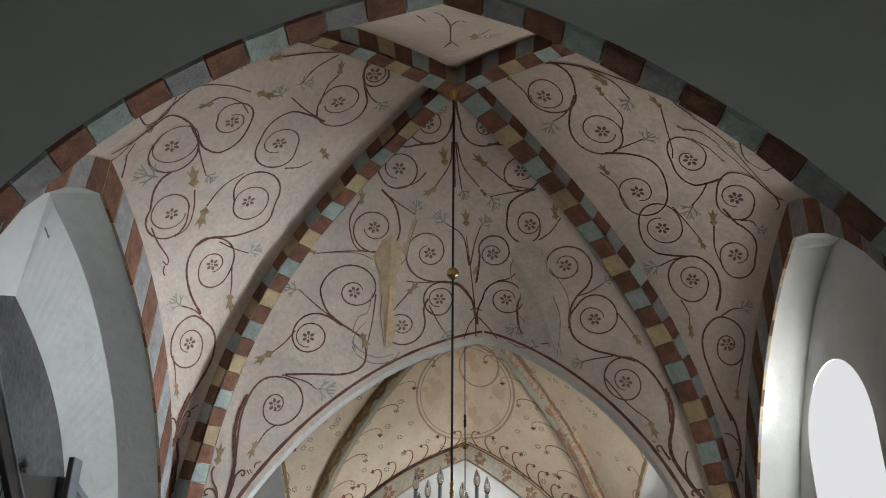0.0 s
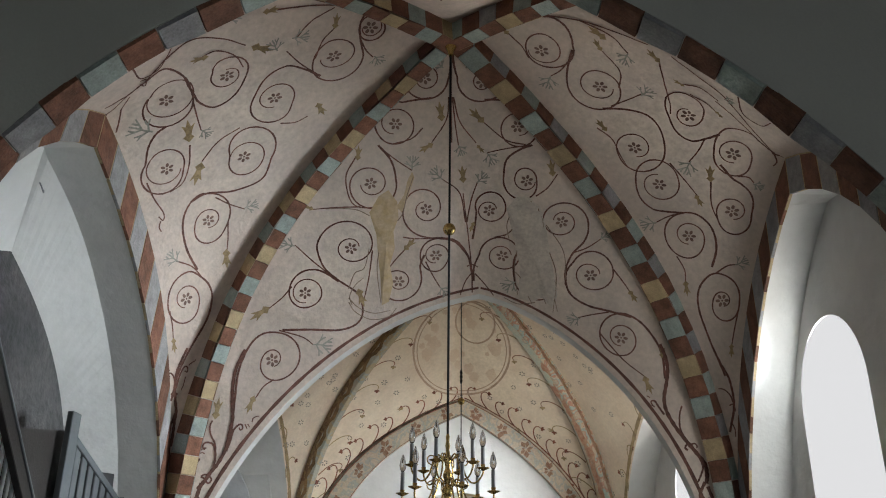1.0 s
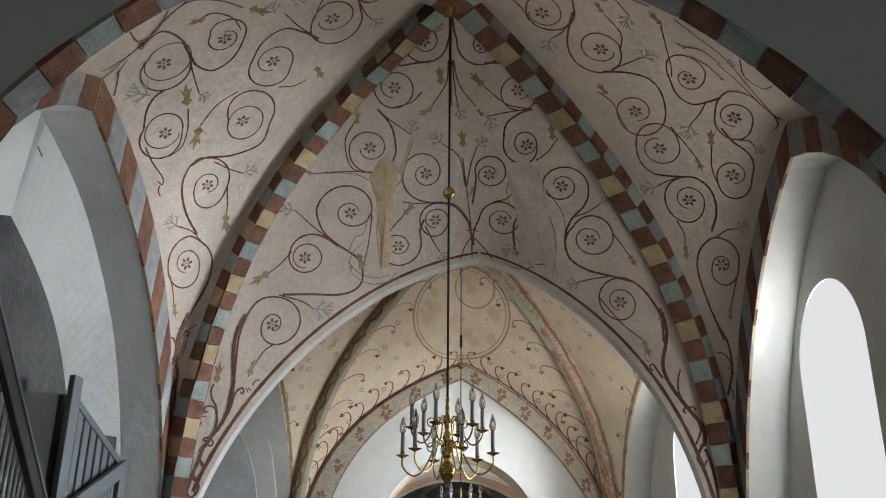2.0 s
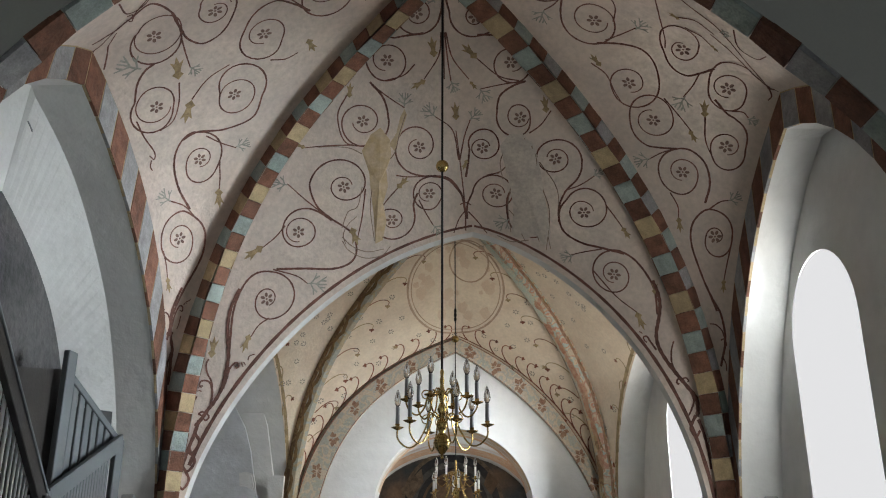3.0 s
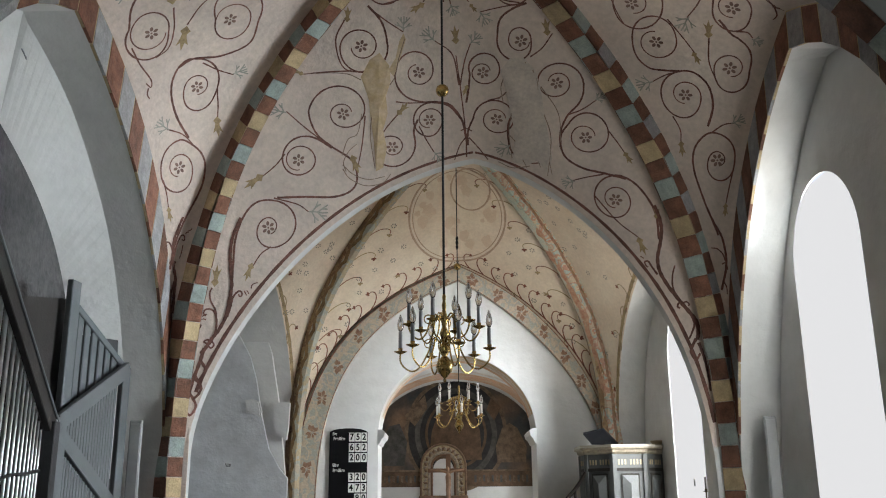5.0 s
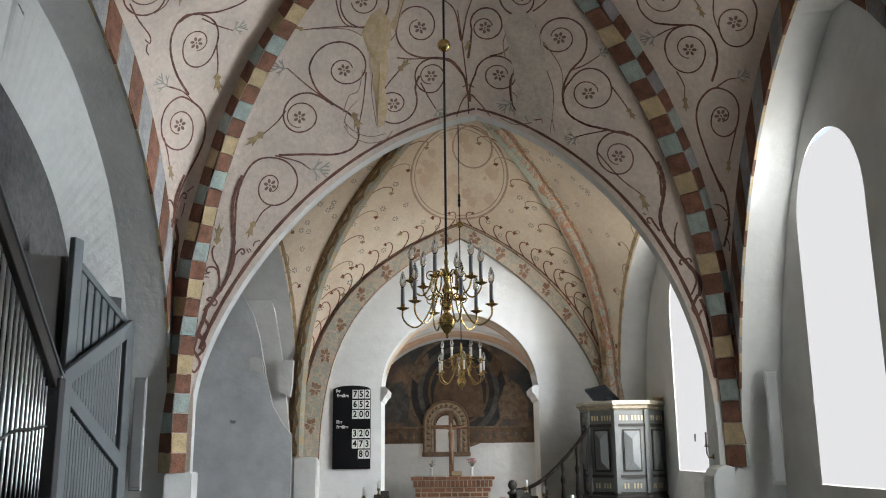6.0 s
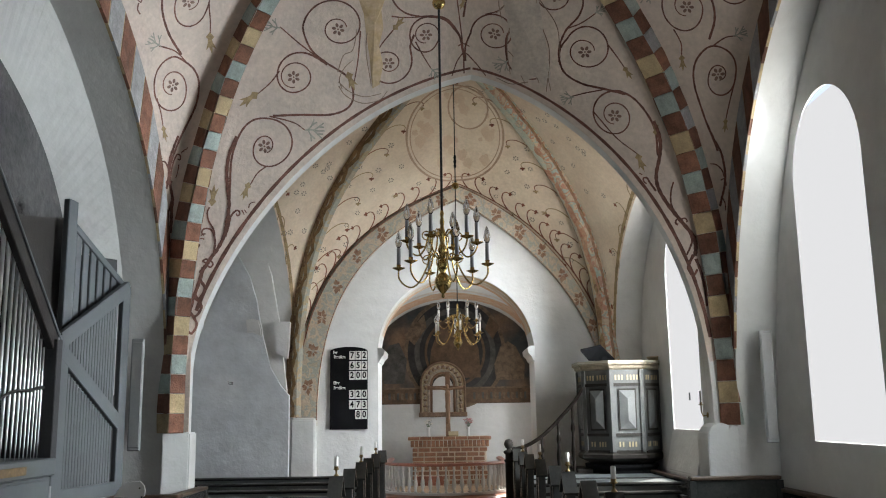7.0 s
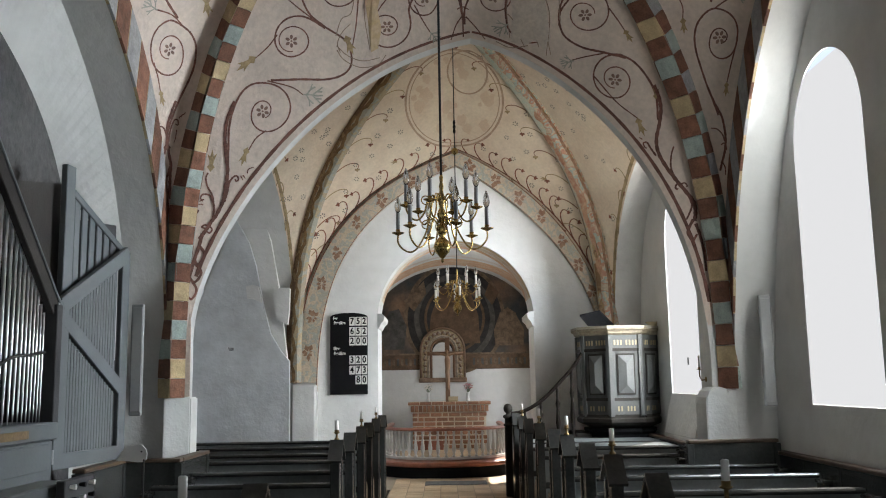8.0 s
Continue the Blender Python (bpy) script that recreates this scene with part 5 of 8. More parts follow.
M["east_rib_red"] = patched("rib_ornament_cream_teal_red", [(0.60, 0.50, 0.37), (0.52, 0.31, 0.23), (0.41, 0.48, 0.42), (0.60, 0.50, 0.37), (0.50, 0.28, 0.20), (0.40, 0.47, 0.42)], 6.0)
M["east_band"] = patched("band_ornament_grey_cream", [(0.58, 0.49, 0.38), (0.46, 0.46, 0.40), (0.60, 0.50, 0.38), (0.44, 0.43, 0.37), (0.56, 0.47, 0.36)], 4.5)
M["rib_brown"] = patched("rib_flank_brown", [(0.30, 0.19, 0.10), (0.37, 0.25, 0.13), (0.25, 0.15, 0.085), (0.40, 0.28, 0.15)], 5)
M["rib_pale"] = patched("rib_flank_pale", [(0.56, 0.48, 0.36), (0.44, 0.44, 0.37), (0.52, 0.42, 0.27), (0.47, 0.46, 0.38)], 4)
M["teal_worn"] = material("worn_blue_green_paint", (0.40, 0.50, 0.44), vary=0.2, scale=14, tint=(0.56, 0.50, 0.38), bump=0, fine=60)
M["worn_red"] = material("worn_red_brown_paint", (0.36, 0.16, 0.10), vary=0.25, scale=16, tint=(0.50, 0.34, 0.23), bump=0, fine=60)
M["flower_brown"] = material("flower_paint_red_brown", (0.22, 0.10, 0.06), vary=0.35, scale=20, tint=(0.36, 0.24, 0.16), bump=0, fine=60)
M["ochre_dark"] = material("border_paint_ochre_brown", (0.32, 0.20, 0.09), vary=0.3, scale=9, bump=0, fine=50)

# ---------------------------------------------------------------- chandeliers


def chandelier(at, scale, sleeve, label, turn, ceiling_z, ball_z, rod_r):
    """Two tiers of six curved arms on a turned stem with a globe, hung on a long rod."""
    x, y, z = at                               # the lowest tip
    root = tagged(empty("chandelier", pose(x, y, z)), label, "chandelier", "brass chandeliers on long rods")
    s = scale
    stem = [(0.002, 0), (0.012, 0.012), (0.008, 0.03), (0.02, 0.04), (0.03, 0.055), (0.05, 0.075), (0.058, 0.11), (0.05, 0.145), (0.03, 0.165), (0.018, 0.18), (0.03, 0.20),
            (0.042, 0.23), (0.03, 0.255), (0.016, 0.27), (0.022, 0.30), (0.034, 0.33), (0.024, 0.36), (0.014, 0.38), (0.02, 0.41), (0.03, 0.44), (0.018, 0.47), (0.012, 0.50),
            (0.016, 0.53), (0.010, 0.56), (0.014, 0.59), (0.006, 0.615), (0.002, 0.62)]
    lathe_part("stem", [(r * s, h * s) for r, h in stem], M["brass"], root, 18)
    bm = bmesh.new()
    add_lathe(bm, [(0.055 * s, 0), (0.0605 * s, 0.006 * s), (0.0605 * s, 0.012 * s), (0.055 * s, 0.018 * s)], 18, (0, 0, 0.10 * s))
    part("globe_band", bm, M["brass"], root, smooth=True)
    for tier, (rad, hub, dip, pan, first) in enumerate(((0.31, 0.27, 0.085, 0.215, turn), (0.245, 0.43, 0.29, 0.385, turn - 35.5))):
        for k in range(6):
            a = radians(first + 60 * k)
            c, d = math.sin(a), -math.cos(a)
            q = [(0.03, hub), (0.06, hub + 0.035), (0.09, hub + 0.02), (0.11, hub - 0.05), (rad * 0.5, dip + 0.05), (rad * 0.62, dip + 0.01), (rad * 0.75, dip), (rad * 0.9, dip + 0.025), (rad, dip + 0.07), (rad, pan)]
            pts = [p for p in smooth_line(q, 4)]
            arm = tube_part("arm", [(c * r * s, d * r * s, h * s) for r, h in pts], 0.0058 * s, M["brass"], root, 7)
            curl = [(0.11 + 0.03 * math.cos(t), hub - 0.0 + 0.03 * math.sin(t)) for t in [0.4 * j for j in range(-4, 9)]]
            tube_part("curl", [(c * r * s, d * r * s, h * s) for r, h in curl], 0.004 * s, M["brass"], arm, 5)
            o = (c * rad * s, d * rad * s, pan * s)
            lathe_part("drip_pan", [(0.006 * s, -0.012 * s), (0.02 * s, -0.006 * s), (0.042 * s, 0.004 * s), (0.046 * s, 0.008 * s), (0.02 * s, 0.004 * s), (0.013 * s, 0.012 * s), (0.016 * s, 0.03 * s), (0.011 * s, 0.031 * s)], M["brass"], arm, 12, o)
            lathe_part("candle_sleeve", [(0.0135 * s, 0.02 * s), (0.0135 * s, 0.145 * s), (0.009 * s, 0.148 * s)], sleeve, arm, 10, o)
            lathe_part("bulb", [(0.009 * s, 0.148 * s), (0.019 * s, 0.166 * s), (0.0235 * s, 0.19 * s), (0.018 * s, 0.222 * s), (0.008 * s, 0.252 * s), (0.001 * s, 0.266 * s)], M["bulb"], arm, 10, o)
    top = ceiling_z - z
    tube_part("rod", [(0, 0, 0.60 * s), (0, 0, top)], rod_r, M["iron"], root, 8)
    for h, r in ((ball_z - z, 0.048 * s),):
        lathe_part("rod_ball", [(0.004, -r)] + [(r * math.cos(t), r * math.sin(t)) for t in [radians(-70 + 20 * j) for j in range(8)]] + [(0.004, r)], M["brass"], root, 16, (0, 0, h))
    lathe_part("ceiling_cup", [(0.012, -0.15), (0.02, -0.13), (0.028, -0.10), (0.055, -0.05), (0.07, -0.02), (0.05, 0.0), (0.02, 0.02)], M["brass"], root, 16, (0, 0, top))
    return root


chandelier((0.01, 6.10, 2.40), 1.0, M["sleeve"], "two-tiered brass chandelier with grey candle sleeves, hung on a black rod", 17.5, BOSS.z - 0.14, 4.54, 0.0085)
ch2 = chandelier((0.19, 10.92, 2.38), 0.93, M["candle"], "two-tiered brass chandelier with white candles, hung on a thin rod", 5.0, BOSS_E.z - 0.05, 4.42, 0.006)

lathe_part("turnbuckle", [(0.005, -0.09), (0.012, -0.08), (0.018, -0.05), (0.012, -0.03), (0.02, 0.0), (0.012, 0.03), (0.018, 0.05), (0.012, 0.08), (0.005, 0.09)], M["iron"], ch2, 10, (0, 0, 2.35), "dark turnbuckle on the rod")

# ---------------------------------------------------------------- pews


def pew_end(parent, x, h=1.19):
    """A tall bench end under a little saddle roof whose ridge runs across it, with stiles and a lower side."""
    end = box_part("bench_end", (x - 0.026, -0.07, 0), (x + 0.026, 0.17, h - 0.14), M["pew"], parent, 0.005)
    bm = bmesh.new()
    for s in (-1, 1):
        lo, hi = (0.05 + s * 0.155, h - 0.145), (0.05, h)
        n = Vector((s * 0.145, 0.155)).normalized() * 0.022
        quad = [(lo[0], lo[1]), (hi[0], hi[1]), (hi[0], hi[1] - 0.03), (lo[0] - n.x, lo[1] - n.y)]
        v = [[bm.verts.new((x + e * 0.052, y, z)) for y, z in quad] for e in (-1, 1)]
        bm.faces.new(v[0]), bm.faces.new(v[1][::-1])
        for k in range(4):
            bm.faces.new((v[0][k], v[1][k], v[1][(k + 1) % 4], v[0][(k + 1) % 4]))
    part("gabled_cap", bm, M["pew"], end)
    bm = bmesh.new()
    f = [[bm.verts.new((x + e * 0.034, y, z)) for y, z in ((-0.085, h - 0.135), (0.05, h - 0.022), (0.185, h - 0.135))] for e in (-1, 1)]
    bm.faces.new(f[0]), bm.faces.new(f[1][::-1])
    for k in range(3):
        bm.faces.new((f[0][k], f[1][k], f[1][(k + 1) % 3], f[0][(k + 1) % 3]))
    part("gable", bm, M["pew"], end)
    for y in (-0.074, 0.124):
        box_part("stile", (x - 0.034, y, 0.10), (x + 0.034, y + 0.05, h - 0.14), M["pew"], end, 0.004)
    bm = bmesh.new()
    pts = [(0.17, 0), (0.50, 0), (0.50, 0.50), (0.47, 0.58), (0.40, 0.625), (0.30, 0.63), (0.22, 0.67), (0.17, 0.74)]
    f = [[bm.verts.new((x + e * 0.022, y, z)) for y, z in pts] for e in (-1, 1)]
    bm.faces.new(f[0]), bm.faces.new(f[1][::-1])
    for k in range(len(pts)):
        bm.faces.new((f[0][k], f[1][k], f[1][(k + 1) % len(pts)], f[0][(k + 1) % len(pts)]))
    part("seat_side", bm, M["pew"], end)


def pew(y, x_aisle, x_wall, label, group, desk=0.0):
    root = tagged(empty("pew", pose(0, y, 0)), label, "pew", group)
    a, b = sorted((x_aisle, x_wall))
    box_part("back_panel", (a, 0.10, 0.25), (b, 0.125, 0.836), M["pew_panel"], root, 0.003, "grey-blue back panel, paler for the window light on it")
    box_part("top_rail", (a, 0.07, 0.835), (b, 0.165, 0.87), M["pew"], root, 0.012)
    box_part("middle_rail", (a, 0.085, 0.56), (b, 0.14, 0.62), M["pew"], root, 0.008)
    box_part("seat", (a, 0.125, 0.42), (b, 0.50, 0.455), M["pew"], root, 0.01)
    box_part("bottom_rail", (a, 0.09, 0.10), (b, 0.135, 0.25), M["pew"], root, 0.006)
    pew_end(root, x_aisle)
    if desk:
        box_part("desk_top", (a + 0.03, 0.168, 0.842), (b, 0.168 + desk, 0.866), M["pew_panel"], root, 0.006, "wide flat grey-blue book desk")
    box_part("wall_end", (x_wall - 0.025, -0.02, 0), (x_wall + 0.025, 0.5, 0.80), M["pew"], root, 0.006)
    box_part("end_cap", (x_wall - 0.04, -0.05, 0.80), (x_wall + 0.04, 0.16, 0.83), M["pew"], root, 0.008)
    return root


def pew_candle(x, y, z, h=0.092):
    root = tagged(empty("pew_candle", pose(x, y, z)), "white candle in a small brass holder on a pew end", "candle", "candles on the pew ends")
    lathe_part("holder", [(0.019, -0.045), (0.020, -0.04), (0.008, -0.028), (0.008, -0.004), (0.023, 0.004), (0.023, 0.008), (0.016, 0.01), (0.017, 0.026), (0.013, 0.026)], M["old_brass"], root, 12)
    c = lathe_part("candle", [(0.0145, 0.012), (0.0145, h), (0.008, h + 0.004), (0.002, h + 0.004)], M["candle"], root, 10)
    tube_part("wick", [(0, 0, h), (0.002, 0, h + 0.012)], 0.0015, M["black"], c, 5)


LP, RP = "dark grey-green painted wooden pew with a gabled bench end", "pews north of the aisle"
LEFT = [(2.8, -2.6), (3.9, -2.1), (6.87, -2.2), (7.85, -2.15), (8.95, -2.75), (9.82, -3.1), (10.89, -3.3), (12.0, -3.3)]
for y, xw in LEFT:
    pew(y, -0.80, xw, LP, "pews along the aisle")
for y, xw in ((3.05, 2.84), (4.06, 2.84), (5.11, 2.84), (6.02, 2.76), (7.0, 2.86), (7.82, 2.84), (9.0, 2.30), (10.15, 2.60), (10.93, 2.62), (11.9, 2.6)):
    pew(y, 0.935, xw, LP, "pews along the aisle", {10.15: 0.55, 10.93: 0.70}.get(y, 0.0))
for y in (2.8, 6.87, 8.95, 10.89):
    pew_candle(-0.80, y + 0.05, 1.235)
for y in (3.05, 5.11, 7.0, 9.0, 10.93):
    pew_candle(0.935, y + 0.05, 1.235)


def wainscot(name, x0, x1, y0, y1, h, label):
    root = tagged(empty(name, pose(x0, y0, 0)), label, "panelling", kind="structure")
    w, d = x1 - x0, y1 - y0
    box_part("boarding", (0, 0, 0), (w, d, h - 0.03), M["pew"], root, 0.003)
    box_part("cap", (-0.015, -0.015, h - 0.03), (w + 0.015, d + 0.015, h), M["cap_wood"], root, 0.006, "brown varnished cap")
    k = max(1, int(max(w, d) / 0.6))
    for i in range(k + 1):
        if d > w:
            box_part("batten", (-0.012, d * i / k - 0.03, 0), (w + 0.012, d * i / k + 0.03, h - 0.035), M["pew"], root, 0.003)
        else:
            box_part("batten", (w * i / k - 0.03, -0.012, 0), (w * i / k + 0.03, d + 0.012, h - 0.035), M["pew"], root, 0.003)


WS = "dark painted wall panelling with a brown cap"
wainscot("wainscot", 2.895, 2.965, 4.1, 8.2, 0.965, WS)
wainscot("wainscot", 2.13, 2.88, 8.02, 8.09, 1.07, WS)
wainscot("wainscot", -2.68, -2.61, 6.75, 7.58, 1.02, WS)
wainscot("wainscot", -2.68, -2.17, 7.60, 7.67, 1.02, WS)
wainscot("wainscot", -2.23, -2.165, 7.70, 8.50, 1.02, WS)
wainscot("wainscot", 2.66, 2.735, 8.75, 13.15, 0.90, WS)

# ---------------------------------------------------------------- organ
HINGE, FREE = Vector((-2.8, 6.6, 0)), Vector((-2.67, 7.7, 0))


def bar_on(root, name, a, b, width, depth, m, mat, bevel=0.005, label=""):
    """A flat board from a to b, both (u, z) in the upright plane m, with the given width and depth."""
    a, b = Vector((a[0], 0, a[1])), Vector((b[0], 0, b[1]))
    d = (b - a).normalized()
    n = Vector((0, 1, 0))
    s = d.cross(n)
    bm = bmesh.new()
    rot = Matrix((d, n, s)).transposed().to_4x4()
    add_box(bm, (0, -depth / 2, -width / 2), ((b - a).length, depth / 2, width / 2), bevel, m @ Matrix.Translation(a) @ rot)
    return part(name, bm, mat, root, label)


def organ():
    root = tagged(empty("organ", pose(-2.8, 6.0, 0)), "grey painted pipe organ with silvery pipes and opened slatted wings", "organ")
    bpy.context.view_layer.update()
    to = Matrix.Translation((2.8, -6.0, 0))
    front = to @ Matrix(((0, -1, 0, -2.8), (1, 0, 0, 0), (0, 0, 1, 0), (0, 0, 0, 1)))     # u runs along y, depth along -x
    G_, D_ = M["organ"], M["organ_dark"]
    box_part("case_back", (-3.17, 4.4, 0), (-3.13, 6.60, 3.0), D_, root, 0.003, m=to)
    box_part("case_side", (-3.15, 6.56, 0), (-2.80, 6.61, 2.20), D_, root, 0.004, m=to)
    box_part("case_base", (-3.12, 4.4, 0), (-2.77, 6.56, 1.24), G_, root, 0.008, m=to)
    box_part("base_panel", (-2.772, 4.5, 1.04), (-2.76, 6.48, 1.22), G_, root, 0.004, m=to)
    box_part("sill", (-3.12, 4.4, 1.245), (-2.74, 6.58, 1.37), G_, root, 0.012, m=to)
    box_part("plinth_step", (-2.95, 4.4, 0.84), (-2.55, 6.40, 0.98), G_, root, 0.012, m=to)
    box_part("key_desk", (-2.74, 4.4, 0.0), (-2.52, 6.1, 0.84), G_, root, 0.01, m=to)
    box_part("brass_plate", (-2.745, 5.2, 1.275), (-2.732, 6.10, 1.33), M["brown_brass"], root, 0.003, "worn brass strip", m=to)
    bar_on(root, "top_rail", (4.5, 4.06), (6.58, 2.13), 0.11, 0.05, front, M["organ_brown"])
    bar_on(root, "top_moulding", (4.5, 4.155), (6.62, 2.19), 0.022, 0.07, front, G_)
    bar_on(root, "end_post", (6.545, 1.30), (6.545, 2.20), 0.09, 0.10, front, D_)
    bm = bmesh.new()
    pts = [(-2.98, 5.6, 2.93), (-2.98, 6.98, 3.19), (-2.98, 7.06, 2.15), (-2.98, 6.3, 2.15)]
    a = [bm.verts.new(to @ Vector(p)) for p in pts]
    b = [bm.verts.new(to @ (Vector(p) + Vector((0.04, 0, 0)))) for p in pts]
    bm.faces.new(a), bm.faces.new(b[::-1])
    for i in range(4):
        bm.faces.new((a[i], a[(i + 1) % 4], b[(i + 1) % 4], b[i]))
    part("side_board", bm, M["organ_brown"], root, "dark brown board behind the pipes")
    mouth_at = lambda y: 1.84 - 0.20 * max(0.0, 6.35 - y) - 0.02 * math.sin((6.5 - y) * 9)
    y = 6.53
    while y > 4.75:
        gone = 6.55 - y
        pitch = 0.046 + 0.05 * gone
        top = 2.06 + 1.2 * gone - (0.21 * gone * gone if gone < 1 else 0.21 * (2 * gone - 1))
        r = 0.165 * pitch
        bm = bmesh.new()
        mouth = mouth_at(y)
        prof = [(r * 0.25, 1.37), (r * 0.6, 1.46), (r, mouth - 0.02), (r * 0.98, mouth), (r * 0.72, mouth + 0.012), (r * 0.98, mouth + 0.04), (r, mouth + 0.05), (r, top), (r * 0.85, top)]
        add_lathe(bm, prof, 12, (-2.84, y, 0), to)
        pipe = part("organ_pipe", bm, M["tin"], root)
        for q in pipe.data.polygons:
            q.use_smooth = len(q.vertices) == 4
        y -= pitch
    bm = bmesh.new()
    add_tube(bm, [to @ Vector((-2.81, yy, mouth_at(yy) + 0.025)) for yy in [4.75 + 0.1 * i for i in range(18)]], 0.011, 6)
    part("pipe_rail", bm, D_, root)
    # the opened lower wing
    d = (FREE - HINGE).normalized()
    n = Vector((-d.y, d.x, 0))
    leaf = to @ Matrix(((d.x, n.x, 0, HINGE.x), (d.y, n.y, 0, HINGE.y), (0, 0, 1, 0), (0, 0, 0, 1)))
    wing = bar_on(root, "wing", (0.07, 1.05), (0.07, 2.24), 0.15, 0.045, leaf, G_, label="opened slatted organ wing")
    bar_on(wing, "free_stile", (1.03, 1.06), (1.03, 2.74), 0.13, 0.045, leaf, G_)
    bar_on(wing, "bottom_rail", (0.0, 1.08), (1.095, 1.08), 0.11, 0.044, leaf, G_)
    bar_on(wing, "diagonal", (0.05, 2.20), (1.08, 2.73), 0.12, 0.046, leaf, G_)
    bar_on(wing, "diagonal", (0.05, 2.13), (1.0, 1.60), 0.12, 0.046, leaf, G_)
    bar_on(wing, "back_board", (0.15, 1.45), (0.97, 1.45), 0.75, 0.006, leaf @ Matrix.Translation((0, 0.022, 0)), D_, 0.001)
    count = 17
    for i in range(count):
        u = 0.165 + (0.90 - 0.165) * (i + 0.5) / count
        zl = 2.10 - (u - 0.05) * 0.56
        zu = 2.20 + (u - 0.05) * 0.515
        bar_on(wing, "slat", (u, 1.12), (u, zl - 0.06), 0.036, 0.018, leaf, G_, 0.004)
        if zu - zl > 0.16:
            bar_on(wing, "slat", (u, zl + 0.07), (u, zu - 0.06), 0.036, 0.018, leaf, G_, 0.004)
    for z in (1.12, 2.20):
        bm = bmesh.new()
        add_tube(bm, [leaf @ Vector((-0.015, -0.02, z - 0.05)), leaf @ Vector((-0.015, -0.02, z + 0.05))], 0.014, 8)
        part("hinge", bm, M["speaker"], wing)
    # the upper wing behind it, with a sloping top
    back = leaf @ Matrix.Translation((0, 0.08, 0))
    up = bar_on(root, "upper_wing", (0.23, 2.15), (0.23, 3.30), 0.13, 0.05, back, G_, label="upper slatted organ wing with a sloping top")
    bar_on(up, "sloping_rail", (0.29, 3.10), (1.20, 2.73), 0.06, 0.05, back, G_)
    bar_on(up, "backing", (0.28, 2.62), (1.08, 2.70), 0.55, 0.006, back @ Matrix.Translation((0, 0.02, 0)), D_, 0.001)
    for i in range(7):
        u = 0.365 + 0.72 * i / 6
        z1, z0 = 3.09 - (u - 0.29) * 0.41, 2.26 + (u - 0.1) * 0.45
        if z1 - z0 > 0.05:
            bar_on(up, "slat", (u, z0), (u, z1), 0.085, 0.022, back, G_, 0.006)
    return root


organ()


def stop_knobs():
    root = tagged(empty("stop_jamb", pose(-2.50, 6.0, 0.84)), "dark organ stop jamb with white knobs beside the key desk", "organ console")
    box_part("panel", (0, 0, 0), (0.06, 0.5, 0.17), M["organ_dark"], root, 0.006)
    for i in range(2):
        for j in range(3):
            bm = bmesh.new()
            add_tube(bm, [(0.06, 0.08 + 0.16 * j, 0.045 + 0.08 * i), (0.10, 0.08 + 0.16 * j, 0.045 + 0.08 * i)], [0.012, 0.018], 10)
            part("stop_knob", bm, M["white_card"] if (i + j) % 2 else M["black"], root)


stop_knobs()


def reading_lamp():
    root = tagged(empty("reading_lamp", pose(-2.0, 6.0, 0)), "white enamel reading lamp on a thin stand", "lamp")
    lathe_part("foot", [(0.11, 0), (0.11, 0.015), (0.02, 0.03), (0.008, 0.04)], M["iron"], root, 16)
    tube_part("stand", [(0.06, 0, 0.03), (0.06, 0, 1.14)], 0.006, M["iron"], root, 8)
    bm = bmesh.new()
    pts = [(-0.12, 1.135), (-0.085, 1.19), (-0.06, 1.228), (0.045, 1.232), (0.07, 1.205), (0.08, 1.175), (0.075, 1.14), (0.05, 1.122), (0.02, 1.122), (-0.04, 1.130)]
    f = bm.faces.new([bm.verts.new((x, 0.0, z)) for x, z in pts])
    g = bmesh.ops.extrude_face_region(bm, geom=[f])
    bmesh.ops.translate(bm, verts=[v for v in g["geom"] if isinstance(v, bmesh.types.BMVert)], vec=(0, 0.014, 0))
    part("shade", bm, M["white_enamel"], root, "flat white shade")
    lathe_part("screw", [(0.006, 0), (0.006, 0.006), (0.003, 0.008)], M["iron"], root, 8, m=Matrix.Translation((0.045, 0.0, 1.19)) @ Matrix.Rotation(radians(90), 4, "X"))


reading_lamp()


def loudspeaker(m, label):
    root = tagged(empty("loudspeaker", m), label, "loudspeaker", "column loudspeakers")
    box_part("cabinet", (-0.055, 0, 0), (0.055, 0.03, 0.96), M["speaker"], root, 0.008)
    box_part("grille", (-0.045, -0.006, 0.03), (0.045, 0.002, 0.93), M["speaker"], root, 0.004)
    for z in (0.2, 0.8):
        box_part("bracket", (-0.02, 0.03, z), (0.02, 0.14, z + 0.04), M["speaker"], root, 0.003)


loudspeaker(pose(-2.655, 7.93, 1.36), "slim pale grey column loudspeaker on the white jamb")
loudspeaker(pose(2.815, 7.90, 1.35, 0, 0, 0), "slim pale grey column loudspeaker beside the window")

# ---------------------------------------------------------------- pulpit


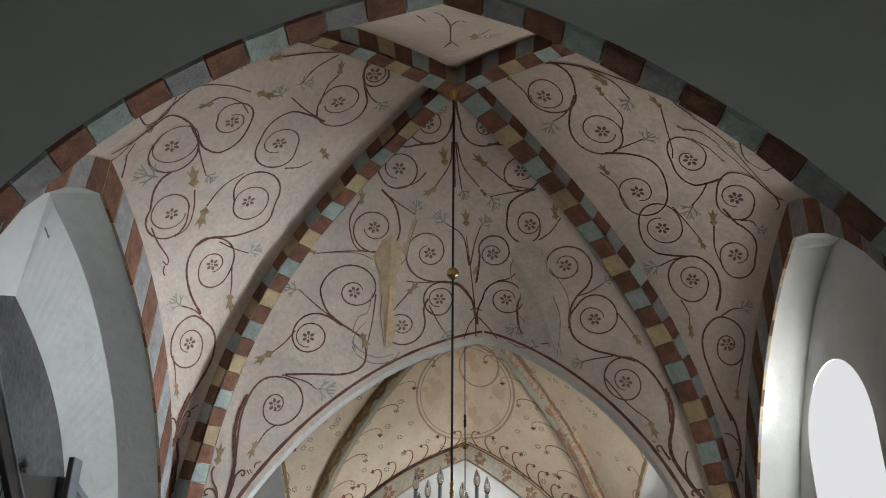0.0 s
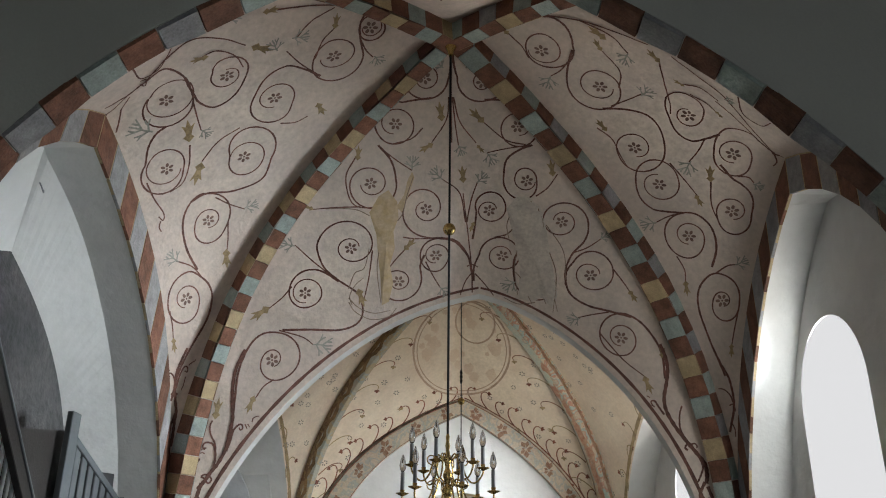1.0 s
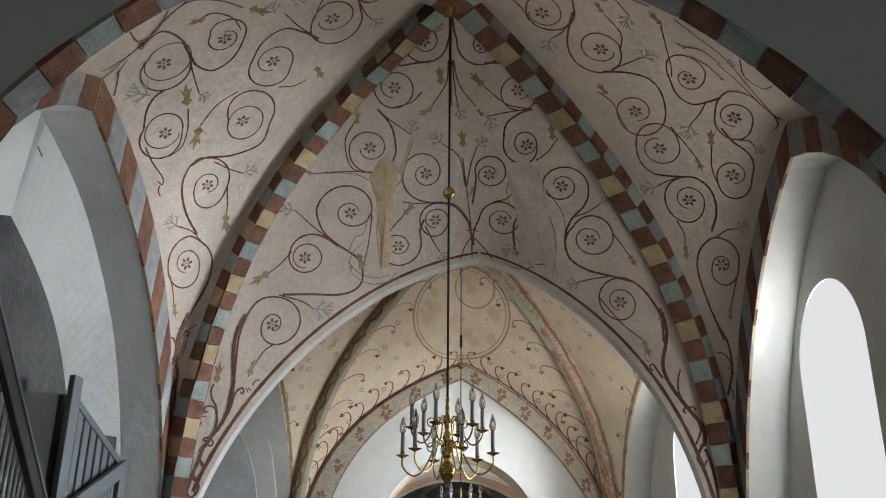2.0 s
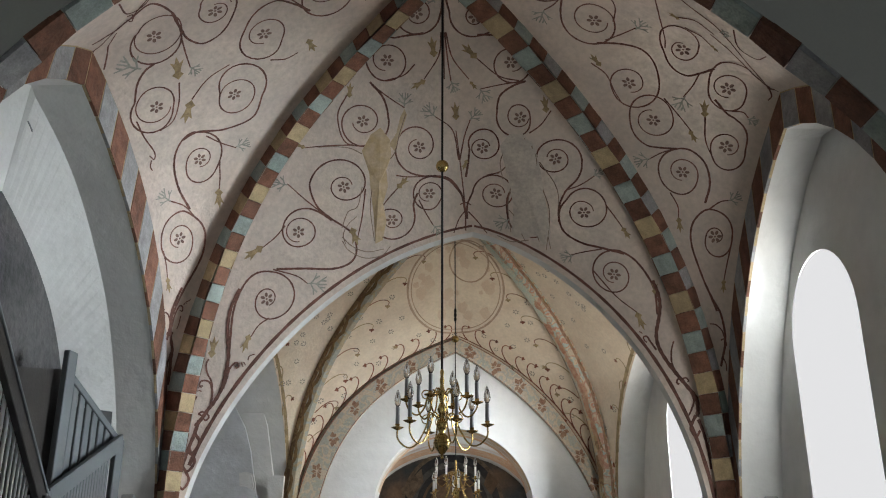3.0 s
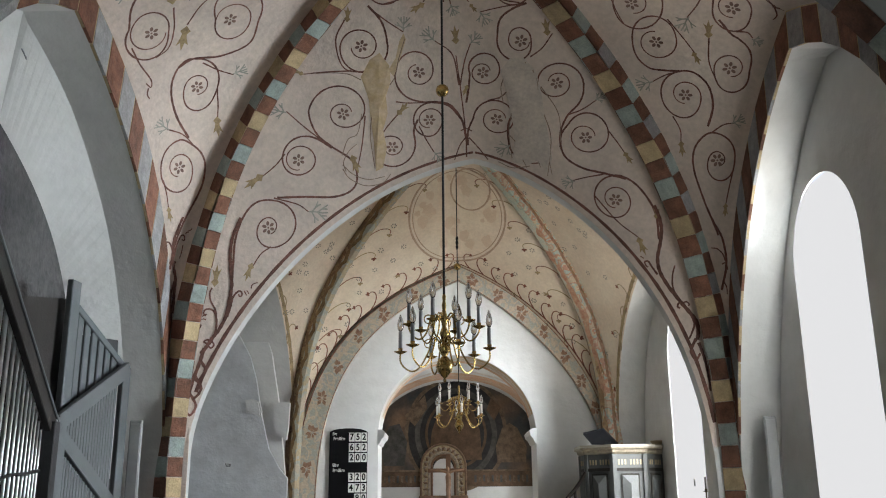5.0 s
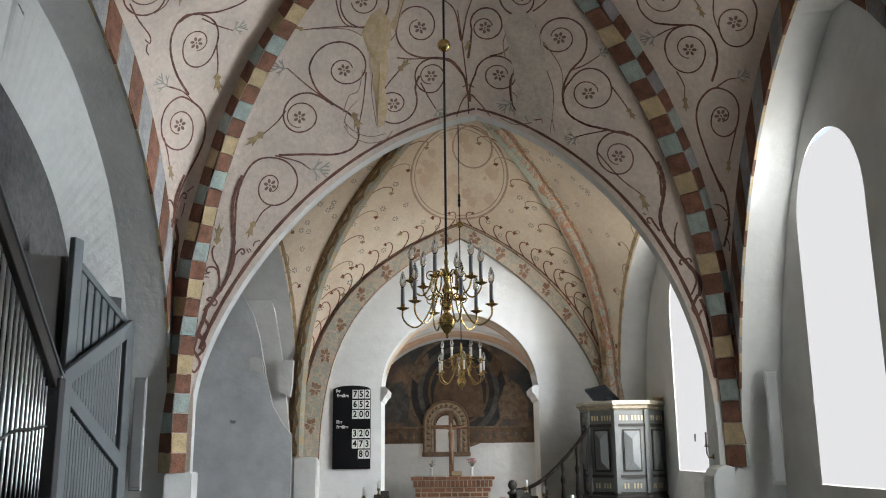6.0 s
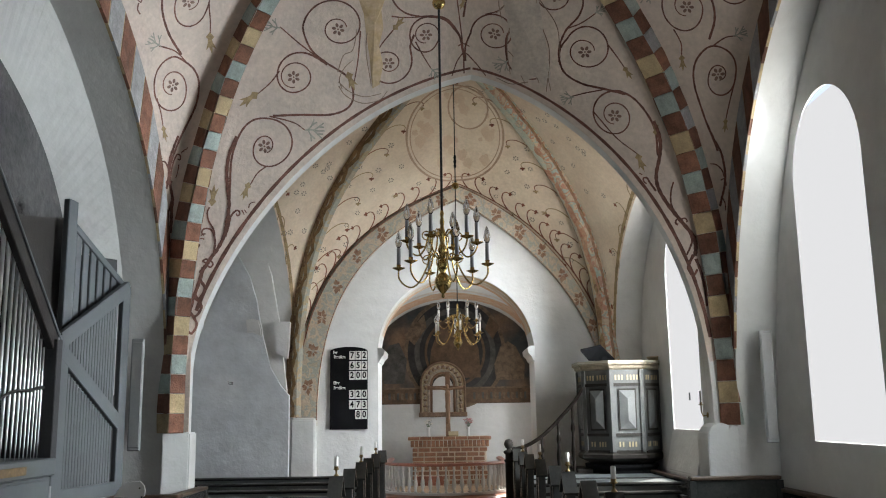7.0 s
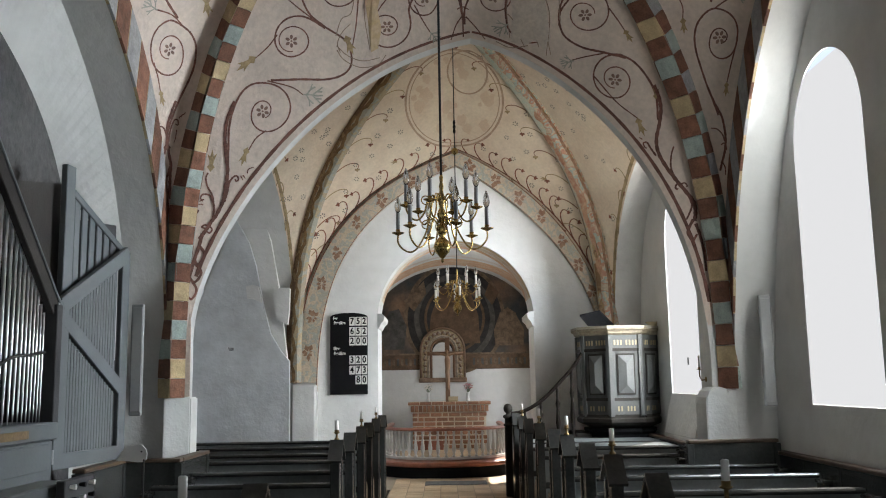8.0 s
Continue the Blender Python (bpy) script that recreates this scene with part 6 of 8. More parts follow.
def pulpit():
    c, R = Vector((2.33, 12.22, 0)), 0.56
    to_cam, right = Vector((-0.188, -0.98, 0)), Vector((0.98, -0.188, 0))
    root = tagged(empty("pulpit", Matrix.Translation(c)), "grey painted panelled wooden pulpit with gilded lettering bars", "pulpit")
    ang = [radians(-10 + 45 * k) for k in range(8)]
    ring = lambda r, z: [right * (r * math.sin(a)) + to_cam * (r * math.cos(a)) + Vector((0, 0, z)) for a in ang]

    def prism(name, levels, mat, parent, label=""):
        bm = bmesh.new()
        rows = [[bm.verts.new(p) for p in ring(r, z)] for r, z in levels]
        for a, b in zip(rows, rows[1:]):
            for k in range(8):
                bm.faces.new((a[k], a[(k + 1) % 8], b[(k + 1) % 8], b[k]))
        bm.faces.new(rows[0]), bm.faces.new(rows[-1])
        return part(name, bm, mat, parent, label)
    prism("body", [(R * 0.93, 1.12), (R * 0.97, 2.17)], M["pulpit_grey"], root)
    prism("base_moulding", [(R * 0.72, 0.98), (R * 0.98, 1.04), (R * 1.02, 1.06), (R * 1.02, 1.10), (R * 0.95, 1.13)], M["pulpit_dark"], root)
    prism("cornice", [(R * 0.96, 2.165), (R * 1.03, 2.19), (R * 1.04, 2.22), (R * 1.10, 2.235), (R * 1.10, 2.255)], M["worn_gilt"], root, "worn gilded cornice")
    prism("top_board", [(R * 1.10, 2.257), (R * 1.10, 2.285)], M["pale_top"], root, "pale worn top board")
    prism("foot", [(R * 0.80, 0.0), (R * 0.80, 0.90), (R * 0.86, 0.94), (R * 0.86, 0.978)], M["black"], root, "black painted foot")
    lo, hi = ring(R * 0.945, 1.12), ring(R * 0.97, 2.17)
    for k in range(8):
        a0, a1, b0, b1 = lo[k], lo[(k + 1) % 8], hi[k], hi[(k + 1) % 8]
        nrm = ((a0 + a1) / 2)
        nrm = Vector((nrm.x, nrm.y, 0)).normalized()
        P = lambda u, v, d=0.0: a0.lerp(a1, u).lerp(b0.lerp(b1, u), v) + nrm * d

        def plate(name, u0, u1, v0, v1, d, mat, parent, rise=0.0, label=""):
            bm = bmesh.new()
            f = [bm.verts.new(P(u, v, 0.0)) for u, v in ((u0, v0), (u1, v0), (u1, v1), (u0, v1))]
            g = [bm.verts.new(P(u, v, d)) for u, v in ((u0, v0), (u1, v0), (u1, v1), (u0, v1))]
            for i in range(4):
                bm.faces.new((f[i], f[(i + 1) % 4], g[(i + 1) % 4], g[i]))
            if rise:
                du, dv = (u1 - u0) * 0.5, (v1 - v0) * 0.22
                h = [bm.verts.new(P(u, v, d + rise)) for u, v in ((u0 + du, v0 + dv), (u0 + du, v1 - dv))]
                bm.faces.new((g[0], g[1], h[0])), bm.faces.new((g[1], g[2], h[1], h[0])), bm.faces.new((g[2], g[3], h[1])), bm.faces.new((g[3], g[0], h[0], h[1]))
            else:
                bm.faces.new(g)
            return part(name, bm, mat, parent, label)
        plate("stile", -0.02, 0.09, 0.02, 1.0, 0.022, M["pulpit_grey"], root)
        plate("stile", 0.91, 1.02, 0.02, 1.0, 0.022, M["pulpit_grey"], root)
        plate("rail", 0.09, 0.91, 0.20, 0.235, 0.018, M["pulpit_dark"], root)
        plate("rail", 0.09, 0.91, 0.80, 0.835, 0.018, M["pulpit_dark"], root)
        plate("rail", 0.09, 0.91, 0.0, 0.035, 0.018, M["pulpit_dark"], root)
        fr = plate("panel_frame", 0.22, 0.78, 0.27, 0.77, 0.012, M["pulpit_dark"], root)
        plate("raised_panel", 0.26, 0.74, 0.29, 0.75, 0.018, M["pulpit_grey"], fr, 0.03)
        for v, us in ((0.105, (0.2, 0.3, 0.5, 0.6, 0.7)), (0.905, (0.15, 0.25, 0.35, 0.52, 0.62, 0.72, 0.82))):
            for u in us:
                plate("letter_bar", u, u + 0.05, v - 0.03, v + 0.03, 0.004, M["gilt"], root)
    # sloping book rest that leans out towards the nave
    bm = bmesh.new()
    low, high = [Vector((1.94, 12.10, 2.305)), Vector((2.30, 12.20, 2.31))], [Vector((2.09, 12.03, 2.49)), Vector((1.81, 11.95, 2.43))]
    a = [bm.verts.new(p - c) for p in low + high]
    b = [bm.verts.new(p - c + Vector((0.01, 0.03, 0.025))) for p in low + high]
    bm.faces.new(a), bm.faces.new(b[::-1])
    for k in range(4):
        bm.faces.new((a[k], b[k], b[(k + 1) % 4], a[(k + 1) % 4]))
    rest = part("book_rest", bm, M["black"], root, "dark sloping book rest")
    box_part("book_rest_post", (-0.22, -0.10, 2.285), (-0.14, -0.02, 2.36), M["black"], root, 0.004)
    # stair with a sweeping handrail
    rail = smooth_line([(1.83, 1.95), (1.69, 1.75), (1.52, 1.57), (1.38, 1.43), (1.26, 1.33), (1.13, 1.25), (1.0, 1.20), (0.88, 1.18)], 5)
    tube_part("handrail", [(x - c.x, 12.0 - c.y, z) for x, z in rail], 0.024, M["dark_stain"], root, 8)
    for x, z in ((1.68, 1.735), (1.49, 1.535), (1.27, 1.335), (1.06, 1.22)):
        h = z - 0.75
        lathe_part("stair_baluster", [(0.026, 0), (0.028, h * 0.1), (0.016, h * 0.18), (0.032, h * 0.4), (0.017, h * 0.62), (0.03, h * 0.7), (0.016, h * 0.78), (0.018, h)], M["dark_stain"], root, 10, (x - c.x, 12.0 - c.y, 0.75))
    lathe_part("newel_post", [(0.05, 0), (0.05, 1.02), (0.062, 1.03), (0.062, 1.05), (0.046, 1.06), (0.046, 1.12), (0.068, 1.135), (0.068, 1.16), (0.03, 1.175), (0.026, 1.19), (0.045, 1.205), (0.058, 1.235), (0.058, 1.265), (0.04, 1.30), (0.01, 1.312)], M["pulpit_dark"], root, 14, (0.84 - c.x, 12.0 - c.y, 0))
    for i in range(5):
        box_part("step", (0.92 + 0.2 * i - c.x, 12.0 - c.y, 0.0), (1.12 + 0.2 * i - c.x, 12.75 - c.y, 0.2 + 0.18 * i), M["pulpit_dark"], root, 0.008)


pulpit()
bowl = lathe_part("brass_bowl", [(0.05, 0), (0.08, 0.02), (0.10, 0.045), (0.105, 0.06), (0.095, 0.055), (0.03, 0.02)], M["gilt"], None, 18, (2.80, 12.05, 2.286))
tagged(bowl, "small brass bowl on the pulpit's edge", "bowl")

# ---------------------------------------------------------------- hymn board


def text_part(name, body, size, m, mat, parent, label=""):
    cu = bpy.data.curves.new(name, "FONT")
    cu.body, cu.size, cu.align_x, cu.align_y, cu.extrude = body, size, "CENTER", "CENTER", 0.0015
    cu.offset = size * 0.03
    tmp = bpy.data.objects.new(name, cu)
    scene.collection.objects.link(tmp)
    bpy.context.view_layer.update()
    me = bpy.data.meshes.new_from_object(tmp.evaluated_get(bpy.context.evaluated_depsgraph_get()))
    bpy.data.objects.remove(tmp)
    me.materials.clear()
    me.materials.append(mat)
    me.transform(m)
    ob = new(name, me)
    ob.parent = parent
    return ob


def hymn_board():
    root = tagged(empty("hymn_board", pose(-1.62, 13.195, 1.45)), "black hymn board with white number cards on the white wall", "hymn board")
    w, h = 0.54, 1.11
    bm = bmesh.new()
    pts = [(0, 0), (w, 0), (w, h)] + [(w / 2 + w / 2 * math.cos(t), h + 0.06 * math.sin(t)) for t in [math.pi * i / 12 for i in range(1, 12)]] + [(0, h)]
    f = [bm.verts.new((x, -0.035, z)) for x, z in pts]
    g = [bm.verts.new((x, 0, z)) for x, z in pts]
    bm.faces.new(f), bm.faces.new(g[::-1])
    for i in range(len(pts)):
        bm.faces.new((f[i], f[(i + 1) % len(pts)], g[(i + 1) % len(pts)], g[i]))
    bmesh.ops.bevel(bm, geom=[e for e in bm.edges if abs(e.verts[0].co.y - e.verts[1].co.y) < 1e-4 and e.verts[0].co.y < -0.03], offset=0.008, segments=2, affect="EDGES")
    board = part("board", bm, M["black"], root)
    up = Matrix.Rotation(radians(90), 4, "X")
    rows = [("752", 1.045), ("652", 0.90), ("200", 0.76), ("320", 0.49), ("473", 0.345), (" 80", 0.205)]
    for digits, z in rows:
        for k, d in enumerate(digits):
            if d == " ":
                continue
            x = 0.318 + 0.088 * k
            card = box_part("number_card", (x - 0.04, -0.041, z - 0.062), (x + 0.04, -0.036, z + 0.062), M["white_card"], root, 0.001)
            text_part("digit", d, 0.125, Matrix.Translation((x, -0.0425, z)) @ up @ Matrix.Diagonal((0.85, 1, 1, 1)), M["black"], card)
    for word, x, z in (("Før", 0.075, 1.09), ("Prædiken", 0.14, 1.025), ("Efter", 0.095, 0.655), ("Prædiken", 0.14, 0.585)):
        text_part("lettering", word, 0.062, Matrix.Translation((x, -0.037, z)) @ up @ Matrix.Diagonal((0.72, 1, 1, 1)), M["white_card"], root)


hymn_board()

# ---------------------------------------------------------------- chancel


def altar():
    root = tagged(empty("altar", pose(0.11, 16.95, 0)), "red brick altar with pale mortar joints", "altar")
    core = box_part("mortar_core", (-0.655, -0.30, 0), (0.655, 0.35, 1.10), M["mortar"], root, 0.003)
    shared = {}

    def brick(x0, x1, y0, y1, z0, z1):
        key = (round(x1 - x0, 3), round(y1 - y0, 3), round(z1 - z0, 3))
        if key not in shared:
            bm = bmesh.new()
            add_box(bm, (0, 0, 0), key, 0.004)
            ob = part("brick", bm, M["altar_brick"], root)
            shared[key] = ob.data
        else:
            ob = new("brick", shared[key])
            ob.parent = root
        ob.location = (x0, y0, z0)
    z = 0.02
    for row in range(13):
        x = -0.668 - (0.11 if row % 2 else 0)
        i = 0
        while x < 0.66:
            ln = 0.195 if (i + row) % 3 else 0.09
            a, b = max(x, -0.668), min(x + ln, 0.668)
            if b - a > 0.03:
                brick(a, b, -0.312, -0.2, z, z + 0.060)
            x += ln + 0.022
            i += 1
        z += 0.081
    # projecting upright courses under the slab
    for k in range(19):
        x = -0.70 + k * 0.0745
        brick(x, x + 0.06, -0.345, -0.2, 1.075, 1.19)
    for k in range(7):
        x = -0.745 + k * 0.214
        brick(x, x + 0.203, -0.385, -0.15, 1.20, 1.25)
    box_part("slab", (-0.74, -0.36, 1.185), (0.74, 0.38, 1.246), M["mortar"], root, 0.006)
    box_part("cloth_panel", (-0.62, -0.334, 0.12), (-0.12, -0.322, 0.56), M["rail_red"], root, 0.003, "red cloth on the altar's front")


altar()


def vase(x, y, z, petal, label):
    root = tagged(empty("flower_vase", pose(x, y, z)), label, "vase", "vases on the altar")
    lathe_part("vase", [(0.03, 0), (0.034, 0.02), (0.026, 0.08), (0.03, 0.14), (0.04, 0.17), (0.036, 0.17), (0.024, 0.12)], M["porcelain"], root, 14)
    rng = random.Random(int(x * 100) + 7)
    bm, bp = bmesh.new(), bmesh.new()
    for k in range(16):
        a, r, h = rng.uniform(0, 6.28), rng.uniform(0.02, 0.09), rng.uniform(0.22, 0.32)
        tip = (r * math.cos(a), r * math.sin(a), h)
        add_tube(bm, [(0, 0, 0.14), (tip[0] * 0.5, tip[1] * 0.5, 0.2), tip], 0.003, 4)
        for j in range(5):
            b = 6.28 * j / 5
            p = Vector(tip) + Vector((0.018 * math.cos(b), 0.018 * math.sin(b), rng.uniform(-0.004, 0.01)))
            bmesh.ops.create_icosphere(bp, subdivisions=1, radius=0.012, matrix=Matrix.Translation(p) @ Matrix.Diagonal((1, 1, 0.5, 1)))
    part("stems", bm, M["stem_green"], root)
    part("flowers", bp, petal, root)


vase(-0.27, 16.75, 1.252, M["petal_white"], "white vase with pale flowers on the altar")
vase(0.45, 16.75, 1.252, M["petal_pink"], "white vase with pink flowers on the altar")


def crucifix():
    root = tagged(empty("crucifix", pose(0.12, 16.72, 1.252)), "dark wooden crucifix with a carved figure standing on the altar", "crucifix")
    box_part("upright", (-0.075, -0.02, 0.0), (0.01, 0.02, 1.16), M["cross_wood"], root, 0.006)
    box_part("crossbeam", (-0.40, -0.022, 0.835), (0.29, 0.018, 0.905), M["cross_wood"], root, 0.006)
    bm = bmesh.new()
    add_tube(bm, [(-0.03, -0.045, 0.22), (-0.028, -0.055, 0.40), (-0.04, -0.055, 0.52), (-0.03, -0.06, 0.62), (-0.035, -0.055, 0.76), (-0.035, -0.055, 0.83)], [0.020, 0.030, 0.040, 0.046, 0.052, 0.028], 8)
    add_tube(bm, [(-0.36, -0.03, 0.88), (-0.18, -0.045, 0.865), (-0.035, -0.055, 0.83), (0.10, -0.045, 0.865), (0.25, -0.03, 0.885)], [0.014, 0.018, 0.026, 0.018, 0.014], 7)
    bmesh.ops.create_icosphere(bm, subdivisions=2, radius=0.042, matrix=Matrix.Translation((-0.045, -0.065, 0.89)) @ Matrix.Diagonal((0.8, 0.9, 1.15, 1)))
    part("carved_figure", bm, M["corpus"], root, smooth=True)


crucifix()
stand = empty("missal_stand", pose(0.18, 16.66, 1.252))
tagged(stand, "small gilded book stand on the altar", "book stand")
box_part("foot", (-0.08, -0.05, 0), (0.08, 0.05, 0.02), M["gilt"], stand, 0.004)
box_part("rest", (-0.09, -0.06, 0), (0.09, 0.06, 0.012), M["gilt"], stand, 0.003, m=Matrix.Translation((0, 0, 0.05)) @ Matrix.Rotation(radians(35), 4, "X"))


def retable():
    """A carved round-headed frame on the wall, round a pale niche."""
    root = tagged(empty("carved_niche_frame", pose(0.0, 17.99, 1.6)), "carved brown stone frame round a pale arched niche", "niche frame")
    w, hs = 0.45, 0.62
    box_part("sill", (-w - 0.02, -0.10, 0), (w + 0.02, 0.0, 0.09), M["carved"], root, 0.01)
    niche = [(-0.2, 0.09)] + [(-0.2 * math.cos(t), hs - 0.06 + 0.22 * math.sin(t)) for t in [math.pi * i / 14 for i in range(15)]] + [(0.2, 0.09)]
    bm = bmesh.new()
    bm.faces.new([bm.verts.new((x, -0.02, z)) for x, z in niche])
    part("niche_back", bm, M["limewash"], root, "pale niche")
    for off, r, mat in ((0.275, 0.026, M["carved_pale"]), (0.43, 0.022, M["carved"]), (0.225, 0.022, M["cross_wood"])):
        path = [(-off, -0.06, 0.09)] + [(-off * math.cos(t), -0.06, hs + off * math.sin(t)) for t in [math.pi * i / 18 for i in range(19)]] + [(off, -0.06, 0.09)]
        tube_part("moulding", path, r, mat, root, 8)
    # carved foliage between the mouldings
    path = [(-0.345, 0.09 + 0.53 * i / 9) for i in range(10)] + [(-0.345 * math.cos(t), hs + 0.345 * math.sin(t)) for t in [math.pi * i / 22 for i in range(1, 22)]] + [(0.345, 0.62 - 0.53 * i / 9) for i in range(10)]
    for i, (x, z) in enumerate(path):
        bm = bmesh.new()
        a = math.atan2(z - 0.5, x) + (0.7 if i % 2 else -0.7)
        bmesh.ops.create_icosphere(bm, subdivisions=1, radius=0.045, matrix=Matrix.Translation((x, -0.055, z)) @ Matrix.Rotation(-a, 4, "Y") @ Matrix.Diagonal((1.25, 0.6, 0.55, 1)))
        part("carved_leaf", bm, M["carved_pale"] if i % 2 else M["carved"], root, smooth=True)
    bm = bmesh.new()
    pts = [(-w, 0.09)] + [(-w * math.cos(t), hs + w * math.sin(t)) for t in [math.pi * i / 20 for i in range(21)]] + [(w, 0.09)]
    f = [bm.verts.new((x, -0.045, z)) for x, z in pts]
    g = [bm.verts.new((x, -0.004, z)) for x, z in pts]
    for i in range(len(pts) - 1):
        bm.faces.new((f[i], f[i + 1], g[i + 1], g[i]))
    inner = [bm.verts.new((x * 0.5, -0.045, 0.09 + (z - 0.09) * 0.80)) for x, z in pts]
    for i in range(len(pts) - 1):
        bm.faces.new((f[i], f[i + 1], inner[i + 1], inner[i]))
    part("frame_ground", bm, M["east_rib"], root)


retable()


def mural():
    """Faded dark wall painting behind the altar: broad rings, an inscription band and brown fields."""
    m = bpy.data.materials.new("faded_wall_painting")
    m.use_nodes = True
    nt = m.node_tree
    b = nt.nodes["Principled BSDF"]
    b.inputs["Roughness"].default_value = 0.9
    geo = nt.nodes.new("ShaderNodeNewGeometry")
    n1, n2, n3 = (nt.nodes.new("ShaderNodeTexNoise") for _ in range(3))
    for n, s in ((n1, 1.6), (n2, 5.0), (n3, 30.0)):
        n.inputs["Scale"].default_value, n.inputs["Detail"].default_value = s, 6
        nt.links.new(geo.outputs["Position"], n.inputs["Vector"])
    r1 = nt.nodes.new("ShaderNodeValToRGB")
    e = r1.color_ramp.elements
    e[0].position, e[0].color = 0.36, (0.040, 0.045, 0.050, 1)
    e[1].position, e[1].color = 0.68, (0.20, 0.125, 0.075, 1)
    k = e.new(0.5)
    k.color = (0.095, 0.075, 0.060, 1)
    nt.links.new(n1.outputs[0], r1.inputs[0])
    mx = nt.nodes.new("ShaderNodeMix")
    mx.data_type, mx.blend_type = "RGBA", "OVERLAY"
    mx.inputs["Factor"].default_value = 0.7
    nt.links.new(r1.outputs[0], mx.inputs["A"]), nt.links.new(n2.outputs[0], mx.inputs["B"])
    mx2 = nt.nodes.new("ShaderNodeMix")
    mx2.data_type, mx2.blend_type = "RGBA", "OVERLAY"
    mx2.inputs["Factor"].default_value = 0.35
    nt.links.new(mx.outputs["Result"], mx2.inputs["A"]), nt.links.new(n3.outputs[0], mx2.inputs["B"])
    nt.links.new(mx2.outputs["Result"], b.inputs["Base Color"])
    x0, x1, zb, zs, zt, y = -1.49, 1.93, 1.85, 2.45, 3.86, 17.99
    cx = (x0 + x1) / 2
    pts = [(x0, zb), (x1, zb)] + [(cx + (x1 - x0) / 2 * math.cos(t), zs + (zt - zs) * math.sin(t)) for t in [math.pi * i / 28 for i in range(29)]]
    root = mesh_from("wall_painting", [(p[0], y, p[1]) for p in pts], [tuple(range(len(pts)))], m)
    tagged(root, "faded dark brown and blue-grey wall painting behind the altar", "mural")
    brown = material("mural_paint_brown", (0.17, 0.105, 0.062), vary=0.3, scale=7, bump=0)
    slate = material("mural_paint_slate", (0.12, 0.115, 0.105), vary=0.35, scale=7, bump=0)
    pale = material("mural_paint_pale_brown", (0.24, 0.17, 0.11), vary=0.35, scale=9, bump=0)
    blue = material("mural_paint_dark_blue", (0.045, 0.045, 0.046), vary=0.35, scale=7, bump=0)

    def ring(cx, cz, r0, r1, squash, mat, lift, a0=0.0, a1=360.0):
        v, f = [], []
        for i in range(49):
            t = radians(a0 + (a1 - a0) * i / 48)
            for r in (r0, r1):
                v.append((cx + r * math.cos(t), y - lift, cz + r * squash * math.sin(t)))
        for i in range(48):
            f.append((2 * i, 2 * i + 1, 2 * i + 3, 2 * i + 2))
        mesh_from("painted_ring", v, f, mat, root)

    def field(pts, mat, lift):
        mesh_from("painted_field", [(x, y - lift, z) for x, z in pts], [tuple(range(len(pts)))], mat, root)
    for r0, r1, mat, lift in ((0.0, 0.95, blue, 0.003), (0.93, 1.0, pale, 0.006), (0.70, 0.80, slate, 0.006), (0.55, 0.60, brown, 0.006)):
        ring(0.25, 2.85, r0 + 0.0001, r1, 1.1, mat, lift)
    field([(-0.28, 2.35), (0.75, 2.35), (0.72, 2.9), (0.55, 3.45), (0.28, 3.6), (-0.02, 3.45), (-0.22, 2.9)], brown, 0.009)
    field([(-1.2, 1.86), (1.7, 1.86), (1.7, 2.14), (-1.2, 2.14)], brown, 0.010)
    for k in range(34):
        x = -1.15 + k * 0.083
        if abs(x - 0.02) > 0.5:
            field([(x, 1.93 + 0.02 * (k % 3)), (x + 0.045, 1.93), (x + 0.045, 2.05 + 0.02 * (k % 2)), (x, 2.06)], slate if k % 2 else pale, 0.013)
    field([(-1.2, 2.14), (1.7, 2.14), (1.7, 2.17), (-1.2, 2.17)], pale, 0.012)
    field([(1.05, 2.3), (1.6, 2.3), (1.62, 2.6), (1.45, 2.95), (1.30, 3.05), (1.15, 2.95), (1.02, 2.6)], pale, 0.009)
    field([(-1.15, 2.25), (-0.75, 2.25), (-0.7, 2.7), (-0.85, 3.05), (-1.05, 3.0), (-1.2, 2.7)], slate, 0.009)
    field([(-0.75, 3.2), (-0.55, 3.0), (-0.30, 3.35), (-0.35, 3.6)], pale, 0.009)
    field([(1.0, 3.1), (0.85, 3.3), (0.95, 3.55), (1.15, 3.35)], brown, 0.009)


mural()


